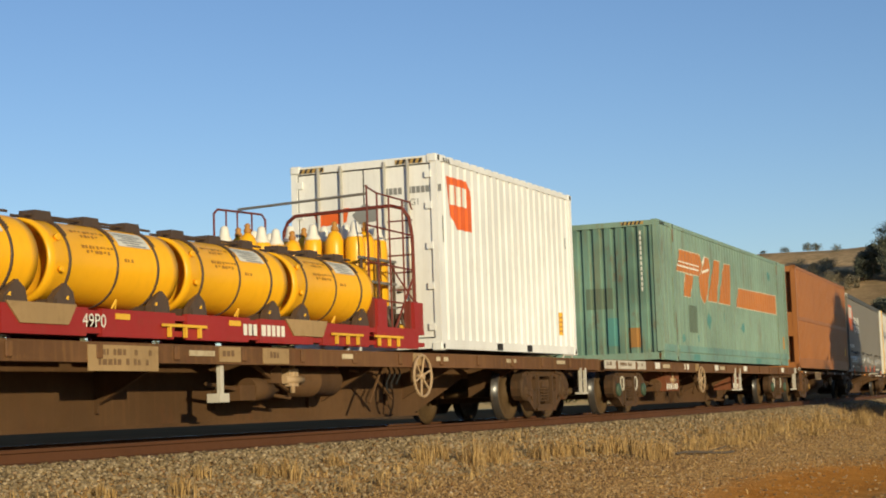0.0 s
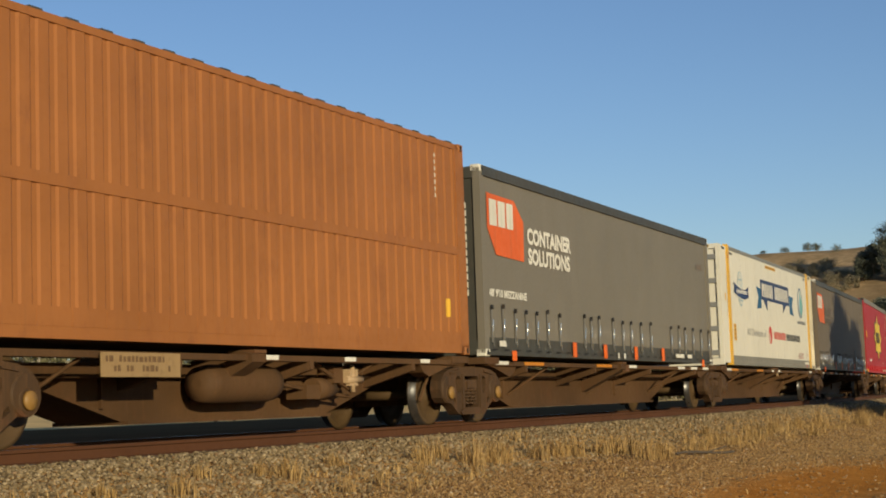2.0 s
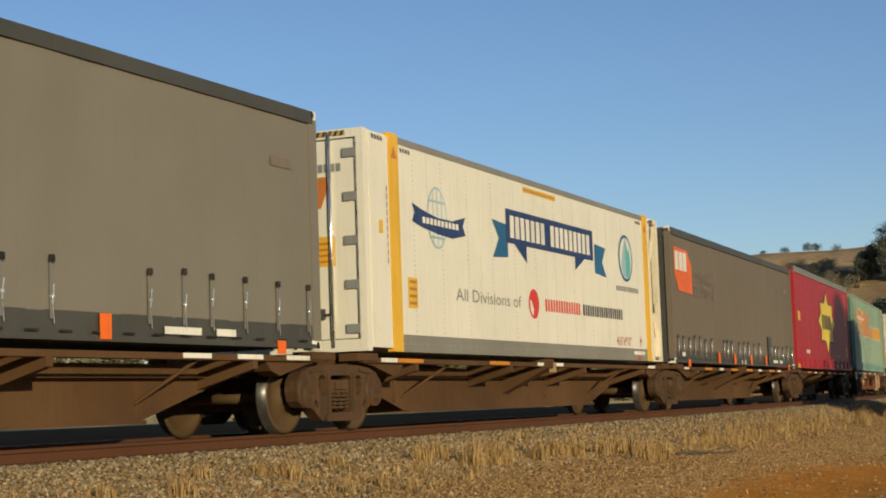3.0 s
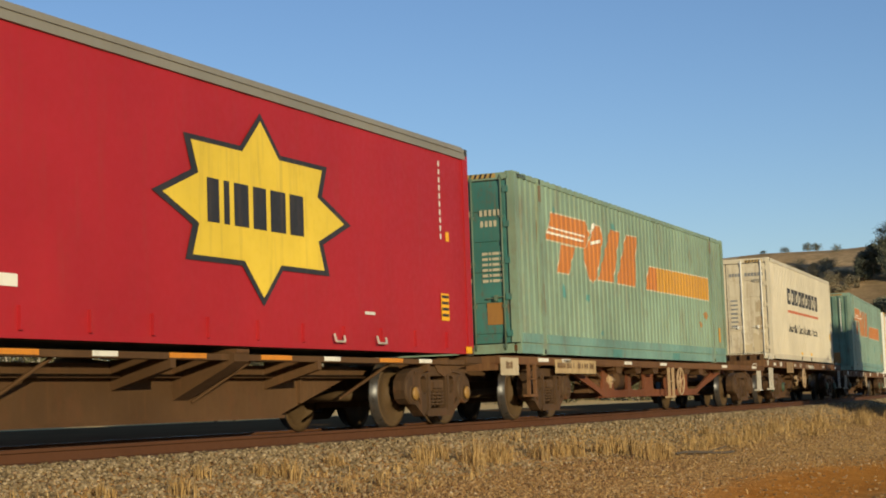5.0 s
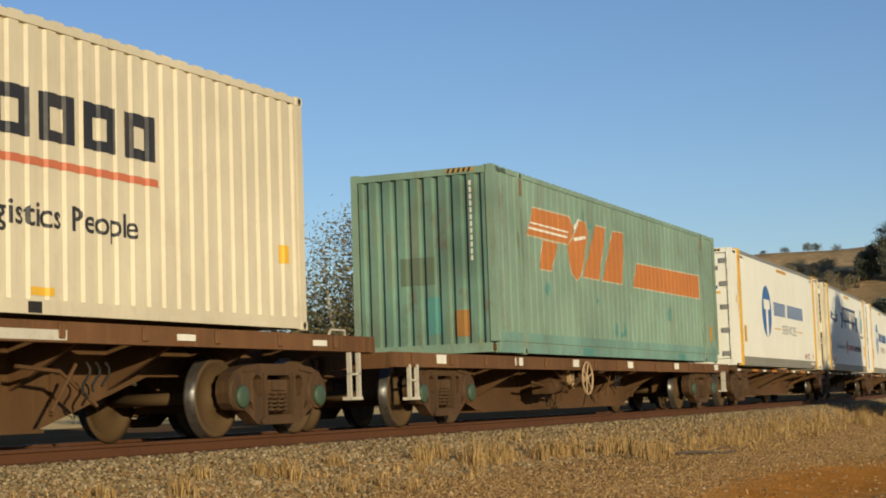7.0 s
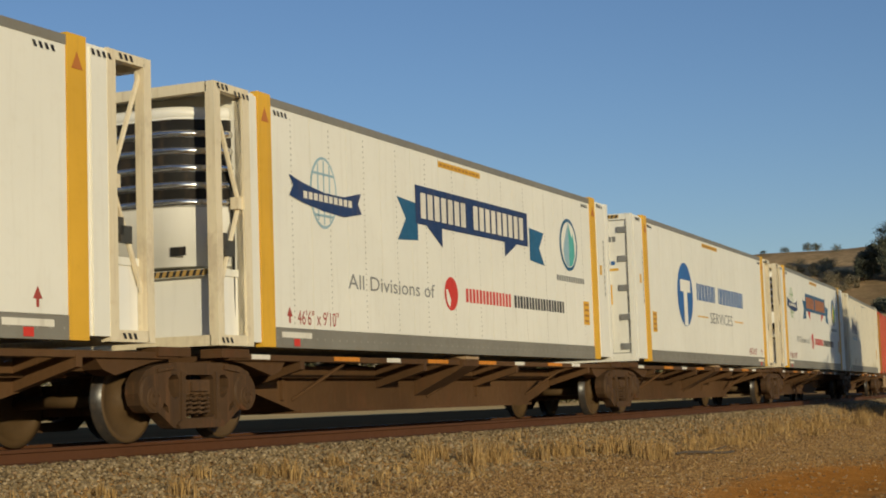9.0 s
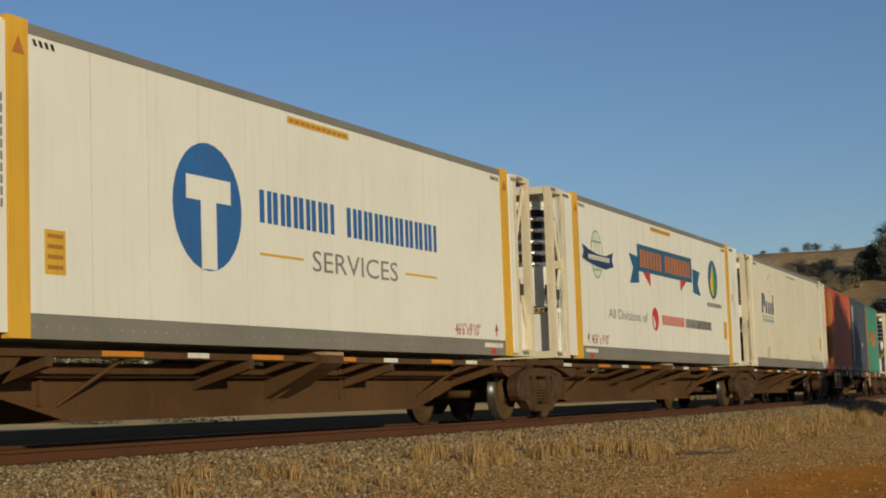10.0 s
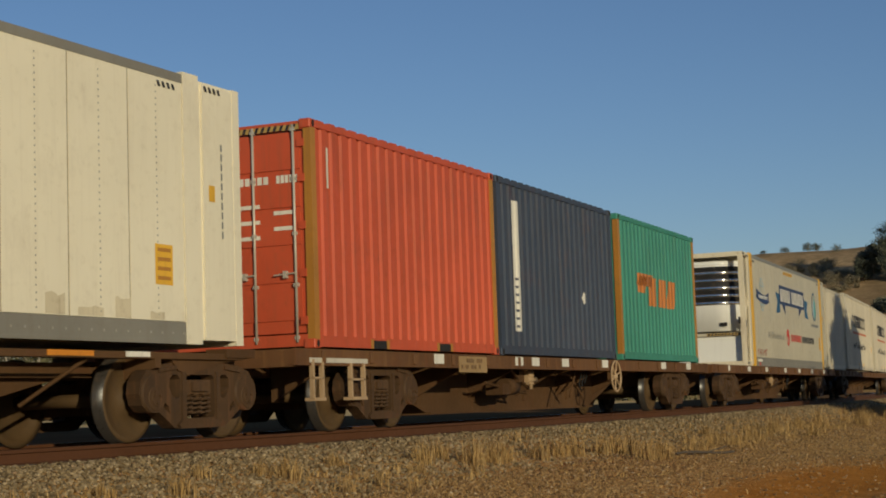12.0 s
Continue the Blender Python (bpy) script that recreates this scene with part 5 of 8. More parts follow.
                    boxes("document_box", M["dark_frame"], t, (x - 0.01, x + 0.02, -0.15, -0.12, 0.9, 1.2), (x - 0.01, x + 0.02, 0.12, 0.15, 0.9, 1.2), (x - 0.01, x + 0.02, -0.15, 0.15, 0.9, 0.93), (x - 0.01, x + 0.02, -0.15, 0.15, 1.17, 1.2))
                else:
                    mark(t, "door_letters_block", [[(0.35, 1.95), (0.6, 1.93), (0.78, 2.35), (0.6, 2.36), (0.4, 2.3)], quad(0.38, 1.72, 0.52, 1.88)], M["logo_orange"], x + 0.02, None, 0.006, front=True)
    y = -hy
    mark(t, "roof_notice", [quad(-1.0 + slide, H - 0.24, 0.62 + slide, H - 0.15)] if style != "plain" else [quad(-0.7, H - 0.25, 0.9, H - 0.21)], M["yellow"] if style != "plain" else M["mark_grey"], y, None, 0.004)
    if style != "plain":
        mark(t, "notice_print", bars(-0.95 + slide, H - 0.215, (0.1,) * 11, 0.035, 0.04), M["ochre"], y, None, 0.007)
    sx = -5.72 if left == "door" else 5.4
    mark(t, "sticker", [quad(sx, 0.62, sx + 0.32, 1.05)], M["yellow"], y, None, 0.004)
    mark(t, "sticker_print", [quad(sx + 0.04, 0.67 + k * 0.1, sx + 0.28, 0.71 + k * 0.1) for k in range(4)], M["ochre"], y, None, 0.007)
    bx = -6.6 if left == "door" else 6.45
    mark(t, "post_sticker", [quad(bx, 1.6, bx + 0.12, 1.78)], M["yellow"], y + 0.0, None, 0.004)
    mark(t, "number_marking", [quad(bx + 0.25, 1.2 + k * 0.11, bx + 0.28, 1.28 + k * 0.11) for k in range(10)], M["mark_grey"], y, None, 0.004)
    ox = -5.75 if left == "machine" and style != "plain" else 4.0
    if style != "plain":
        mark(t, "size_lettering", words("46'6\" x 9'10\"" if ox < 0 else "46'6\"x9'10\"", ox + (0.36 if ox < 0 else -0.1), 0.29, 0.18, 0.85), M["mark_maroon"], y, None, 0.004)
        ax = ox if ox < 0 else ox + 1.35
        mark(t, "arrow", [[(ax + 0.1, 0.38), (ax + 0.17, 0.5), (ax + 0.24, 0.38)], quad(ax + 0.15, 0.3, ax + 0.19, 0.38)], M["mark_maroon"], y, None, 0.004)
        rx = -5.8 if left == "machine" else 5.0
        mark(t, "rail_label", [quad(rx, 0.12, rx + 0.75, 0.19)], M["mark_white"], y - 0.006, None, 0.006)
        mark(t, "rail_reflector", [quad(rx + 0.3, 0.02, rx + 0.45, 0.11)], M["mark_red"], y - 0.006, None, 0.006)
        for x in (-6.1, post):
            mark(t, "warning_triangle", [[(x - 0.09, H - 0.32), (x + 0.09, H - 0.32), (x, H - 0.14)]], M["logo_orange"], y - 0.016, None, 0.004)
    if style == "emblem":

        def shifted(box_thing, name, polys, *rest):
            mark(box_thing, name, [[(a + slide, b) for a, b in q] for q in polys], *rest)
        shifted(t, "emblem_disc", [disc(-2.83, 1.54, 0.71, 0.72)], M["mark_blue"], y, None, 0.004)
        shifted(t, "emblem_shape", [quad(-3.28, 1.6, -2.36, 1.87), quad(-2.99, 0.84, -2.67, 1.6)], body, y, None, 0.008)
        shifted(t, "name_block", [b for k in range(16) if k != 6 for b in (quad(-1.71 + k * 0.317, 1.47, -1.6 + k * 0.317, 1.86), quad(-1.53 + k * 0.317, 1.47, -1.43 + k * 0.317, 1.86))], M["mark_blue"], y, None, 0.004)
        shifted(t, "service_lettering", words("SERVICES", -0.47, 0.97, 0.27, 1.62), M["mark_grey"], y, None, 0.004)
        shifted(t, "gold_line", [quad(-1.73, 1.08, -0.67, 1.11), quad(2.23, 1.08, 3.3, 1.11)], M["yellow"], y, None, 0.004)
    elif style == "plain":
        mark(t, "name_block", [quad(-4.92, 1.48, -4.72, 2.03, 0.06), [(-4.6, 1.7), (-4.42, 1.62), (-4.4, 1.95), (-4.6, 2.03)], quad(-4.35, 1.48, -4.15, 1.82, 0.06), quad(-3.98, 1.48, -3.82, 1.82, 0.04), quad(-3.7, 1.48, -3.56, 1.8, 0.04), quad(-3.42, 1.48, -3.3, 1.82, 0.04), quad(-3.24, 1.48, -3.1, 2.05, 0.06)], M["mark_navy"], y, None, 0.004)
        mark(t, "name_underline", [quad(-4.95, 1.38, -3.05, 1.4)], M["mark_grey"], y, None, 0.004)
        mark(t, "sub_print", bars(-4.83, 1.24, (0.1,) * 12, 0.09, 0.045), M["mark_pale"], y, None, 0.004)
        mark(t, "snow_dot", [disc(a, b, 0.06, 0.06, 8) for a, b in ((-3.79, 2.49), (-3.45, 2.6), (-3.3, 2.31), (-3.62, 2.1))], M["mark_pale"], y, None, 0.004)
        mark(t, "scuff", [quad(-2.9, 0.75, -2.5, 0.758), quad(-1.6, 0.66, -1.3, 0.668), quad(1.02, 0.4, 1.07, 0.52), quad(-2.02, 0.7, -1.98, 0.78)], M["mark_grey"], y, None, 0.003)
        rng = random.Random(23)
        mark(t, "grime", [ragged(x, 0.25, x + rng.uniform(0.15, 0.55), rng.uniform(0.3, 0.62), rng, 6) for x in (-4.4, -1.2, 1.9, 3.6, 4.1, 4.7, 5.3)], M["grime"], y, None, 0.003)
    else:
        def slid(box_thing, name, polys, *rest):
            mark(box_thing, name, [[(a - (0.18 if style == "banner" else 0.42), b) for a, b in q] for q in polys], *rest)
        ink = M["mark_navy"] if style == "banner" else M["mark_blue_deep"]
        fill = M["mark_white"] if style == "banner" else M["logo_orange"]
        slid(t, "ribbon_tail", [[(-2.28, 2.17), (-1.6, 2.13), (-1.6, 1.6), (-2.28, 1.56), (-2.0, 1.88)], [(3.6, 2.13), (2.9, 2.17), (2.9, 1.62), (3.6, 1.57), (3.36, 1.85)]], M["mark_blue_deep"], y, None, 0.004)
        slid(t, "ribbon", [[(-1.67, 2.4), (2.81, 2.4), (2.81, 1.84), (-1.67, 1.84)]], ink, y, None, 0.008)
        slid(t, "ribbon_fold", [[(-1.3, 1.84), (-0.75, 1.84), (-0.75, 1.56)], [(2.3, 1.84), (1.75, 1.84), (1.75, 1.6)]], M["mark_red"] if style != "banner" else M["mark_navy"], y, None, 0.008)
        slid(t, "name_block", [quad(-1.5 + k * 0.245, 1.93, -1.32 + k * 0.245, 2.3) for k in range(17) if k != 7], fill, y, None, 0.012)
        slid(t, "line_lettering", words("All Divisions of", -3.83, 0.8, 0.2, 1.6), M["mark_grey"], y, None, 0.004)
        slid(t, "red_disc", [disc(-0.48, 0.89, 0.25, 0.25)], M["mark_red"], y, None, 0.004)
        slid(t, "disc_cut", [[(-0.68, 0.95), (-0.62, 0.95), (-0.5, 0.8), (-0.55, 0.68), (-0.66, 0.78)]], body, y, None, 0.008)
        slid(t, "red_block", [b for k in range(7) for b in (quad(0.08 + k * 0.272, 0.79, 0.17 + k * 0.272, 1.0), quad(0.22 + k * 0.272, 0.79, 0.3 + k * 0.272, 1.0))], M["mark_red"], y, None, 0.004)
        slid(t, "black_block", [b for k in range(9) for b in (quad(2.1 + k * 0.272, 0.79, 2.2 + k * 0.272, 0.99), quad(2.25 + k * 0.272, 0.79, 2.33 + k * 0.272, 0.99))], M["mark_black"], y, None, 0.004)
        slid(t, "drop_ring", [disc(4.88, 2.03, 0.47, 0.47)], M["mark_blue_deep"], y, None, 0.004)
        slid(t, "drop_disc", [disc(4.88, 2.03, 0.4, 0.41)], body if style == "banner" else M["mark_blue"], y, None, 0.008)
        slid(t, "drop", [[(4.87, 2.43), (4.74, 2.24), (4.62, 2.04), (4.58, 1.9), (4.62, 1.76), (4.72, 1.67), (4.87, 1.63)]], M["signal_yellow"] if style != "banner" else M["mark_pale"], y, None, 0.012)
        slid(t, "drop_half", [[(4.88, 2.43), (5.0, 2.22), (5.06, 2.16), (5.1, 2.26), (5.18, 2.02), (5.17, 1.82), (5.06, 1.68), (4.88, 1.63)]], M["signal_green"] if style != "banner" else M["mark_teal"], y, None, 0.012)
        slid(t, "small_print", bars(4.2, 1.36, (0.09,) * 12, 0.1, 0.035), M["mark_grey"], y, None, 0.004)
        slid(t, "globe", [disc(-4.45, 1.98, 0.36, 0.46)], M["mark_pale"] if style == "banner" else M["mark_leaf"], y, None, 0.004)
        slid(t, "globe_inner", [disc(-4.45, 1.98, 0.325, 0.425)], body, y, None, 0.007)
        slid(t, "globe_grid", [quad(-4.62, 1.62, -4.59, 2.34), quad(-4.465, 1.57, -4.435, 2.39), quad(-4.31, 1.62, -4.28, 2.34), quad(-4.75, 2.2, -4.15, 2.23), quad(-4.72, 1.67, -4.18, 1.7)], M["mark_pale"] if style == "banner" else M["mark_leaf"], y, None, 0.010)
        slid(t, "globe_banner", [[(-5.35, 2.12), (-5.0, 2.05), (-4.45, 1.98), (-3.9, 1.98), (-3.4, 2.08), (-3.5, 1.93), (-3.4, 1.8), (-3.9, 1.72), (-4.45, 1.74), (-5.0, 1.8), (-5.35, 1.86), (-5.25, 2.0)]], M["mark_navy"], y, None, 0.012)
        slid(t, "banner_print", bars(-5.0, 1.86, (0.1,) * 10, 0.09, 0.035), M["mark_white"], y, None, 0.015)


M["mark_blue_deep"] = paint("deep_blue_marking", (0.02, 0.11, 0.22), amount=0.08)
reefer(86.19, "door", "machine", "banner", "cream-white refrigerated container with yellow posts and navy ribbon emblem", 0.95, 1.0)
reefer(187.95, "door", "machine", "emblem", "white refrigerated container with yellow posts and a blue disc emblem", 0.95, 1.3, post=6.13, slide=0.46)
reefer(203.75, "machine", "door", "banner", "cream-white refrigerated container with its cooling unit exposed", 1.1, 0.95)
reefer(219.45, "door", "machine", "emblem", "white refrigerated container with bright door rods and blue emblem", 1.0, 1.1, post=6.03)
reefer(235.1, "machine", "door", "banner_bright", "cream-white refrigerated container with blue and orange ribbon emblem", 1.35, 1.1, post=6.03)
reefer(250.4, "machine", "door", "plain", "dull off-white refrigerated container with a navy emblem and scuffs", 1.1, 1.0, 2.95)
reefer(290.45, "machine", "door", "banner", "dusty cream refrigerated container with a large cooling unit", 1.1, 0.9)


# -- cream forty-foot boxes --
def cream_box(s0, zb, L=12.192):
    W, H = 2.5, 2.896
    t = place_box("shipping_container", "cream corrugated container with rust-stained doors and a red line", s0, L, zb)
    wave = shell(t, L, W, H, M["cream"], M["cream"])
    doors(t, L, W, H, M["cream_door"], M["mark_white"], True, (0.17, 0.44), rod=0.022)
    y = -W / 2 + 0.012
    f = L / 12.192
    mark(t, "name_block", [b for k in range(9) for b in (quad((-3.05 + k * 0.683) * f, 1.7, (-2.89 + k * 0.683) * f, 2.18), quad((-2.67 + k * 0.683) * f, 1.7, (-2.51 + k * 0.683) * f, 2.18), quad((-2.89 + k * 0.683) * f, 2.04, (-2.67 + k * 0.683) * f, 2.18), quad((-2.89 + k * 0.683) * f, 1.7, (-2.67 + k * 0.683) * f, 1.81))], M["mark_black"], y, wave, 0.005)
    mark(t, "red_line", [quad(-3.04 * f, 1.44, 3.04 * f, 1.52)], M["mark_brick"], y, wave, 0.005)
    mark(t, "slogan", words("Australia's Global Logistics People", -3.03 * f, 0.86, 0.25, 1.18 * f, 0.004), M["mark_black"], y, wave, 0.005)
    mark(t, "sticker", [quad(5.5 * f, 0.8, 5.72 * f, 1.02)], M["yellow"], y, wave, 0.005)
    for x in (-0.95, 0.95):
        boxes("fork_pocket", M["black"], t, (x - 0.1, x + 0.1, -W / 2 - 0.003, -W / 2 + 0.03, 0.03, 0.14))
        mark(t, "pocket_tag", [quad(x - 0.05, 0.2, x + 0.3, 0.28)], M["yellow"], y, wave, 0.005)
    x = -L / 2
    hazard(t, x, 0.55, H - 0.12, 0.5, True)
    hazard(t, x, -1.1, H - 0.12, 0.5, True)
    mark(t, "door_emblem", [quad(-1.0, 2.15, -0.85, 2.5), quad(-0.72, 2.15, -0.6, 2.5)], M["mark_black"], x + 0.03, None, 0.025, front=True)
    mark(t, "door_red_line", [quad(-1.02, 2.0, -0.58, 2.06)], M["mark_vermilion"], x + 0.03, None, 0.025, front=True)
    mark(t, "number_marking", bars(0.1, 2.38, (0.06, 0.06, 0.06, 0.06, -0.1, 0.07, 0.07, 0.07, 0.07, 0.07, 0.07), 0.1, 0.02), M["mark_grey"], x + 0.03, None, 0.025, front=True)
    mark(t, "type_code", words("4EG1", 0.72, 2.2, 0.1), M["mark_grey"], x + 0.03, None, 0.025, front=True)
    mark(t, "data_print", [quad(0.1, 0.95 + k * 0.12, 0.3, 1.0 + k * 0.12) for k in range(7)], M["mark_grey"], x + 0.03, None, 0.025, front=True)
    rng = random.Random(17)
    mark(t, "rust_stain", [quad(-1.05, 0.78, -0.8, 1.02), ragged(0.7, 0.24, 1.07, 0.8, rng), ragged(0.3, 0.24, 0.66, 0.5, rng), ragged(0.78, 0.86, 1.06, 1.25, rng), ragged(-1.04, 0.24, -0.5, 0.55, rng), ragged(-0.4, 0.24, -0.06, 0.4, rng), ragged(0.8, 1.36, 1.05, 1.7, rng)], M["ochre_stain"], x + 0.03, None, 0.022, front=True)
    mark(t, "blue_tag", [quad(-0.5, 0.95, -0.36, 1.08)], M["mark_blue"], x + 0.03, None, 0.025, front=True)


M["ochre_stain"] = paint("brown_stain", (0.49, 0.395, 0.25), dirt=(0.22, 0.12, 0.05), amount=0.6, streak=0.7, fade=0.25)
cream_box(145.896, DECK + 0.186)
cream_box(303.65, DECK + 0.03, 10.6)
cream_box(315.35, DECK + 0.03, 10.6)


# -- twenty-foot boxes --
def small_box(s0, body, post, label, style, H=2.896, L=6.058, W=2.5):
    t = place_box("shipping_container", label, s0, L, DECK - 0.02)
    wave = shell(t, L, W, H, body, body, post_mat=post)
    y, x = -W / 2 + 0.012, -L / 2
    if style == "red":
        doors(t, L, W, H, body, M["galv"], True, (0.16, 0.44))
        hazard(t, x, -1.1, H - 0.13, 2.2, True)
        mark(t, "number_marking", [quad(-2.6, 2.05, -2.5, 2.57)], M["mark_white"], y, wave, 0.006)
        mark(t, "door_print", bars(0.2, 2.1, (0.07,) * 5, 0.1, 0.02) + bars(0.75, 2.1, (0.05,) * 6, 0.1, 0.012) + [quad(0.2 + 0.5 * (k % 2), 1.4 + 0.1 * k, 0.5 + 0.5 * (k % 2), 1.45 + 0.1 * k) for k in range(5)], M["mark_white"], x + 0.03, None, 0.025, front=True)
        for xx in (-1.2, 0.95):
            boxes("fork_pocket", M["black"], t, (xx - 0.2, xx + 0.2, -W / 2 - 0.003, -W / 2 + 0.02, 0.02, 0.13))
            boxes("pocket_edge", M["ochre"], t, (xx - 0.28, xx - 0.2, -W / 2 - 0.006, -W / 2 + 0.01, 0.02, 0.14), (xx + 0.2, xx + 0.28, -W / 2 - 0.006, -W / 2 + 0.01, 0.02, 0.14))
    else:
        bm = bmesh.new()
        wave_sheet(bm, Wave(-W / 2 + 0.1, W / 2 - 0.1), x + 0.02, 0.16, H - 0.1, -1, "y")
        part("end_panel", bm, body, t)
    if style == "blue":
        mark(t, "white_strip", [quad(-2.35, 0.4, -2.05, 2.56)], M["mark_white"], y, wave, 0.006)
        mark(t, "strip_print", [quad(-2.3, 0.46 + k * 0.13, -2.14, 0.5 + k * 0.13) for k in range(7)], M["blue_box"], y, wave, 0.01)
        mark(t, "small_square", [disc(1.25, 1.1, 0.1, 0.12, 6)], M["mark_white"], y, wave, 0.006)
    if style == "green":
        mark(t, "logo_block", [quad(-1.7 + k * 0.75, 1.15 if k else 1.4, -1.1 + k * 0.75, 1.75, 0.12) for k in range(4)] + [quad(-1.8, 1.55, -0.6, 1.8, 0.1)], M["logo_orange"], y, wave, 0.006)
    return t


small_box(259.234, M["red_box"], M["ochre"], "weathered red corrugated twenty-foot container with ochre posts", "red")
small_box(265.42, M["blue_box"], M["blue_box"], "slate-blue corrugated twenty-foot container with a white strip", "blue")
small_box(271.92, M["green_new"], M["ochre"], "green corrugated twenty-foot container with orange blocks", "green")
small_box(298.1, M["cream"], M["cream"], "short cream corrugated container behind the reefer", "plain", 2.85, 4.9)


# ---- wagons ----
WHEEL_R = 0.46


def holed_plate(bm, outline, holes, y0, y1):
    """A plate of an outline (x, z) with openings through it, from y0 to y1."""
    loops = [[bm.verts.new((x, y0, z)) for x, z in q] for q in [outline] + holes]
    edges = [bm.edges.new((q[i], q[(i + 1) % len(q)])) for q in loops for i in range(len(q))]
    made = bmesh.ops.triangle_fill(bm, edges=edges, use_beauty=True, normal=(0, -1, 0))
    front = [g for g in made["geom"] if isinstance(g, bmesh.types.BMFace)]
    twin = {v: bm.verts.new((v.co.x, y1, v.co.z)) for q in loops for v in q}
    for f in front:
        bm.faces.new([twin[v] for v in reversed(f.verts)])
    for q in loops:
        for i in range(len(q)):
            j = (i + 1) % len(q)
            bm.faces.new((q[i], q[j], twin[q[j]], twin[q[i]]))


def bogie_meshes():
    out = {}
    bm = bmesh.new()
    # one cast frame: arched top, bearing lobes, a sagging belly; a spring opening, two side windows and two slots
    half = [(0.45, 0.845), (0.80, 0.81), (1.0, 0.75), (1.11, 0.64), (1.135, 0.51), (1.09, 0.39), (0.99, 0.32), (0.82, 0.33), (0.66, 0.24), (0.50, 0.14)]
    outline = half + [(-x, z) for x, z in reversed(half)]
    window = [(0.39, 0.47), (0.47, 0.45), (0.55, 0.50), (0.59, 0.58), (0.58, 0.67), (0.52, 0.71), (0.43, 0.71), (0.38, 0.66)]
    slot = [(0.58, 0.29), (0.70, 0.36), (0.68, 0.42), (0.60, 0.37)]
    mirror = lambda q: [(-x, z) for x, z in q]
    opening = [(-0.29, 0.27), (-0.25, 0.24), (0.25, 0.24), (0.29, 0.27), (0.29, 0.66), (0.24, 0.71), (-0.24, 0.71), (-0.29, 0.66)]
    holed_plate(bm, outline, [opening, window, mirror(window), slot, mirror(slot)], -0.10, 0.07)
    for sx in (-1, 1):
        tube(bm, (sx * 0.9, -0.135, WHEEL_R + 0.05), (sx * 0.9, 0.06, WHEEL_R + 0.05), 0.205, 20)
        prism(bm, [(sx * 0.30, 0.20), (sx * 0.375, 0.20), (sx * 0.365, 0.74), (sx * 0.30, 0.74)], -0.125, 0.06)
        prism(bm, [(sx * 0.48, 0.77), (sx * 0.80, 0.735), (sx * 0.80, 0.77), (sx * 0.48, 0.81)], -0.125, -0.09)
    prism(bm, [(-0.46, 0.17), (-0.42, 0.13), (0.42, 0.13), (0.46, 0.17), (0.38, 0.225), (-0.38, 0.225)], -0.135, 0.09)
    out["side_frame"] = mesh_of("side_frame", bm, M["bogie"])
    bm = bmesh.new()
    ring = [(x, -0.108, z) for x, z in window]
    pipe(bm, ring + ring[:1], 0.016, 6)
    out["window_rim"] = mesh_of("window_rim", bm, M["step_white"])
    bm = bmesh.new()
    for x in (0.0,):
        tube(bm, (x, -0.15, WHEEL_R), (x, 0.1, WHEEL_R), 0.125, 16)
        tube(bm, (x, -0.165, WHEEL_R), (x, -0.13, WHEEL_R), 0.085, 12)
        for k in range(3):
            a = k * math.tau / 3 + 0.5
            tube(bm, (x + 0.055 * math.cos(a), -0.18, WHEEL_R + 0.055 * math.sin(a)), (x + 0.055 * math.cos(a), -0.16, WHEEL_R + 0.055 * math.sin(a)), 0.016, 6)
        box(bm, x - 0.14, x + 0.14, -0.09, 0.08, WHEEL_R + 0.08, WHEEL_R + 0.14)
    out["axle_box"] = mesh_of("axle_box", bm, M["bogie"])
    bm = bmesh.new()
    for x in (-0.17, 0.0, 0.17):
        pts = [(x + 0.075 * math.cos(k * 0.8), 0.075 * math.sin(k * 0.8) - 0.02, 0.27 + k * 0.0062) for k in range(38)]
        pipe(bm, pts, 0.016, 5)
    out["spring_nest"] = mesh_of("spring_nest", bm, M["bogie"])
    bm = bmesh.new()
    box(bm, -0.24, 0.24, -1.09, 1.09, 0.50, 0.64)
    box(bm, -0.235, 0.235, -1.1, 1.1, 0.50, 0.655)
    box(bm, -0.16, 0.16, -1.14, 1.14, 0.53, 0.63)
    box(bm, -0.3, 0.3, -0.35, 0.35, 0.6, 0.82)
    for sx in (-1, 1):
        box(bm, sx * 0.4 - 0.04, sx * 0.4 + 0.04, -0.9, 0.9, 0.3, 0.38)
        for sy in (-1, 1):
            prism(bm, [(sx * 0.40, 0.3), (sx * 0.47, 0.25), (sx * 0.47, 0.55), (sx * 0.42, 0.6)], sy * 0.75 - 0.05, sy * 0.75 + 0.05)
    pipe(bm, [(-0.4, -0.2, 0.34), (0.4, -0.2, 0.34)], 0.03)
    out["bogie"] = mesh_of("bogie", bm, M["bogie"])
    bm = bmesh.new()
    for sy in (-1, 1):
        c = (0, sy * 0.753, 0)
        o = sy
        lathe(bm, [(0.1, -0.09 * o), (0.13, -0.075 * o), (0.37, -0.02 * o), (0.39, -0.07 * o), (WHEEL_R + 0.027, -0.07 * o), (WHEEL_R + 0.025, -0.045 * o), (WHEEL_R + 0.002, -0.03 * o), (WHEEL_R - 0.002, 0.065 * o), (0.395, 0.065 * o), (0.375, 0.02 * o), (0.16, 0.045 * o), (0.13, 0.095 * o), (0.08, 0.1 * o)], 40, "y", c)
        for f in bm.faces:
            cc = f.calc_center_median()
            if math.hypot(cc.x, cc.z) > WHEEL_R - 0.004:
                f.material_index = 1
    tube(bm, (0, -0.7, 0), (0, 0.7, 0), 0.075, 16)
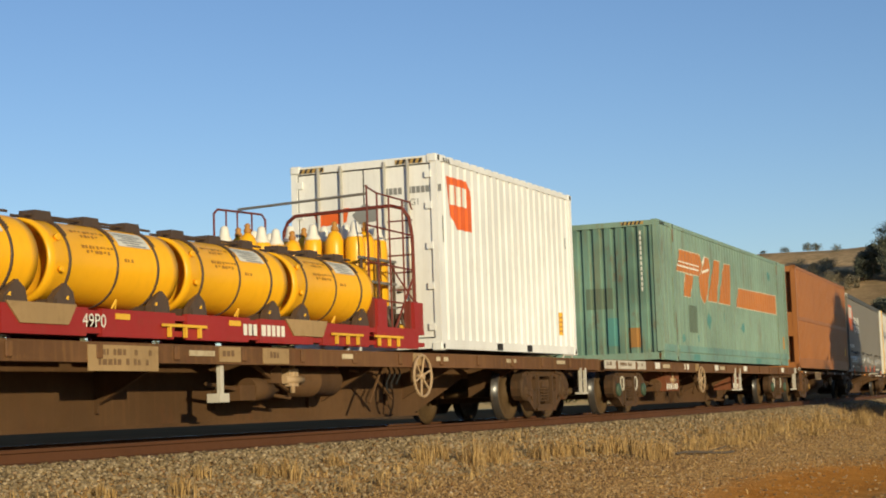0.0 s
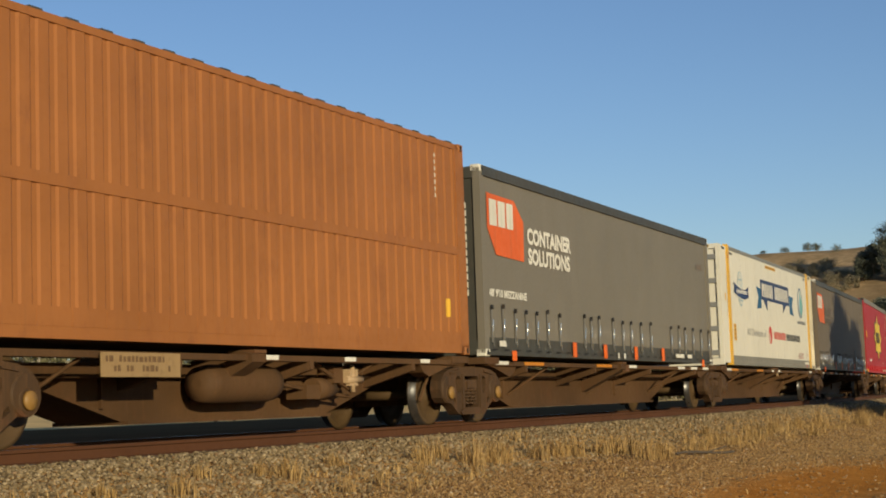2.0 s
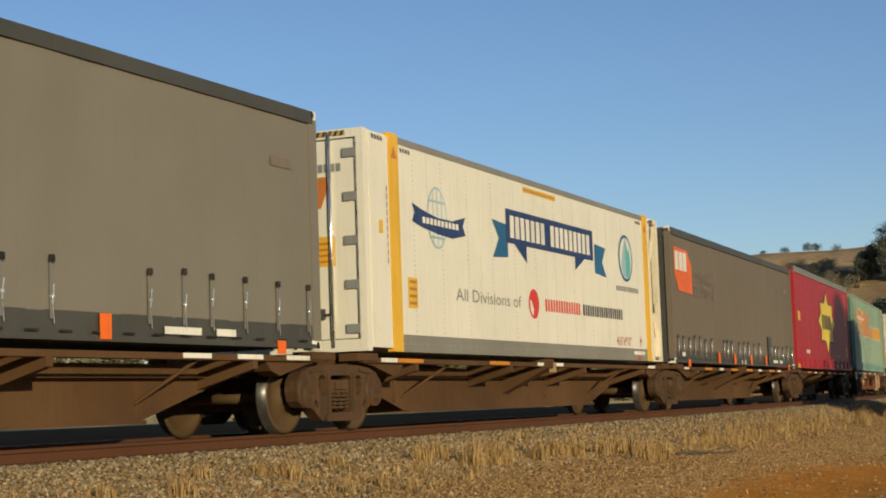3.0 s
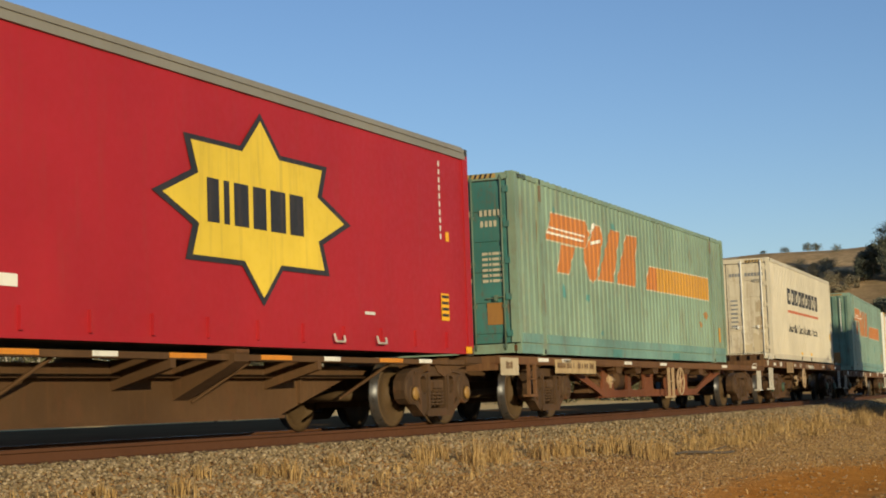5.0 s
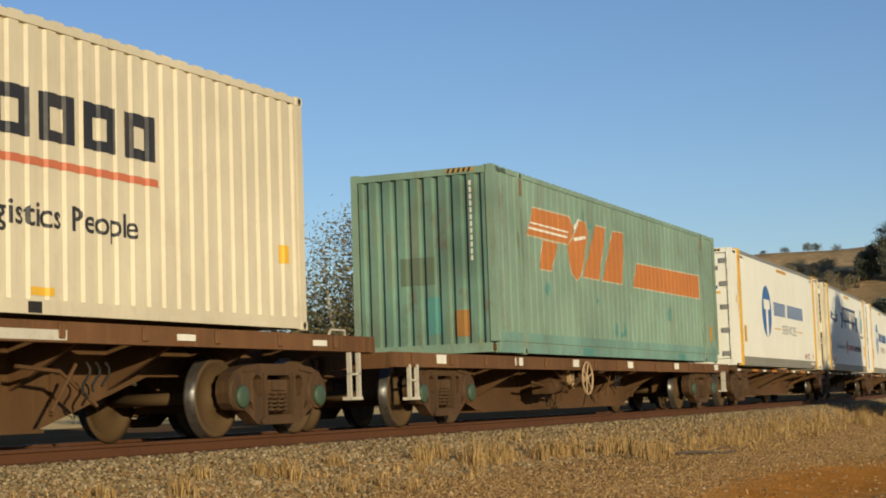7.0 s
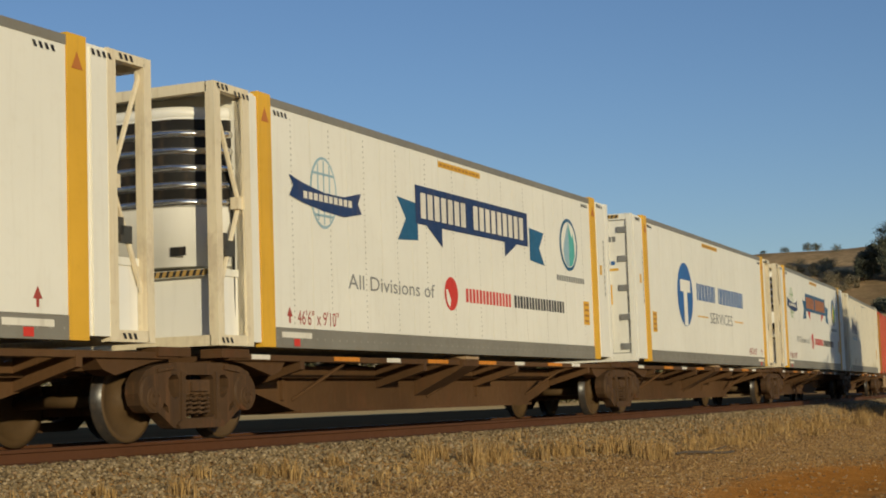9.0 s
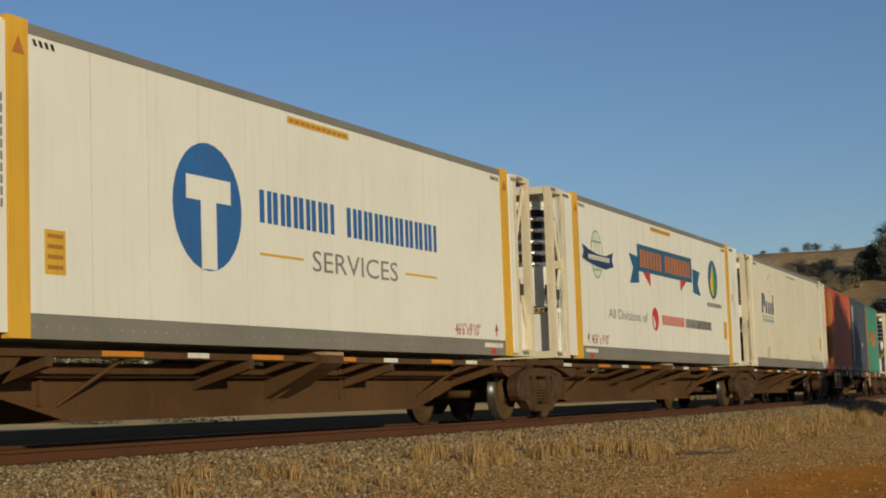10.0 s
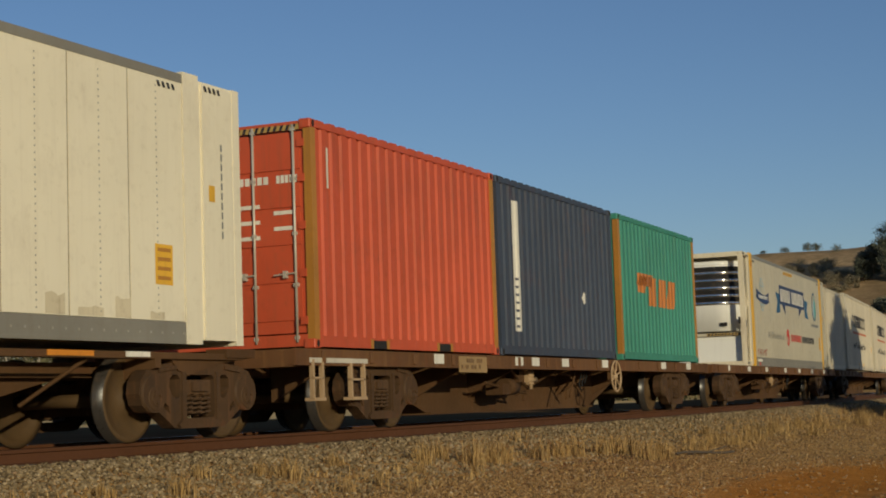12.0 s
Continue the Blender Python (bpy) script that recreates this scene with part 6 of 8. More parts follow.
    out["wheelset"] = mesh_of("wheelset", bm, [M["wheel"], M["tread"]])
    bm = bmesh.new()
    for k in range(8):
        a = k * math.tau / 8
        box(bm, 0.27 * math.cos(a) - 0.018, 0.27 * math.cos(a) + 0.018, -0.795, -0.772, 0.27 * math.sin(a) - 0.018, 0.27 * math.sin(a) + 0.018)
    out["cap"] = mesh_of("wheel_marks", bm, M["wheel"])
    bm = bmesh.new()
    lathe(bm, [(0.02, -0.19), (0.11, -0.185), (0.13, -0.17), (0.13, -0.12)], 16, "y")
    out["end_cap"] = mesh_of("bearing_cap", bm, M["cap_green"])
    bm = bmesh.new()
    lathe(bm, [(0.02, -0.2), (0.09, -0.19), (0.1, -0.16)], 14, "y")
    out["yellow_cap"] = mesh_of("bearing_cap", bm, M["cap_ochre"])
    return out


M["step_white"] = paint("dirty_white_step", (0.52, 0.47, 0.38), dirt=(0.2, 0.14, 0.08), amount=0.5)
M["cap_ochre"] = paint("dull_ochre_cap", (0.26, 0.14, 0.035), dirt=(0.08, 0.045, 0.02), amount=0.8)
M["cap_green"] = paint("green_bearing_cap", (0.045, 0.075, 0.045), amount=0.5)
BOGIE = bogie_meshes()
WHEELS = []


def add_bogie(t, x, caps="plain"):
    b = part("bogie", BOGIE["bogie"], None, t)
    b.location = (x, 0, 0)
    for sy in (-1, 1):
        for nm, x in (("side_frame", 0), ("axle_box", -0.9), ("axle_box", 0.9), ("spring_nest", 0)):
            o = part(nm, BOGIE[nm], None, b)
            o.location = (x, sy * 1.02, 0)
            if sy > 0:
                o.rotation_euler = (0, 0, math.pi)
    if caps != "plain":
        for sx in (-1, 1):
            o = part("bearing_cap", BOGIE["yellow_cap" if caps == "yellow" else "end_cap"], None, b)
            o.location = (sx * 0.9, -1.02, WHEEL_R)
            if caps == "green_white":
                rim = part("window_rim", BOGIE["window_rim"], None, b, "dirty white painted window edge")
                rim.location = (0, -1.02, 0)
                rim.scale = (sx, 1, 1)
    for sx in (-1, 1):
        w = part("wheelset", BOGIE["wheelset"], None, b)
        w.location = (sx * 0.9, 0, WHEEL_R)
        WHEELS.append((w, sx))


def hand_wheel(t, x, z=0.68, y=-1.3):
    bm = bmesh.new()
    r, n = 0.29, 20
    pts = [(x + r * math.cos(k * math.tau / n), y, z + r * math.sin(k * math.tau / n)) for k in range(n + 1)]
    pipe(bm, pts, 0.02, 6)
    for k in range(6):
        a = k * math.tau / 6 + 0.3
        tube(bm, (x, y + 0.02, z), (x + r * math.cos(a), y, z + r * math.sin(a)), 0.016, 6)
    tube(bm, (x, y - 0.02, z), (x, y + 0.12, z), 0.045, 10)
    part("hand_wheel", bm, M["pale_wheel"], t, "pale dusty hand-brake wheel")
    boxes("wheel_bracket", M["wagon"], t, (x - 0.05, x + 0.05, y + 0.1, y + 0.16, z - 0.1, 0.95))


M["pale_wheel"] = paint("pale_dusty_and_sunlit_paint", (0.40, 0.27, 0.15), dirt=(0.16, 0.09, 0.04), amount=0.5)


def step_frame(t, x, w=0.34, z0=0.42, z1=0.98, material=None):
    bm = bmesh.new()
    box(bm, x - w / 2, x - w / 2 + 0.05, -1.27, -1.22, z0, z1)
    box(bm, x + w / 2 - 0.05, x + w / 2, -1.27, -1.22, z0, z1)
    box(bm, x - w / 2, x + w / 2, -1.29, -1.15, z0 - 0.03, z0 + 0.01)
    box(bm, x - w / 2, x + w / 2, -1.27, -1.22, (z0 + z1) / 2, (z0 + z1) / 2 + 0.025)
    part("step", bm, material or M["step_white"], t)


def grab_rail(t, x, w=0.5, z=1.08):
    bm = bmesh.new()
    pipe(bm, [(x - w / 2, -1.22, z - 0.08), (x - w / 2 + 0.04, -1.24, z), (x + w / 2 - 0.04, -1.24, z), (x + w / 2, -1.22, z - 0.08)], 0.014)
    part("grab_rail", bm, M["step_white"], t)


def plate(t, x0, x1, z0, z1, material, y=-1.256, name="number_plate", marks=0):
    boxes(name, material, t, (x0, x1, y - 0.006, y + 0.006, z0, z1))
    if marks:
        rng = random.Random(int(abs(x0) * 100))
        h = (z1 - z0) / (marks + 0.6)
        for k in range(marks):
            x, z, polys = x0 + rng.uniform(0.05, 0.16), z1 - (k + 1) * h, []
            while x < x1 - rng.uniform(0.1, 0.3):
                w = rng.uniform(0.03, 0.075)
                if rng.random() < 0.75:
                    polys.append(quad(x, z, x + w, z + h * rng.uniform(0.55, 0.68)))
                x += w + 0.022
            if polys:
                tagged(mark(t, "plate_print", polys, M["plate_ink"], y - 0.006, None, 0.004), kind="stuff")


M["worn_cream"] = paint("flaking_cream_panel", (0.47, 0.33, 0.16), dirt=(0.16, 0.07, 0.025), amount=0.6, streak=0.6, fade=0.3, rust=0.4)
M["plate_ink"] = paint("worn_brown_ink", (0.16, 0.09, 0.04), dirt=(0.35, 0.22, 0.1), amount=0.8, grain=25)


def coupler(t, x, sg):
    bm = bmesh.new()
    box(bm, min(x, x + sg * 0.6), max(x, x + sg * 0.6), -0.09, 0.09, 0.72, 0.9)
    box(bm, min(x + sg * 0.3, x + sg * 0.62), max(x + sg * 0.3, x + sg * 0.62), -0.17, 0.17, 0.66, 0.95)
    part("coupler", bm, M["bogie"], t)
    bm = bmesh.new()
    pipe(bm, [(x, 0.3, 0.8), (x + sg * 0.2, 0.32, 0.45), (x + sg * 0.5, 0.25, 0.4)], 0.03)
    part("brake_hose", bm, M["black"], t)


def brake_gear(t, x, tank=True):
    if tank:
        bm = bmesh.new()
        lathe(bm, [(0.05, -0.72), (0.16, -0.68), (0.21, -0.58), (0.21, -0.01), (0.22, 0.0), (0.21, 0.01), (0.21, 0.58), (0.16, 0.68), (0.05, 0.72)], 20, "x", (x, -0.72, 0.66))
        part("air_tank", bm, M["wagon"], t, "dusty brown air reservoir")
    bm = bmesh.new()
    tube(bm, (x - 1.6, -0.78, 0.55), (x - 1.15, -0.78, 0.55), 0.14, 14)
    tube(bm, (x - 1.15, -0.78, 0.55), (x - 0.9, -0.78, 0.55), 0.05, 10)
    box(bm, x - 1.95, x - 1.6, -0.9, -0.6, 0.42, 0.6)
    box(bm, x - 1.3, x - 1.05, -0.95, -0.7, 0.62, 0.82)
    part("brake_cylinder", bm, M["wagon"], t)
    for pts, r in (([(x - 2.6, -0.85, 0.62), (x - 1.6, -0.82, 0.52), (x - 0.6, -0.8, 0.44)], 0.025), ([(x - 1.9, -0.95, 0.9), (x - 0.75, -0.9, 0.52)], 0.03),
                   ([(x + 1.0, -0.8, 0.8), (x + 1.6, -0.85, 0.75), (x + 2.2, -0.85, 0.4)], 0.022), ([(x + 1.8, -0.9, 0.82), (x + 1.4, -0.9, 0.35)], 0.02)):
        bm = bmesh.new()
        pipe(bm, pts, r)
        part("brake_rod", bm, M["wagon"], t)
    # valve block and hoses
    bm = bmesh.new()
    box(bm, x - 0.95, x - 0.72, -1.0, -0.8, 0.58, 0.8)
    tube(bm, (x - 1.05, -0.98, 0.66), (x - 0.6, -0.98, 0.66), 0.05, 10)
    tube(bm, (x - 0.84, -0.98, 0.5), (x - 0.84, -0.98, 0.85), 0.035, 8)
    part("brake_valve", bm, M["pale_wheel"], t, "pale dusty brake valve")
    for k in range(3):
        bm = bmesh.new()
        pts = [(x + 1.9 + 0.16 * k + 0.07 * math.sin(j * 1.1), -0.95, 0.84 - 0.06 * j) for j in range(7 - k)]
        pipe(bm, pts, 0.014)
        part("air_hose", bm, M["black"], t)


def girder(t, xs, z_low, half, y_half, material, z_top=0.9, label="", step=2.35):
    """A fish-bellied centre girder: deep between the bogies xs, shallow over them."""
    a, b = xs
    bm = bmesh.new()
    pts = [(-half, z_top), (-half, 0.72), (a + 1.45, 0.72), (a + 3.4, z_low), (b - 3.4, z_low), (b - 1.45, 0.72), (half, 0.72), (half, z_top)]
    prism(bm, pts, -y_half, y_half)
    part("centre_girder", bm, material, t, label)
    boxes("girder_flange", material, t, (a + 3.4, b - 3.4, -y_half - 0.09, y_half + 0.09, z_low - 0.03, z_low + 0.012))
    for x in np.arange(a + 3.0, b - 2.6, step):
        bm = bmesh.new()
        prism(bm, [(x - 0.02, z_low + 0.15), (x + 0.03, z_low + 0.15), (x + 0.03, z_top), (x - 0.02, z_top)], -y_half - 0.05, -y_half + 0.002)
        part("girder_rib", bm, material, t)


def outriggers(t, xs, z_top, y_in, y_out, material, thick=0.05, deep=0.34):
    """Tapered cantilever brackets from the girder out to the sill, both sides."""
    for x in xs:
        for sy in (-1, 1):
            bm = bmesh.new()
            v = [bm.verts.new(c) for x_ in (x - thick / 2, x + thick / 2) for c in ((x_, sy * y_in, z_top - deep), (x_, sy * y_out, z_top - 0.12), (x_, sy * y_out, z_top), (x_, sy * y_in, z_top))]
            for f in ((0, 1, 2, 3), (7, 6, 5, 4), (0, 4, 5, 1), (1, 5, 6, 2), (2, 6, 7, 3), (3, 7, 4, 0)):
                bm.faces.new([v[i] for i in f])
            part("outrigger", bm, material, t)


def stake_pocket_mesh(material):
    bm = bmesh.new()
    box(bm, -0.05, 0.05, -0.0275, 0.004, -0.075, 0.08)
    bmesh.ops.bevel(bm, geom=bm.edges[:], offset=0.012, segments=1, affect="EDGES")
    return mesh_of("stake_pocket", bm, material)


def sill_wagon(s0, s1, bogies, label, extras, sill=None, z_low=0.17, caps="plain", top=1.03):
    sill = sill or M["wagon_sill"]
    t = thing("container_wagon", label, "railway wagon", "wagons of the train")
    c, half = (s0 + s1) / 2, (s1 - s0) / 2
    MOVING.append((t, c, 0.0))
    xs = [b - c for b in bogies]
    for sy in (-1, 1):
        boxes("side_sill", sill, t, (-half, half, sy * 1.22 - 0.03, sy * 1.22 + 0.03, top - 0.19, top))
        boxes("sill_flange", sill, t, (-half, half, sy * 1.19 - 0.065, sy * 1.19 + 0.065, top - 0.205, top - 0.19))
    pocket = stake_pocket_mesh(sill)
    for sy in (-1, 1):
        for x in np.arange(-half + 0.7, half - 0.5, 1.37):
            o = part("stake_pocket", pocket, None, t)
            o.location = (x, sy * 1.25, top - 0.095)
            o.scale = (1, -sy, 1)
    for x in (-half, half - 0.12):
        boxes("end_beam", sill, t, (x, x + 0.12, -1.2, 1.2, top - 0.22, top - 0.005))
    girder(t, xs, z_low, half, 0.24, M["wagon"], top - 0.05)
    outriggers(t, np.linspace(-half + 1.2, half - 1.2, 9), top - 0.02, 0.24, 1.18, M["wagon"], 0.06, 0.62)
    for x in np.linspace(-half + 0.6, half - 0.6, 12):
        boxes("cross_bearer", M["wagon"], t, (x - 0.05, x + 0.05, -1.17, 1.17, top - 0.1, top - 0.02))
    for x in xs:
        add_bogie(t, x, caps)
    coupler(t, -half, -1)
    coupler(t, half, 1)
    extras(t, lambda s: s - c)
    return t


def spine_wagon(s0, s1, bogies, own, label, extras, mid, z_low=0.22, caps="plain"):
    """One unit of an articulated set: a deep spine, thin side angles, and bogies shared at the joints."""
    t = thing("container_wagon", label, "railway wagon", "wagons of the train")
    c, half = (s0 + s1) / 2, (s1 - s0) / 2
    MOVING.append((t, c, 0.0))
    xs = [b - c for b in bogies]
    girder(t, xs, z_low, half - 0.02, 0.42, M["wagon"], 0.86, step=6.5)
    for sy in (-1, 1):
        boxes("side_angle", M["wagon"], t, (-half + 0.5, half - 0.5, sy * 1.18 - 0.012, sy * 1.18 + 0.012, 0.88, 0.945), (-half + 0.5, half - 0.5, sy * 1.1 - 0.09, sy * 1.1 + 0.09, 0.875, 0.888))
    outriggers(t, [x for x in np.linspace(-half + 2.2, half - 2.2, 4)], 0.9, 0.42, 1.2, M["wagon"], 0.1)
    for x in (-half + 0.6, half - 0.6):
        sg = 1 if x < 0 else -1
        boxes("corner_support", M["wagon"], t, (x - 0.2, x + 0.2, -1.0, 1.0, 0.76, 0.93))
        for sy in (-1, 1):
            boxes("corner_pad", M["wagon"], t, (x - 0.3, x + 0.3, sy * 1.08 - 0.14, sy * 1.08 + 0.14, 0.9, 1.0))
            y0, y1 = sorted((sy * 0.9, sy * 1.14))
            bm = bmesh.new()
            prism(bm, [(x - sg * 0.3, 0.9), (x + sg * 0.3, 0.84), (x + sg * 0.95, 0.70), (x + sg * 1.15, 0.76), (x + sg * 1.3, 0.9)], y0, y1)
            part("support_wing", bm, M["wagon"], t)
    # slanting gussets between the side angle and the spine
    for x in np.linspace(-half + 3.4, half - 3.4, 3):
        bm = bmesh.new()
        pipe(bm, [(x - 0.1, -0.43, 0.42), (x + 0.12, -1.1, 0.87)], 0.022)
        part("gusset", bm, M["wagon"], t)
    # the middle arm that bears the container, with its pad
    x = mid - c
    for sy in (-1, 1):
        bm = bmesh.new()
        w = 0.3 if s0 > 150 else 0.16
        v = [bm.verts.new((x + e * w, sy * yy, z)) for e in (-1, 1) for yy, z in ((0.42, 0.44), (1.16, 0.80), (1.26, 0.86), (1.26, 0.955), (1.08, 1.0), (0.42, 0.9))]
        bm.faces.new(v[:6])
        bm.faces.new(v[6:][::-1])
        for i in range(6):
            bm.faces.new((v[i], v[i + 6], v[(i + 1) % 6 + 6], v[(i + 1) % 6]))
        part("middle_arm", bm, M["wagon"], t)
        y0, y1 = sorted((sy * 0.92, sy * 1.275))
        # the pads get a paler paint for the sunlight on their tops
        boxes("middle_pad", M["pale_wheel"] if s0 > 150 else M["wagon_sill"], t, (x - w * 0.8, x + w * 0.9, y0, y1, 0.96, 1.0), label="bearing pad, painted pale for its sunlit top")
    boxes("top_flange", M["wagon"], t, (-half + 1.6, half - 1.6, -0.56, 0.56, 0.70, 0.725))
    for b in own:
        add_bogie(t, b - c, caps)
    extras(t, lambda s: s - c)
    return t


def reflectors(t, c, places, w=0.32, amber=(), z0=0.89, z1=0.945, y=-1.196):
    for s in places:
        boxes("reflector", M["mark_white"], t, (c(s) - w / 2, c(s) + w / 2, y - 0.006, y + 0.003, z0, z1), label="white reflector strip")
    for s in amber:
        boxes("reflector", M["amber"], t, (c(s) - w * 0.85, c(s) + w * 0.85, y - 0.006, y + 0.003, z0, z1), label="amber reflector strip")


def squares(t, c, places, w=0.26, z0=0.88, z1=1.01):
    for s in places:
        boxes("reflector", M["mark_white"], t, (c(s) - w / 2, c(s) + w / 2, -1.262, -1.252, z0, z1), label="white reflector square")


def extras_a(t, c):
    plate(t, c(13.47), c(14.67), 0.74, 1.0, M["pale_wood"], marks=2)
    plate(t, c(15.87), c(16.32), 0.85, 1.02, M["pale_wood"], name="tag_plate", marks=1)
    plate(t, c(16.82), c(17.42), 0.84, 1.02, M["pale_wood"], name="tag_plate", marks=1)
    plate(t, c(15.27), c(15.77), 0.91, 0.97, M["ochre_stain"], name="worn_tag")
    for s in (19.0, 21.9, 24.6, 26.9):
        plate(t, c(s) - 0.2, c(s) + 0.2, 0.92, 0.98, M["ochre_stain"], name="worn_tag")
    plate(t, c(20.92), c(21.22), 0.85, 1.02, M["pale_wood"], name="tag_plate")
    hand_wheel(t, c(21.12), 0.7)
    brake_gear(t, c(18.82))
    bm = bmesh.new()
    box(bm, c(15.97), c(16.04), -1.2, -1.15, 0.42, 0.86)
    box(bm, c(15.92), c(16.12), -1.22, -1.05, 0.4, 0.5)
    part("lever", bm, M["step_white"], t)
    step_frame(t, c(28.02), 0.3, 0.42, 0.86)
    grab_rail(t, c(27.32))


def extras_b(t, c):
    squares(t, c, (33.14, 35.66, 38.62, 41.95, 47.11), 0.36)
    plate(t, c(29.30), c(32.20), 0.86, 1.02, M["step_white"], marks=1, name="number_panel")
    plate(t, c(33.60), c(34.20), 0.9, 0.98, M["ochre_stain"], name="scrawl")
    plate(t, c(36.50), c(36.80), 0.86, 1.02, M["pale_wood"], name="tag_plate")
    plate(t, c(39.00), c(39.50), 0.9, 0.98, M["ochre_stain"], name="scrawl")
    hand_wheel(t, c(36.87), 0.66)
    brake_gear(t, c(36.20), False)
    step_frame(t, c(41.00), 0.62, 0.42, 0.95)
    boxes("equipment_box", M["wagon_red"], t, (c(34.70), c(35.90), -1.0, -0.5, 0.42, 0.84), label="oxide-red equipment box")
    boxes("equipment_box", M["wagon_red"], t, (c(41.50), c(42.30), -1.0, -0.5, 0.42, 0.84))
    mark(t, "scrawl_print", bars(c(34.80), 0.46, (0.12,) * 6, 0.12, 0.05) + bars(c(41.55), 0.46, (0.12,) * 4, 0.12, 0.05), M["mark_white"], -1.0)
    plate(t, c(49.00), c(49.30), 0.86, 1.02, M["step_white"], name="end_tag")
    step_frame(t, c(48.90), 0.3, 0.4, 0.86)


def no_extras(t, c):
    pass


def extras_c(t, c):
    plate(t, c(53.45), c(54.85), 0.68, 0.93, M["pale_wood"], -1.26, marks=2)
    reflectors(t, c, (56.9, 58.9, 61.2), 0.3, (51.0,))
    reflectors(t, c, (51.8,), 0.2)
    bm = bmesh.new()
    lathe(bm, [(0.06, -0.85), (0.2, -0.8), (0.23, -0.6), (0.23, 0.6), (0.2, 0.8), (0.06, 0.85)], 20, "x", (c(56.8), -0.75, 0.62))
    part("air_tank", bm, M["wagon"], t, "dusty brown air reservoir")
    brake_gear(t, c(60.2), False)
    step_frame(t, c(50.4), 0.3, 0.36, 0.92, M["wagon_sill"])
    grab_rail(t, c(50.3), 0.35, 1.04)
    coupler(t, c(49.7), -1)


def extras_d(t, c):
    reflectors(t, c, (64.1, 71.4, 75.2, 77.4, 76.3), 0.55, (65.6, 69.5))
    plate(t, c(70.6), c(71.05), 0.82, 0.95, M["wagon_sill"], -1.22, "tag_plate")


def extras_e(t, c):
    reflectors(t, c, (79.9, 86.0, 86.8, 92.6), 0.5, (80.6, 84.0))
    plate(t, c(86.25), c(86.6), 0.78, 0.95, M["pale_wood"], -1.22, "tag_plate")


def extras_g2(a):
    def put(t, c):
        reflectors(t, c, (a + 1.2, a + 4.8, a + 9.6, a + 12.4), 0.42, (a + 3.4, a + 6.3, a + 8.2, a + 11.3))
    return put


def extras_n(t, c):
    squares(t, c, (145.95, 149.43, 152.0, 155.45, 158.4), 0.34, 1.07, 1.14)
    squares(t, c, (146.99, 150.62), 0.24, 1.05, 1.17)
    plate(t, c(148.0), c(149.15), 0.88, 1.18, M["pale_wood"], marks=3)
    plate(t, c(152.3), c(153.4), 1.03, 1.13, M["step_white"], name="tag_plate")
    hand_wheel(t, c(150.84), 0.72)
    brake_gear(t, c(152.2), False)
    step_frame(t, c(145.3), 0.42, 0.42, 1.0)
    step_frame(t, c(159.3), 0.3, 0.42, 1.0)
    grab_rail(t, c(145.4), 0.45, 1.28)
    grab_rail(t, c(158.9), 0.45, 1.28)
    plate(t, c(144.75), c(144.95), 1.06, 1.2, M["step_white"], name="end_tag")
    bm = bmesh.new()
    for k in range(9):
        box(bm, c(144.45), c(144.55), -1.15 + k * 0.28, -1.11 + k * 0.28, 1.12, 1.36)
    box(bm, c(144.45), c(145.9), -1.2, 1.2, 1.12, 1.15)
    box(bm, c(144.55), c(144.6), -1.2, 1.2, 1.14, 1.38)
    part("end_bulkhead", bm, M["wagon"], t)


def extras_h(t, c):
    squares(t, c, (262.9, 266.17, 266.94, 268.46, 270.74, 274.8, 276.84), 0.34, 0.88, 1.02)
    plate(t, c(263.64), c(264.74), 0.76, 1.0, M["pale_wood"], marks=2)
    hand_wheel(t, c(271.27), 0.72)
    brake_gear(t, c(268.24), False)
    step_frame(t, c(260.24), 0.42, 0.42, 0.86, M["pale_wheel"])
    plate(t, c(258.94), c(260.54), 0.86, 0.92, M["step_white"], name="foot_board")
    step_frame(t, c(259.14), 0.3, 0.42, 0.9, M["pale_wheel"])


def extras_far(t, c):
    squares(t, c, (281.0, 283.5, 286.0, 289.0, 291.5, 294.0, 296.5), 0.34)
    brake_gear(t, c(289.0))


sill_wagon(6.1, 28.95, (9.6, 26.4), "long brown container wagon with a deep fish-bellied girder", extras_a)
sill_wagon(29.4, 49.25, (31.35, 46.8), "rusty brown container wagon with white reflector squares", extras_b, caps="green_white")
SET1 = (51.55, 63.0, 78.6, 94.2, 109.55, 121.95)
for i in range(5):
    a, b = (49.8 if i == 0 else SET1[i]), (123.7 if i == 4 else SET1[i + 1])
    spine_wagon(a, b, (SET1[i], SET1[i + 1]), ((SET1[0], SET1[1]) if i == 0 else (SET1[i + 1],)), "dusty brown articulated container wagon with a deep spine", (extras_c, extras_d, extras_e, extras_g2(94.3), extras_g2(109.0))[i], (56.5, 70.57, 86.19, 101.6, 116.3)[i], caps="yellow" if i in (0, 4) else "plain")


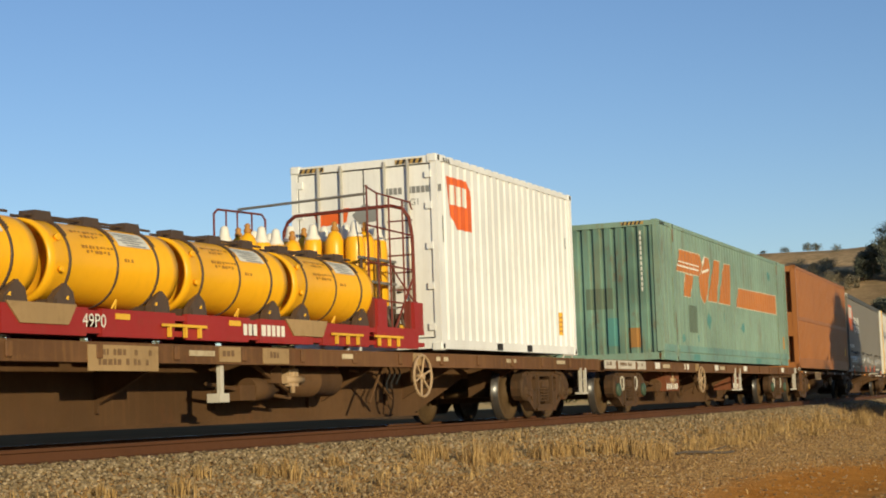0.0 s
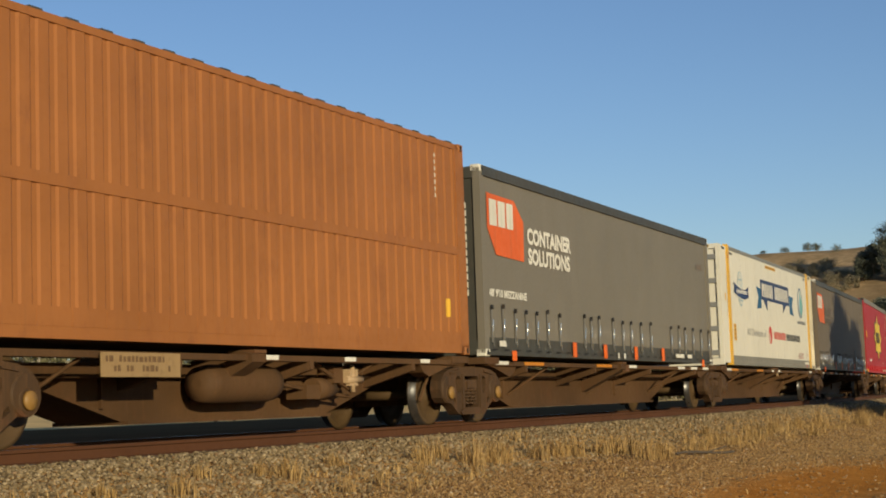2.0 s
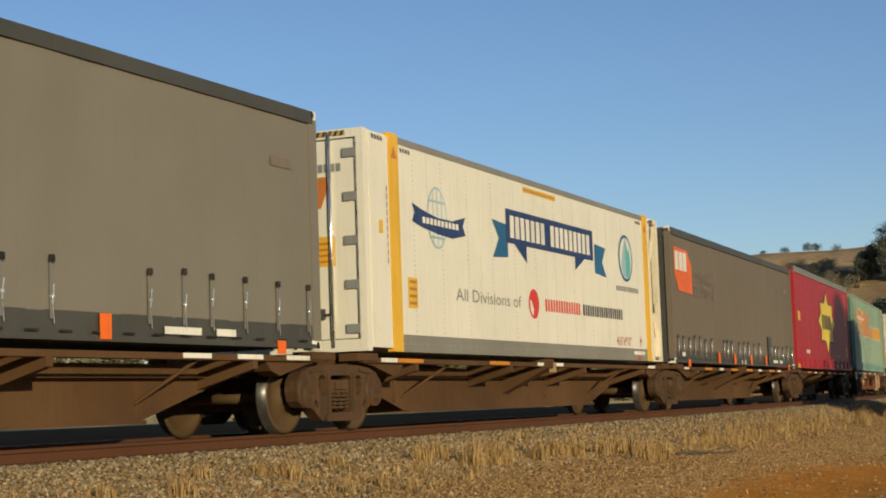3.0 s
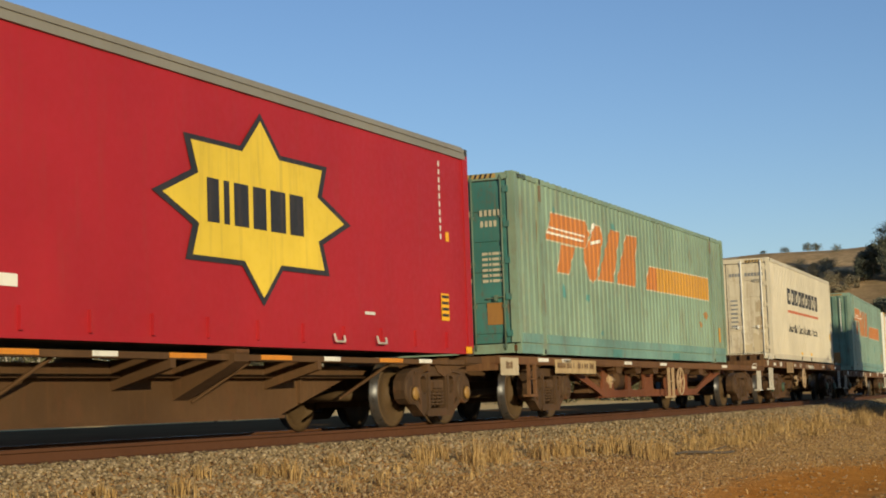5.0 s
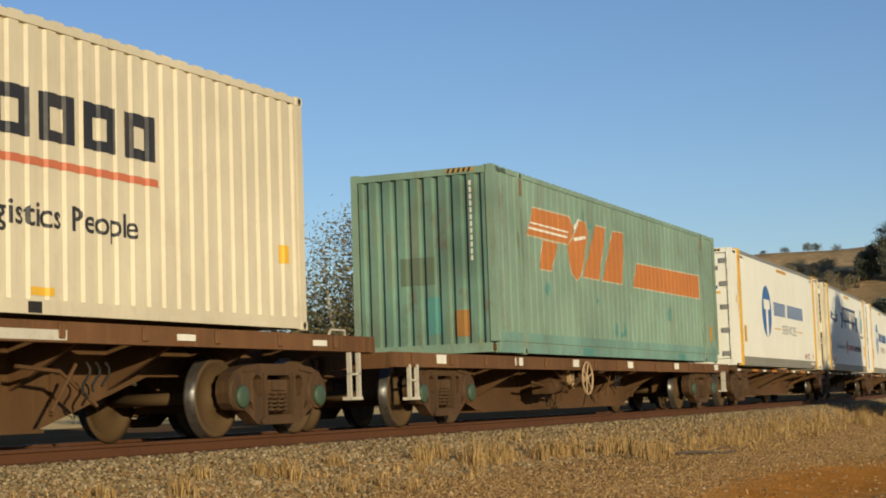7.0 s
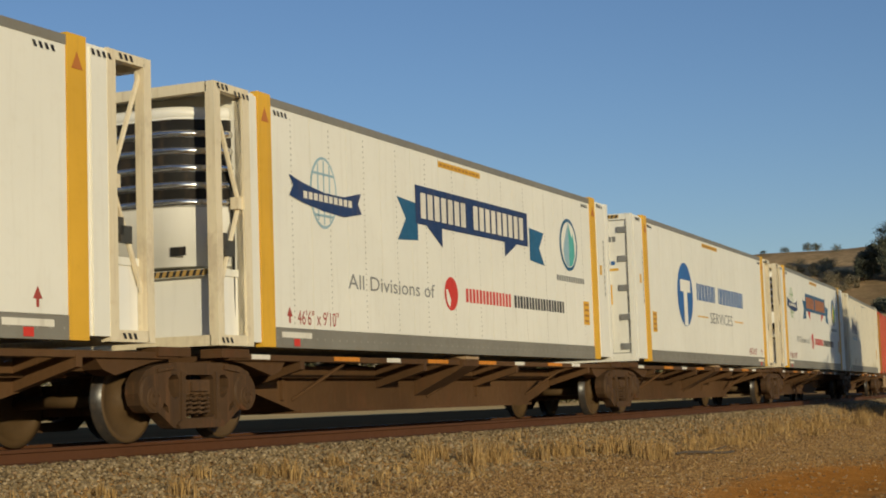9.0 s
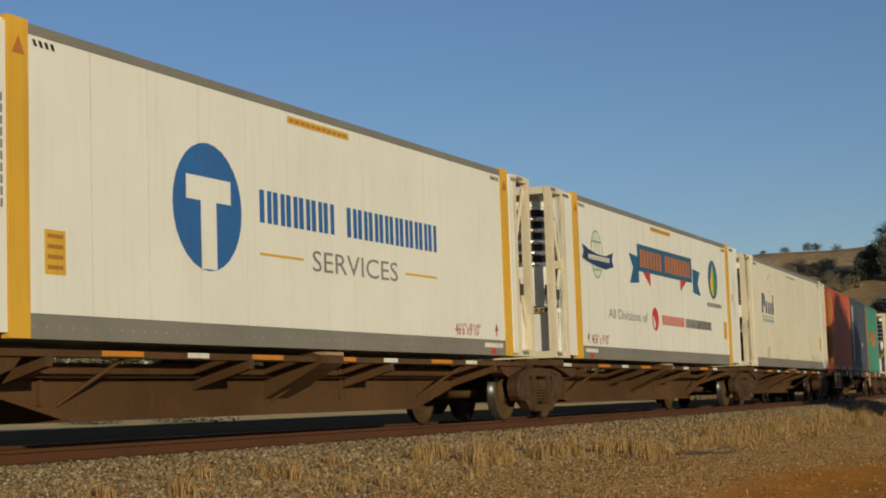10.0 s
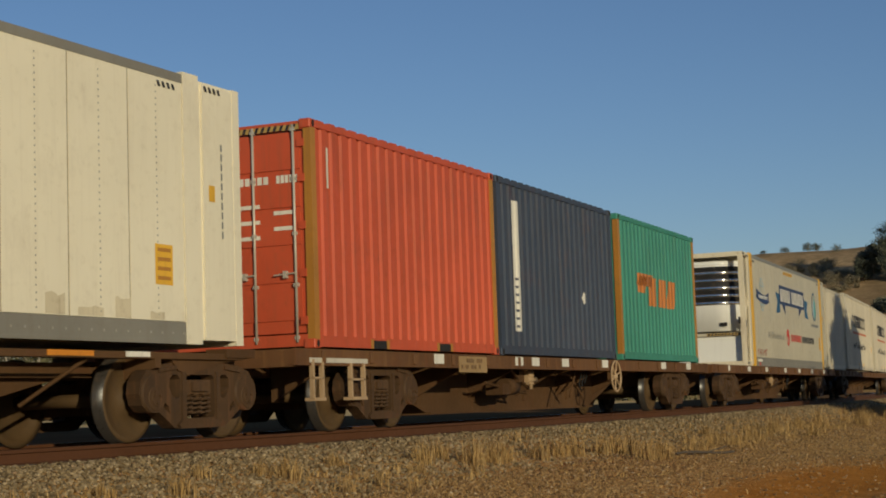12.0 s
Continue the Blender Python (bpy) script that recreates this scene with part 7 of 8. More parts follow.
def truss_wagon():
    s0, s1 = 123.9, 144.15
    t = thing("container_wagon", "oxide-red skeletal container wagon with window openings in its side", "railway wagon", "wagons of the train")
    c, half = (s0 + s1) / 2, (s1 - s0) / 2
    MOVING.append((t, c, 0.0))
    xs = (126.6 - c, 141.9 - c)
    for sy in (-1, 1):
        boxes("side_sill", M["wagon_sill"], t, (-half, half, sy * 1.22 - 0.03, sy * 1.22 + 0.03, 0.92, 1.03))
        boxes("sill_flange", M["wagon_sill"], t, (-half, half, sy * 1.17 - 0.07, sy * 1.17 + 0.07, 0.9, 0.918))
        y0, y1 = sy * 0.95 - 0.025, sy * 0.95 + 0.025
        a, b = xs[0] + 3.6, xs[1] - 4.3
        z0, z1, z2, z3 = 0.34, 0.46, 0.84, 0.905
        bm = bmesh.new()
        prism(bm, [(a, z0), (b, z0), (b + 0.45, z1), (a - 0.45, z1)], y0, y1)
        prism(bm, [(a - 0.45, z1), (a, z1), (a - 1.5, z2), (a - 2.2, z2)], y0, y1)
        prism(bm, [(b + 0.45, z1), (b, z1), (b + 1.5, z2), (b + 2.9, z2 + 0.04), (b + 2.2, z2 - 0.06)], y0, y1)
        prism(bm, [(a - 2.4, z2), (b + 2.9, z2), (b + 2.9, z3), (a - 2.6, z3)], y0, y1)
        # webs with rounded window corners
        x, k, r = a, 0, 0.09
        while x < b - 0.2:
            w = 0.26 if k % 2 else 0.7
            pts = [(x - r, z1), (x + w + r, z1)] + [(x + w + r * (1 - math.sin(c)), z1 + r * (1 - math.cos(c))) for c in (0.5, 1.0, 1.57)]
            pts += [(x + w + r * (1 - math.cos(c)), z2 - r * (1 - math.sin(c))) for c in (0.0, 0.6, 1.1)] + [(x + w + r, z2), (x - r, z2)]
            pts += [(x - r * (1 - math.sin(c)), z2 - r * (1 - math.cos(c))) for c in (0.5, 1.0, 1.57)] + [(x - r * (1 - math.cos(c)), z1 + r * (1 - math.sin(c))) for c in (0.0, 0.6, 1.1)]
            prism(bm, pts, y0, y1)
            x += w + 0.98
            k += 1
        part("side_truss", bm, M["wagon_red"], t)
        boxes("truss_flange", M["wagon_red"], t, (a, b, sy * 0.95 - 0.08, sy * 0.95 + 0.08, z0 - 0.025, z0))
        for j in range(6):
            xx = a + 0.4 + j * (b - a - 0.8) / 5
            bm = bmesh.new()
            prism(bm, [(xx - 0.25, 0.90), (xx + 0.25, 0.90), (xx + 0.14, 0.78), (xx - 0.14, 0.78)], sy * 1.08 - 0.12, sy * 1.08 + 0.12)
            part("bracket", bm, M["wagon"], t)
    for x in np.linspace(-half + 0.5, half - 0.5, 14):
        boxes("cross_bearer", M["wagon"], t, (x - 0.06, x + 0.06, -1.17, 1.17, 0.84, 1.0))
    boxes("centre_sill", M["wagon"], t, (-half, half, -0.2, 0.2, 0.66, 0.9))
    for x in (-half, half - 0.12):
        boxes("end_beam", M["wagon_sill"], t, (x, x + 0.12, -1.2, 1.2, 0.8, 1.025))
    for x in xs:
        add_bogie(t, x)
    coupler(t, -half, -1)
    coupler(t, half, 1)
    f = lambda s: s - c
    plate(t, f(126.6), f(128.9), 0.76, 1.0, M["worn_cream"], marks=1)
    plate(t, f(123.95), f(124.75), 0.72, 1.0, M["ochre_stain"], marks=1)
    squares(t, f, (125.99, 127.2, 131.04, 133.69, 139.37, 142.8), 0.5, 0.95, 1.01)
    hand_wheel(t, f(134.9), 0.62)
    step_frame(t, f(134.3), 0.4, 0.3, 0.92, M["pale_wheel"])
    step_frame(t, f(125.4), 0.34, 0.4, 0.9, M["wagon_sill"])
    step_frame(t, f(143.4), 0.34, 0.4, 0.9)
    grab_rail(t, f(143.0))
    brake_gear(t, f(131.5))


truss_wagon()
sill_wagon(144.4, 159.9, (146.7, 157.6), "short brown container wagon with a raised deck and bulkhead", extras_n, caps="green", top=1.215)
sill_wagon(160.3, 179.9, (162.4, 177.6), "rusty brown container wagon with white reflector squares", lambda t, c: (squares(t, c, (162.0, 165.2, 168.1, 171.5, 175.0, 178.6), 0.34), hand_wheel(t, c(168.6)), brake_gear(t, c(169.5), False), step_frame(t, c(161.0), 0.3, 0.4, 0.86), step_frame(t, c(179.3), 0.3, 0.4, 0.86)), caps="green")
SET2 = (181.85, 196.35, 211.65, 227.2, 243.15, 256.8)
for i in range(5):
    a, b = (180.3 if i == 0 else SET2[i]), (258.1 if i == 4 else SET2[i + 1])
    spine_wagon(a, b, (SET2[i], SET2[i + 1]), ((SET2[0], SET2[1]) if i == 0 else (SET2[i + 1],)), "dusty brown articulated container wagon with a deep spine", extras_g2(a), (187.95, 203.75, 219.45, 235.1, 250.4)[i], z_low=0.33 if i == 4 else 0.27)
sill_wagon(258.6, 278.6, (261.24, 276.1), "rusty brown container wagon under three short containers", extras_h, caps="plain")
sill_wagon(279.0, 299.2, (281.4, 296.4), "rusty brown container wagon with white reflector squares", extras_far)
sill_wagon(299.8, 326.5, (302.6, 323.5), "rusty brown container wagon under cream containers", no_extras)


# ---- trackside: sleepers, ballast, dry grass, a dirt road, trees and the hill's scrub ----
def island_colours(name, stops, rough=0.9, bump=0.25, grain=60):
    m, n, l, p = mat_base(name)
    geo = n.new("ShaderNodeNewGeometry")
    c = ramp(n, l, geo.outputs["Random Per Island"], stops)
    co = n.new("ShaderNodeTexCoord").outputs["Object"]
    f = noise_node(n, l, co, grain, 3)
    c = mixed(n, l, ramp(n, l, f, [(0.35, (0.5, 0.5, 0.5)), (0.65, (0, 0, 0))]), c, (0.10, 0.07, 0.045))
    l.new(c, p.inputs["Base Color"])
    p.inputs["Roughness"].default_value = rough
    p.inputs["Specular IOR Level"].default_value = 0.15
    return m


STONE = island_colours("ballast_stone", [(0.0, (0.115, 0.08, 0.04)), (0.35, (0.235, 0.17, 0.087)), (0.7, (0.33, 0.24, 0.125)), (0.93, (0.47, 0.36, 0.215)), (1.0, (0.26, 0.125, 0.045))])
SOIL = island_colours("soil_clod", [(0.0, (0.13, 0.07, 0.026)), (0.45, (0.31, 0.175, 0.066)), (0.9, (0.44, 0.275, 0.115)), (1.0, (0.56, 0.42, 0.26))])
STRAW = island_colours("dry_straw", [(0.0, (0.27, 0.155, 0.05)), (0.4, (0.46, 0.285, 0.10)), (0.8, (0.60, 0.40, 0.165)), (1.0, (0.24, 0.145, 0.055))], grain=8)
LEAF = island_colours("gum_leaf", [(0.0, (0.025, 0.034, 0.018)), (0.5, (0.05, 0.063, 0.032)), (1.0, (0.105, 0.115, 0.06))], 0.7)
LEAF_PALE = island_colours("grey_green_leaf", [(0.0, (0.08, 0.085, 0.036)), (0.5, (0.16, 0.15, 0.065)), (1.0, (0.28, 0.24, 0.12))], 0.7)
HILL_LEAF = island_colours("hill_gum_leaf", [(0.0, (0.09, 0.105, 0.068)), (0.5, (0.14, 0.155, 0.10)), (1.0, (0.22, 0.225, 0.145))], 0.8)
# olive lightened to carry the haze over the far hillside
SCRUB = island_colours("hazy_olive_scrub", [(0.0, (0.19, 0.16, 0.09)), (0.6, (0.27, 0.225, 0.13)), (1.0, (0.36, 0.29, 0.17))], 0.9)
BARK = paint("pale_bark", (0.38, 0.33, 0.26), dirt=(0.13, 0.10, 0.07), amount=0.5, rough=0.9)


def ico():
    bm = bmesh.new()
    bmesh.ops.create_icosphere(bm, subdivisions=1, radius=1.0)
    v = np.array([x.co[:] for x in bm.verts])
    f = np.array([[y.index for y in x.verts] for x in bm.faces])
    bm.free()
    return v, f


def strew(name, places, sizes, material, label, category, rng, flat=0.7, fine=False):
    """Many small angular stones as one mesh; fine: eight-sided chips."""
    v, f = ico()
    if fine:
        v = np.array(((1, 0, 0), (-1, 0, 0), (0, 1, 0), (0, -1, 0), (0, 0, 1), (0, 0, -1)), float)
        f = np.array(((0, 2, 4), (2, 1, 4), (1, 3, 4), (3, 0, 4), (2, 0, 5), (1, 2, 5), (3, 1, 5), (0, 3, 5)))
    n, k = len(places), len(v)
    shapes = [v * (1 + rng.uniform(-0.32, 0.32, (k, 1))) for _ in range(14)]
    verts = np.empty((n, k, 3))
    for i in range(n):
        a, b = rng.uniform(0, math.tau), rng.uniform(-0.5, 0.5)
        r = Euler((b, rng.uniform(-0.5, 0.5), a)).to_matrix()
        q = shapes[i % 14] * np.array((1.0, rng.uniform(0.6, 1.0), flat * rng.uniform(0.7, 1.1))) * sizes[i]
        verts[i] = q @ np.array(r).T + places[i]
    faces = (f[None] + (np.arange(n) * k)[:, None, None]).reshape(-1, 3)
    me = bpy.data.meshes.new(name)
    me.vertices.add(n * k)
    me.vertices.foreach_set("co", verts.ravel())
    me.loops.add(len(faces) * 3)
    me.loops.foreach_set("vertex_index", faces.ravel())
    me.polygons.add(len(faces))
    me.polygons.foreach_set("loop_start", np.arange(len(faces)) * 3)
    me.update()
    me.validate()
    me.materials.append(material)
    return tagged(new(name, me), label, category, kind="stuff")


def bed_point(s, lat):
    p = track(s, 0, lat).translation
    return np.array((p.x, p.y, ground_z(p.x, p.y)))


def build_ballast():
    rng = np.random.default_rng(3)
    pts, size = [], []
    while len(pts) < 38000:
        s = 9.0 * (9.5 ** rng.uniform()) if rng.uniform() < 0.9 else rng.uniform(8, 100)
        lat = -rng.triangular(0.86, 1.35, 3.7) if rng.uniform() < 0.8 else -rng.uniform(0.86, 3.0)
        if rng.uniform() > 1.0 - smooth(2.4, 3.9, -lat) * 0.75:
            continue
        r = rng.triangular(0.012, 0.02, 0.042) * (1 + 0.5 * smooth(30, 80, s))
        p = bed_point(s, lat)
        p[2] += rng.uniform(-0.012, 0.022)
        pts.append(p)
        size.append(r)
    strew("ballast", pts, size, STONE, "loose grey-tan crushed stone along the rail", "ballast", rng)
    pts, size = [], []
    while len(pts) < 80000:
        s = 7.0 * (9.5 ** rng.uniform())
        lat = -rng.triangular(2.2, 3.6, 9.5)
        p = bed_point(s, lat)
        clay = math.hypot(p[0] * 0.075 - 1.7, p[1] * 0.42 + 2.6) < 0.42
        if clay and rng.uniform() < 0.85:
            continue
        pts.append(p)
        size.append(rng.uniform(0.006, 0.02) if rng.uniform() < 0.8 else rng.uniform(0.02, 0.042))
    strew("gravel", pts, size, SOIL, "scattered brown clods and small stones", "gravel", rng, 0.75, True)
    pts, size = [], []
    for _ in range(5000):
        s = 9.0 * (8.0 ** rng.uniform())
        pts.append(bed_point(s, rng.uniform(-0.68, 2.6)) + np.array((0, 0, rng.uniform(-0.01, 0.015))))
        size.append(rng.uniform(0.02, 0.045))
    strew("track_ballast", pts, size, SHADE_STONE, "crushed stone between the rails, toned dark for the shade", "ballast", rng)


# darker than the shoulder's stones: shade under the train, put into the colour
SHADE_STONE = island_colours("shade_toned_stone", [(0.0, (0.045, 0.028, 0.016)), (0.7, (0.10, 0.06, 0.033)), (1.0, (0.17, 0.105, 0.055))])
build_ballast()


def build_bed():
    """The strip of stone between and beside the rails, its brown darkened to deepen the train's shade."""
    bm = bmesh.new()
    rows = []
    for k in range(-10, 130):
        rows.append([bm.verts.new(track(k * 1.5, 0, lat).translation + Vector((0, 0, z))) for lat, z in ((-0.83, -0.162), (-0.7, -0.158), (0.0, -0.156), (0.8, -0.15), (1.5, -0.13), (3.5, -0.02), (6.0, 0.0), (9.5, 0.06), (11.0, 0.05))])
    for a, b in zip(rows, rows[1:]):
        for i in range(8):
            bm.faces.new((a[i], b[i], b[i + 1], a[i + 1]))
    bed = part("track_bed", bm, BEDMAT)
    tagged(bed, "brown track bed, toned darker for shade under the train", "track bed", kind="structure")
    me_bm = bmesh.new()
    box(me_bm, -0.12, 0.12, -1.0, 1.0, -0.2, -0.145)
    bmesh.ops.bevel(me_bm, geom=me_bm.edges[:], offset=0.015, segments=1, affect="EDGES")
    me = mesh_of("sleeper", me_bm, M["sleeper"])
    for k in range(170):
        o = part("sleeper", me, None, bed)
        o.matrix_basis = track(8.0 + k * 0.62)


# brown dirt, toned below the open soil to deepen the train's shadow
BEDMAT = paint("shade_toned_bed", (0.19, 0.108, 0.05), dirt=(0.11, 0.062, 0.03), amount=0.7, rough=0.85, grain=25, bump=0.6)
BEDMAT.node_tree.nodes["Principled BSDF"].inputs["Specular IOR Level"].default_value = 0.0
build_bed()


def build_road():
    bm = bmesh.new()
    rows = []
    for k in range(-6, 60):
        row = []
        for j, lat in enumerate((14.5, 16.0, 19.0, 24.0, 32.0, 42.0)):
            p = track(k * 2.5, 0, lat + 0.5 * noise.noise((k * 0.2, j, 2))).translation
            row.append(bm.verts.new((p.x, p.y, ground_z(p.x, p.y) + 0.03)))
        rows.append(row)
    for a, b in zip(rows, rows[1:]):
        for i in range(5):
            bm.faces.new((a[i], b[i], b[i + 1], a[i + 1]))
    sand = paint("pale_sand", (0.78, 0.54, 0.24), dirt=(0.5, 0.33, 0.13), amount=0.5, rough=0.95)
    sand.node_tree.nodes["Principled BSDF"].inputs["Specular IOR Level"].default_value = 0.0
    o = part("dirt_road", bm, sand)
    tagged(o, "pale sandy access track beyond the line", "dirt road", kind="structure")


build_road()


def tuft(verts, faces, x, y, h, n, rng, spread=0.16, flat=0.0):
    """Blades that fan out of one root; flat: lying straw."""
    z = ground_z(x, y)
    for _ in range(n):
        a = rng.uniform(0, math.tau)
        r = spread * rng.random() ** 0.8
        bx, by = x + r * math.cos(a), y + r * math.sin(a)
        lean = flat + rng.uniform(0.05, 0.4) + (rng.uniform(0.2, 0.9) if rng.random() < 0.3 else 0.0)
        b = rng.uniform(0, math.tau)
        hh = h * rng.uniform(0.3, 1.1) * (1.0 - 0.35 * r / spread) / (1 + 0.5 * lean)
        w = rng.uniform(0.002, 0.006)
        ex, ey = math.cos(b) * lean * hh, math.sin(b) * lean * hh
        c = rng.uniform(0, math.tau)
        px, py = math.cos(c) * w, math.sin(c) * w
        i = len(verts)
        verts += [(bx - px, by - py, z - 0.02), (bx + px, by + py, z - 0.02), (bx + ex * 0.3 + px, by + ey * 0.3 + py, z + hh * 0.6), (bx + ex * 0.3 - px, by + ey * 0.3 - py, z + hh * 0.6), (bx + ex, by + ey, z + hh * (1 - 0.25 * min(1, lean)))]
        faces += [(i, i + 1, i + 2, i + 3), (i + 3, i + 2, i + 4)]


def build_grass():
    rng = random.Random(8)
    verts, faces = [], []
    # the larger clumps along the shoulder: place along the line, offset, height
    for s, lat, h in TUFTS:
        p = track(s, 0, lat).translation
        tuft(verts, faces, p.x, p.y, h * 1.25, 150, rng, 0.1 + 0.24 * h)
    for _ in range(230):
        s = 10 * (7.5 ** rng.random())
        lat = -rng.triangular(1.7, 4.2, 2.7)
        if noise.noise((s * 0.35, lat * 0.8, 3)) < -0.1 + 0.2 * (s < 22):
            continue
        p = track(s, 0, lat).translation
        tuft(verts, faces, p.x, p.y, rng.uniform(0.08, 0.32), rng.randint(18, 50), rng, rng.uniform(0.08, 0.3))
    # the denser band of grass along the shoulder further on
    for _ in range(420):
        s = 25 + 50 * rng.random() ** 1.15
        lat = -rng.triangular(2.0, 4.2, 2.9) - 0.012 * (s - 26)
        if noise.noise((s * 0.22, lat * 0.6, 9)) < -0.08:
            continue
        p = track(s, 0, lat).translation
        tuft(verts, faces, p.x, p.y, rng.uniform(0.12, 0.42), 34, rng, rng.uniform(0.12, 0.32))
    for _ in range(140):
        s, lat = rng.uniform(8, 40), -rng.uniform(3, 9)
        p = track(s, 0, lat).translation
        tuft(verts, faces, p.x, p.y, rng.uniform(0.03, 0.1), 8, rng, 0.2)
    # straw litter lying on the ballast's foot and on the soil
    for _ in range(5200):
        s = 9 * (8.0 ** rng.random())
        lat = -rng.triangular(1.9, 7.5, 3.2)
        p = track(s, 0, lat).translation
        if math.hypot(p.x * 0.075 - 1.7, p.y * 0.42 + 2.6) > 0.4:
            tuft(verts, faces, p.x, p.y, rng.uniform(0.05, 0.14), 4, rng, 0.12, 1.6)
    me = bpy.data.meshes.new("dry_grass")
    me.from_pydata(verts, [], faces)
    me.materials.append(STRAW)
    tagged(new("dry_grass", me), "straw-coloured dry grass tufts on the shoulder", "grass", kind="stuff")


TUFTS = [(11.4, -2.42, 0.16), (12.4, -2.57, 0.25), (13.3, -2.16, 0.17), (14.6, -2.38, 0.27), (14.3, -2.24, 0.16), (16.0, -2.2, 0.16), (17.9, -2.42, 0.31), (18.6, -2.29, 0.29), (18.9, -2.67, 0.45),
         (19.5, -2.68, 0.41), (20.0, -2.65, 0.32), (21.0, -2.77, 0.33), (21.8, -2.73, 0.29), (22.3, -2.82, 0.4), (23.2, -2.92, 0.38), (23.8, -2.99, 0.39), (23.9, -3.25, 0.35), (22.5, -3.93, 0.36),
         (23.2, -3.9, 0.32), (27.2, -3.6, 0.29), (30.7, -2.67, 0.29), (31.5, -3.39, 0.36), (35.1, -3.12, 0.42), (38.9, -2.92, 0.46), (41.9, -2.97, 0.5), (43.2, -3.85, 0.6), (34.3, -4.11, 0.36)]
build_grass()


def fallen_stick():
    bm = bmesh.new()
    pts = []
    for k in range(7):
        p = track(24.0 + k * 0.32, 0, -3.9 - 0.07 * k + 0.03 * math.sin(k * 2)).translation
        pts.append((p.x, p.y, ground_z(p.x, p.y) + 0.04 + 0.02 * math.sin(k)))
    for a, b in zip(pts, pts[1:]):
        tube(bm, a, b, 0.02, 6)
    tube(bm, pts[3], (pts[3][0] + 0.3, pts[3][1] - 0.25, pts[3][2] + 0.08), 0.012, 6)
    tagged(part("fallen_stick", bm, M["sleeper"]), "dark dead stick lying in the dry grass", "stick")


fallen_stick()


def tree(x, y, h, width, leaf, label, seed, stems=1, low=0.35, leaves=900, leaf_size=0.12, name="tree", category="tree", trunk=True, lift=0.0):
    """A tapered trunk with limbs, and a crown of many small leaves in uneven clumps."""
    rng = random.Random(seed)
    t = thing(name, label, category)
    t.matrix_basis = pose(x, y, ground_z(x, y) + lift)
    clumps = []
    bm = bmesh.new()
    for k in range(stems):
        a = math.tau * k / max(1, stems) + rng.uniform(0, 1)
        sp = width * 0.12 * (stems > 1)
        p = Vector((sp * 0.3 * math.cos(a), sp * 0.3 * math.sin(a), -0.1))
        r = 0.035 * h / (1 + 0.35 * (stems - 1))
        d = Vector((math.cos(a) * 0.25 * (stems > 1), math.sin(a) * 0.25 * (stems > 1), 1))
        for step in range(4):
            q = p + Vector((d.x + rng.uniform(-0.15, 0.15), d.y + rng.uniform(-0.15, 0.15), 1)) * h * 0.16
            tube(bm, p, q, r, 8, r * 0.8)
            if step > 0 or stems > 1:
                for _ in range(2):
                    b = rng.uniform(0, math.tau)
                    e = q + Vector((math.cos(b) * width * 0.3, math.sin(b) * width * 0.3, h * rng.uniform(0.08, 0.24)))
                    tube(bm, q, e, r * 0.45, 6, r * 0.15)
                    clumps.append(e)
            p, r = q, r * 0.8
        clumps.append(p)
    if trunk:
        part("trunk", bm, BARK, t)
    else:
        bm.free()
    for _ in range(int(10 + 5 * width)):
        a, u = rng.uniform(0, math.tau), rng.random() ** 0.5
        z = rng.uniform(low, 0.97)
        env = math.sin(math.pi * min(1, max(0.05, (z - low + 0.1) / (1.1 - low)))) ** 0.7
        clumps.append(Vector((math.cos(a) * u * width * 0.5 * env, math.sin(a) * u * width * 0.5 * env, z * h)))
    verts, faces = [], []
    for _ in range(leaves):
        c = rng.choice(clumps)
        g = width * 0.11
        p = c + Vector((rng.gauss(0, g), rng.gauss(0, g), rng.gauss(0, g * 0.8)))
        if p.z < low * h * 0.5:
            continue
        u = Vector((rng.gauss(0, 1), rng.gauss(0, 1), rng.gauss(0, 1))).normalized()
        w = u.orthogonal().normalized()
        s = leaf_size * rng.uniform(0.6, 1.4)
        i = len(verts)
        verts += [p - u * s, p + w * s * 0.4, p + u * s, p - w * s * 0.4]
        faces.append((i, i + 1, i + 2, i + 3))
    me = bpy.data.meshes.new("crown")
    me.from_pydata([tuple(v) for v in verts], [], faces)
    me.materials.append(leaf)
    part("crown", me, None, t)
    return t


def at_bearing(az, d):
    return d * math.sin(radians(az)), EYE.y + d * math.cos(radians(az))


# the pale-stemmed gum behind the line
gx, gy = at_bearing(49.6, 62)
tree(gx, gy, 4.9, 5.2, LEAF_PALE, "pale-stemmed gum tree beyond the line", 5, stems=6, low=0.35, leaves=4200, leaf_size=0.11)
gx, gy = at_bearing(61.4, 84)
tree(gx, gy, 9.4, 7.5, LEAF_PALE, "tall pale-stemmed gum tree beyond the line", 9, stems=3, low=0.3, leaves=15000, leaf_size=0.12)
gx, gy = at_bearing(60.8, 90)
tree(gx, gy, 4.6, 9.0, LEAF_PALE, "dense grey-green thicket beyond the line", 10, stems=5, low=0.02, leaves=15000, leaf_size=0.15, name="thicket", category="bush")
rt = random.Random(31)
for k in range(22):
    gx, gy = at_bearing(46.0 + k * 1.25 + rt.uniform(-0.4, 0.4), rt.uniform(86, 100) + 4.0 * max(0, k - 14))
    h = rt.uniform(2.4, 4.2)
    tree(gx, gy, h, rt.uniform(5.0, 8.0), LEAF_PALE, "grey-green thicket along the far side of the dirt road", 300 + k, stems=3, low=0.02, leaves=3000, leaf_size=0.18, name="thicket", category="bush")
gx, gy = at_bearing(46.5, 66)
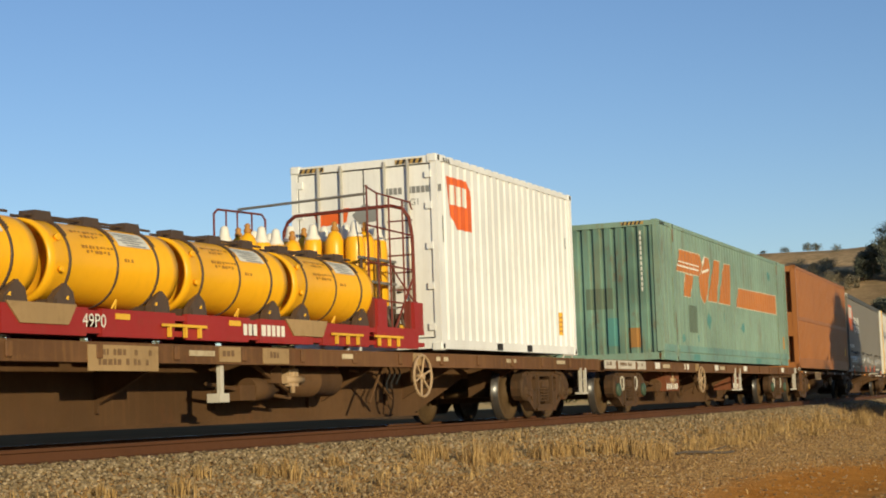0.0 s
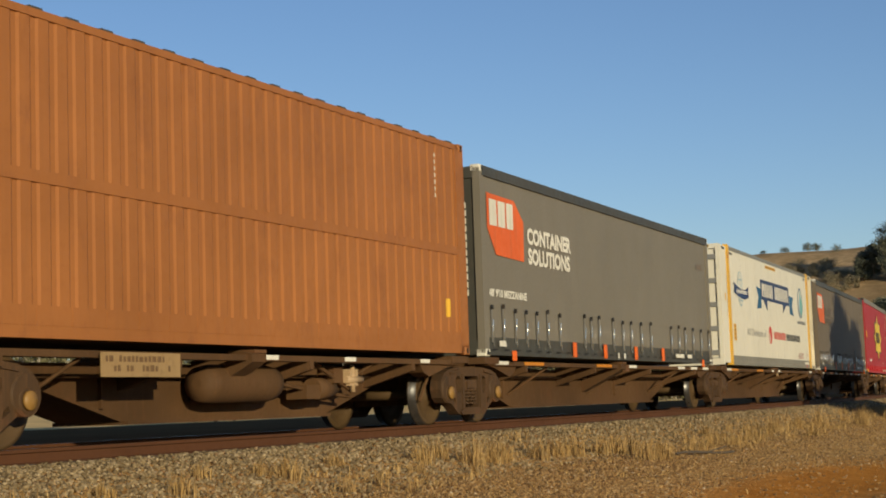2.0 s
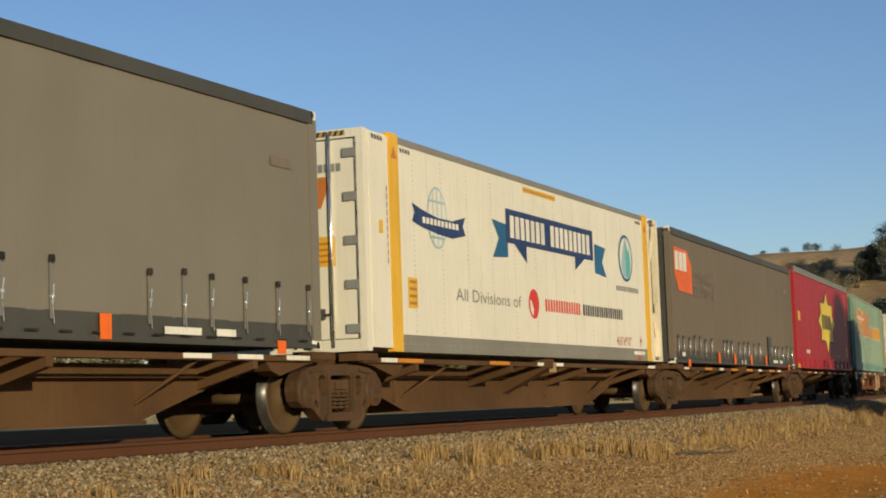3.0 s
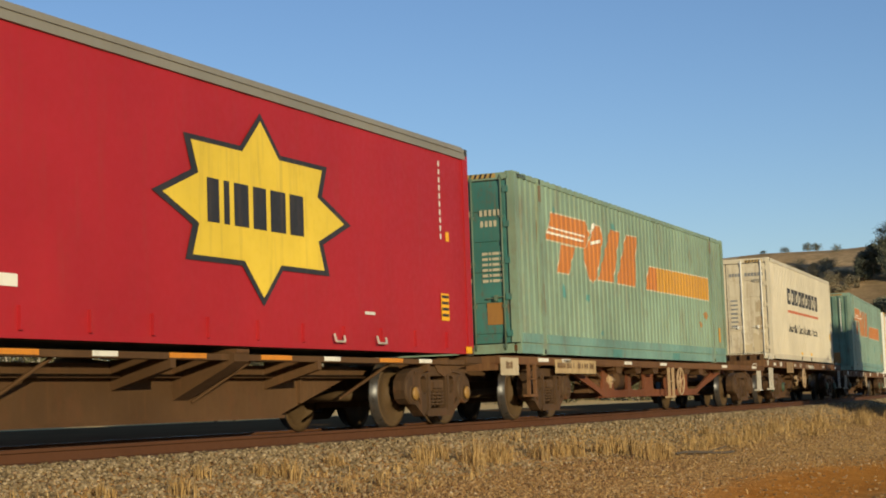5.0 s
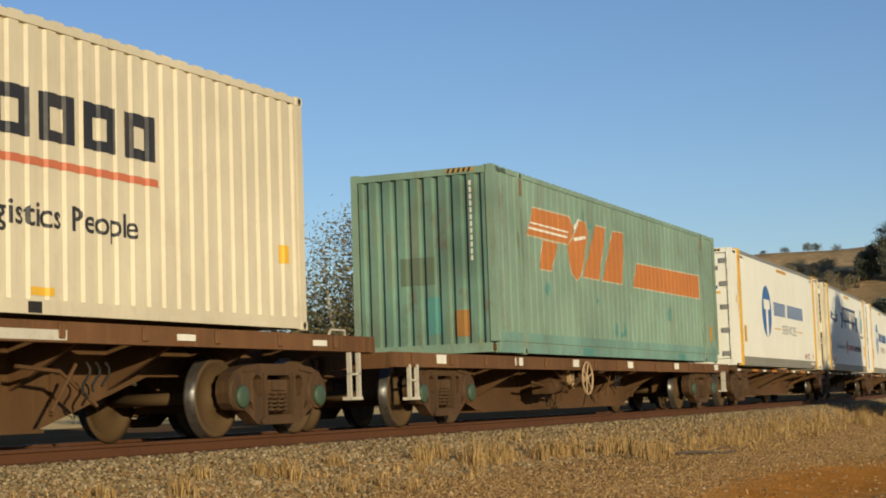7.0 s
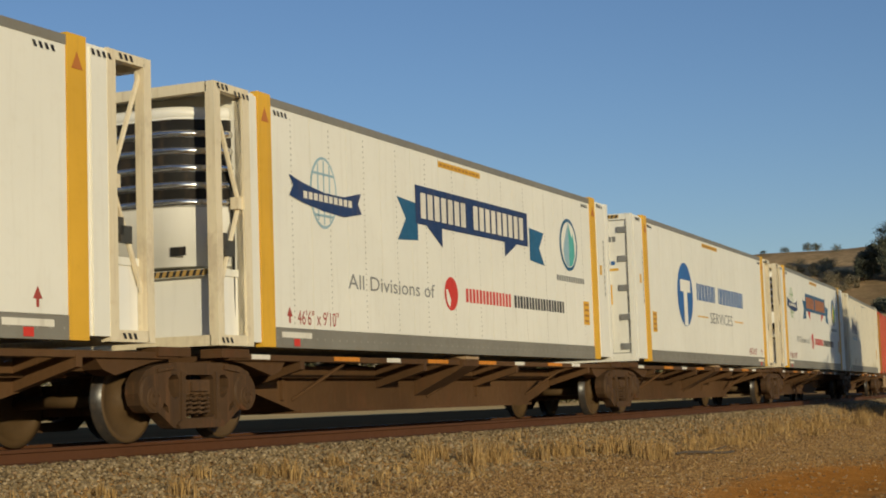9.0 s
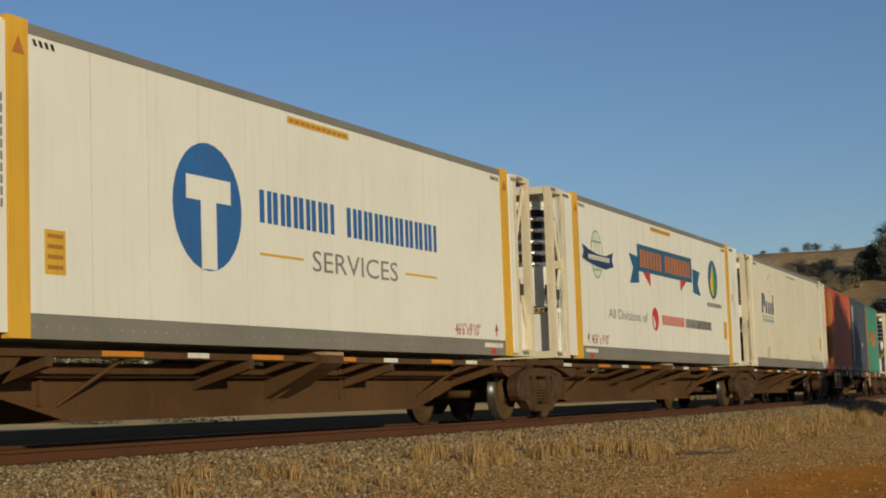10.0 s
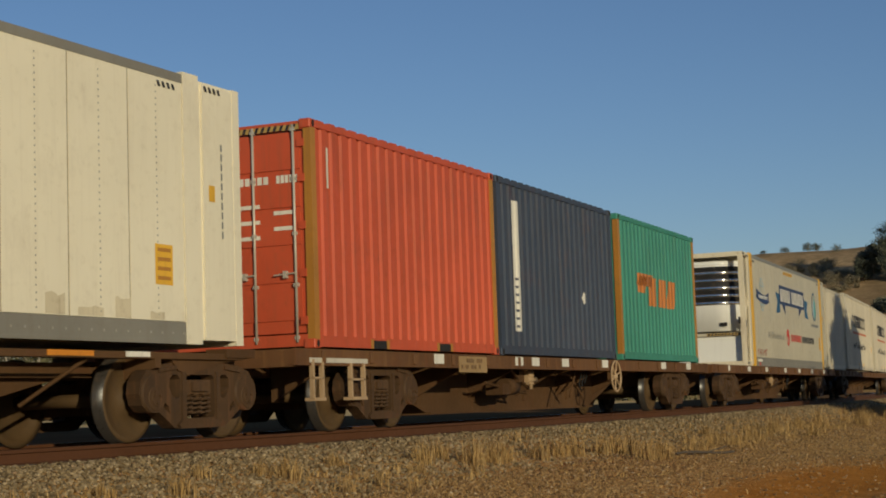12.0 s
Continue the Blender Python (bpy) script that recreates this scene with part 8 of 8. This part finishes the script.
tree(gx, gy, 4.2, 4.5, LEAF_PALE, "grey-green gum tree beyond the line", 6, stems=4, low=0.3, leaves=2600, leaf_size=0.11)
for k, (az, d, h) in enumerate(((52.3, 48, 0.9), (55.5, 50, 0.7), (58.5, 70, 1.2), (62.5, 75, 1.0), (66.5, 90, 1.1))):
    gx, gy = at_bearing(az, d)
    tree(gx, gy, h, 2.4, LEAF_PALE, "low dry roadside shrub", 20 + k, stems=2, low=0.1, leaves=700, leaf_size=0.08, name="shrub", category="shrub", trunk=False)
# the hill's trees
for k, (az, d, h, w, n) in enumerate(((78.95, 474, 8.0, 4.6, 3600), (79.3, 476, 9.5, 5.0, 3800), (79.95, 468, 17.0, 7.5, 6000), (80.45, 470, 20.0, 8.0, 5200), (79.55, 438, 2.8, 5.0, 1500), (79.95, 434, 3.6, 5.5, 1800),
                                 (77.12, 556, 2.7, 3.4, 500), (77.4, 557, 2.3, 4.0, 500), (76.35, 556, 1.6, 3.6, 300), (75.6, 554, 0.9, 2.4, 200), (78.1, 530, 2.4, 3.4, 300))):
    gx, gy = at_bearing(az, d)
    tree(gx, gy, h, w, HILL_LEAF, "dark gum tree on the dry hill" if d < 500 else "small dark tree on the hill's crest", 40 + k, stems=2, low=0.15, leaves=int(n * 1.6), leaf_size=0.32 if d < 500 else 0.2)
rs = random.Random(11)
PATCHES = ((75.2, 77.9, 484, 500, 30), (77.7, 78.8, 462, 486, 26), (76.6, 78.2, 500, 508, 4), (78.6, 79.2, 430, 440, 3))
k = 0
for az0, az1, d0, d1, count in PATCHES:
    for _ in range(count):
        gx, gy = at_bearing(rs.uniform(az0, az1), rs.uniform(d0, d1))
        h = rs.uniform(1.1, 2.9)
        tree(gx, gy, h, h * rs.uniform(1.1, 1.8), SCRUB, "olive scrub bush on the dry hillside", 100 + k, stems=2, low=0.05, leaves=420, leaf_size=0.22, name="scrub_bush", category="bush", trunk=False)
        k += 1
# a row of trees and bushes on the near bank, which shades the line further on
for k, (s, lat, h, w, n) in enumerate(((48.4, -13.4, 8.0, 3.4, 15000), (51.2, -13.6, 7.7, 3.0, 11000), (49.8, -14.6, 7.4, 3.4, 10000), (53.6, -13.4, 7.5, 3.0, 11000), (45.8, -12.2, 4.9, 3.2, 4600), (47.8, -12.6, 5.2, 3.2, 4800), (49.8, -12.2, 5.2, 3.2, 4800), (51.8, -12.6, 5.4, 3.2, 5200), (53.8, -12.2, 5.3, 3.2, 5000), (55.8, -12.8, 5.0, 3.2, 4800))):
    p = track(s, 0, lat).translation
    tree(p.x, p.y, h, w, LEAF, "slender dark gum tree beside the line" if h > 5.5 else "low dark roadside bush", 200 + k, stems=1 if h > 5.5 else 3, low=0.12 if h > 5.5 else 0.03, leaves=n, leaf_size=0.2)


# a fly that crosses close to the camera
def fly():
    t = thing("fly", "small dark fly crossing the sky close by", "insect")
    bm = bmesh.new()
    lathe(bm, [(0.0003, -0.0042), (0.0014, -0.0034), (0.0018, -0.0012), (0.0014, 0.0004), (0.0017, 0.0016), (0.0012, 0.0028), (0.0013, 0.0034), (0.0004, 0.0044)], 10, "x")
    part("body", bm, M["black"], t)
    for sy in (-1, 1):
        bm = bmesh.new()
        v = [bm.verts.new((x, sy * y, z)) for z in (0.0014, 0.0016) for x, y in ((0.0012, 0.0006), (-0.001, 0.0036), (-0.0038, 0.0042), (-0.0034, 0.0016))]
        for q in ((3, 2, 1, 0), (4, 5, 6, 7), (0, 1, 5, 4), (1, 2, 6, 5), (2, 3, 7, 6), (3, 0, 4, 7)):
            bm.faces.new([v[i] for i in q])
        part("wing", bm, M["strap"], t)
    return t


FLY = fly()


# ---- what moves: the whole train, along the line ----
SPEED = 20.136
SLIP = {0.0: 0.72, 0.5: 0.08, 1.0: 0.3, 1.5: 0.0, 2.0: 0.22, 2.5: -0.25, 3.0: 0.0, 3.5: -0.3, 6.0: 0.33, 6.5: -0.03, 8.5: 0.2, 9.0: 0.24, 9.5: -0.1, 10.0: 0.28, 10.5: -0.12, 11.0: 0.13, 11.5: -0.24, 12.0: 0.24}       # small unevenness of the train's running, metres


def motions():
    times = [k * 0.5 for k in range(25)]
    for t, s, z, *lat in MOVING:
        walk(t, [(k, track(s - SPEED * k - SLIP.get(k, 0.0), z, lat[0] if lat else 0.0)) for k in times])
    # the fly comes from beyond the picture, crosses it in a third of a second and leaves over the bank
    side = AIM.cross(Vector((0, 0, 1))).normalized()
    up = side.cross(AIM)
    course = [(0.0, 20.2, 0.3), (3.0, 11.2, 0.25), (6.0, 1.98, 0.16), (6.4, 0.76, 0.135), (6.5, 0.455, 0.117), (6.6, 0.165, 0.102), (6.8, -0.42, 0.075), (7.2, -1.5, 0.1)]
    rows = [(k, EYE + AIM * 2.2 + side * a + up * b) for k, a, b in course]
    rows += [(8.0, rows[-1][1] + Vector((-1.8, -0.6, 0.1))), (12.0, rows[-1][1] + Vector((-9.0, -8.0, 0.4)))]
    walk(FLY, [(k, pose(*p, 0, 0, 120)) for k, p in rows])
    # all wheels roll alike: one roll for the leading axles, one for the trailing axles
    turn = math.degrees(SPEED / WHEEL_R)
    rolls = {}
    for w, sx in WHEELS:
        if sx not in rolls:
            walk(w, [(k / FPS, pose(sx * 0.9, 0, WHEEL_R, 0, -turn * k / FPS, 0)) for k in range(12 * FPS + 1)])
            rolls[sx] = w.animation_data
        else:
            w.rotation_mode = "QUATERNION"
            keys = w.animation_data_create()
            keys.action = rolls[sx].action
            keys.action_slot = rolls[sx].action_slot


motions()
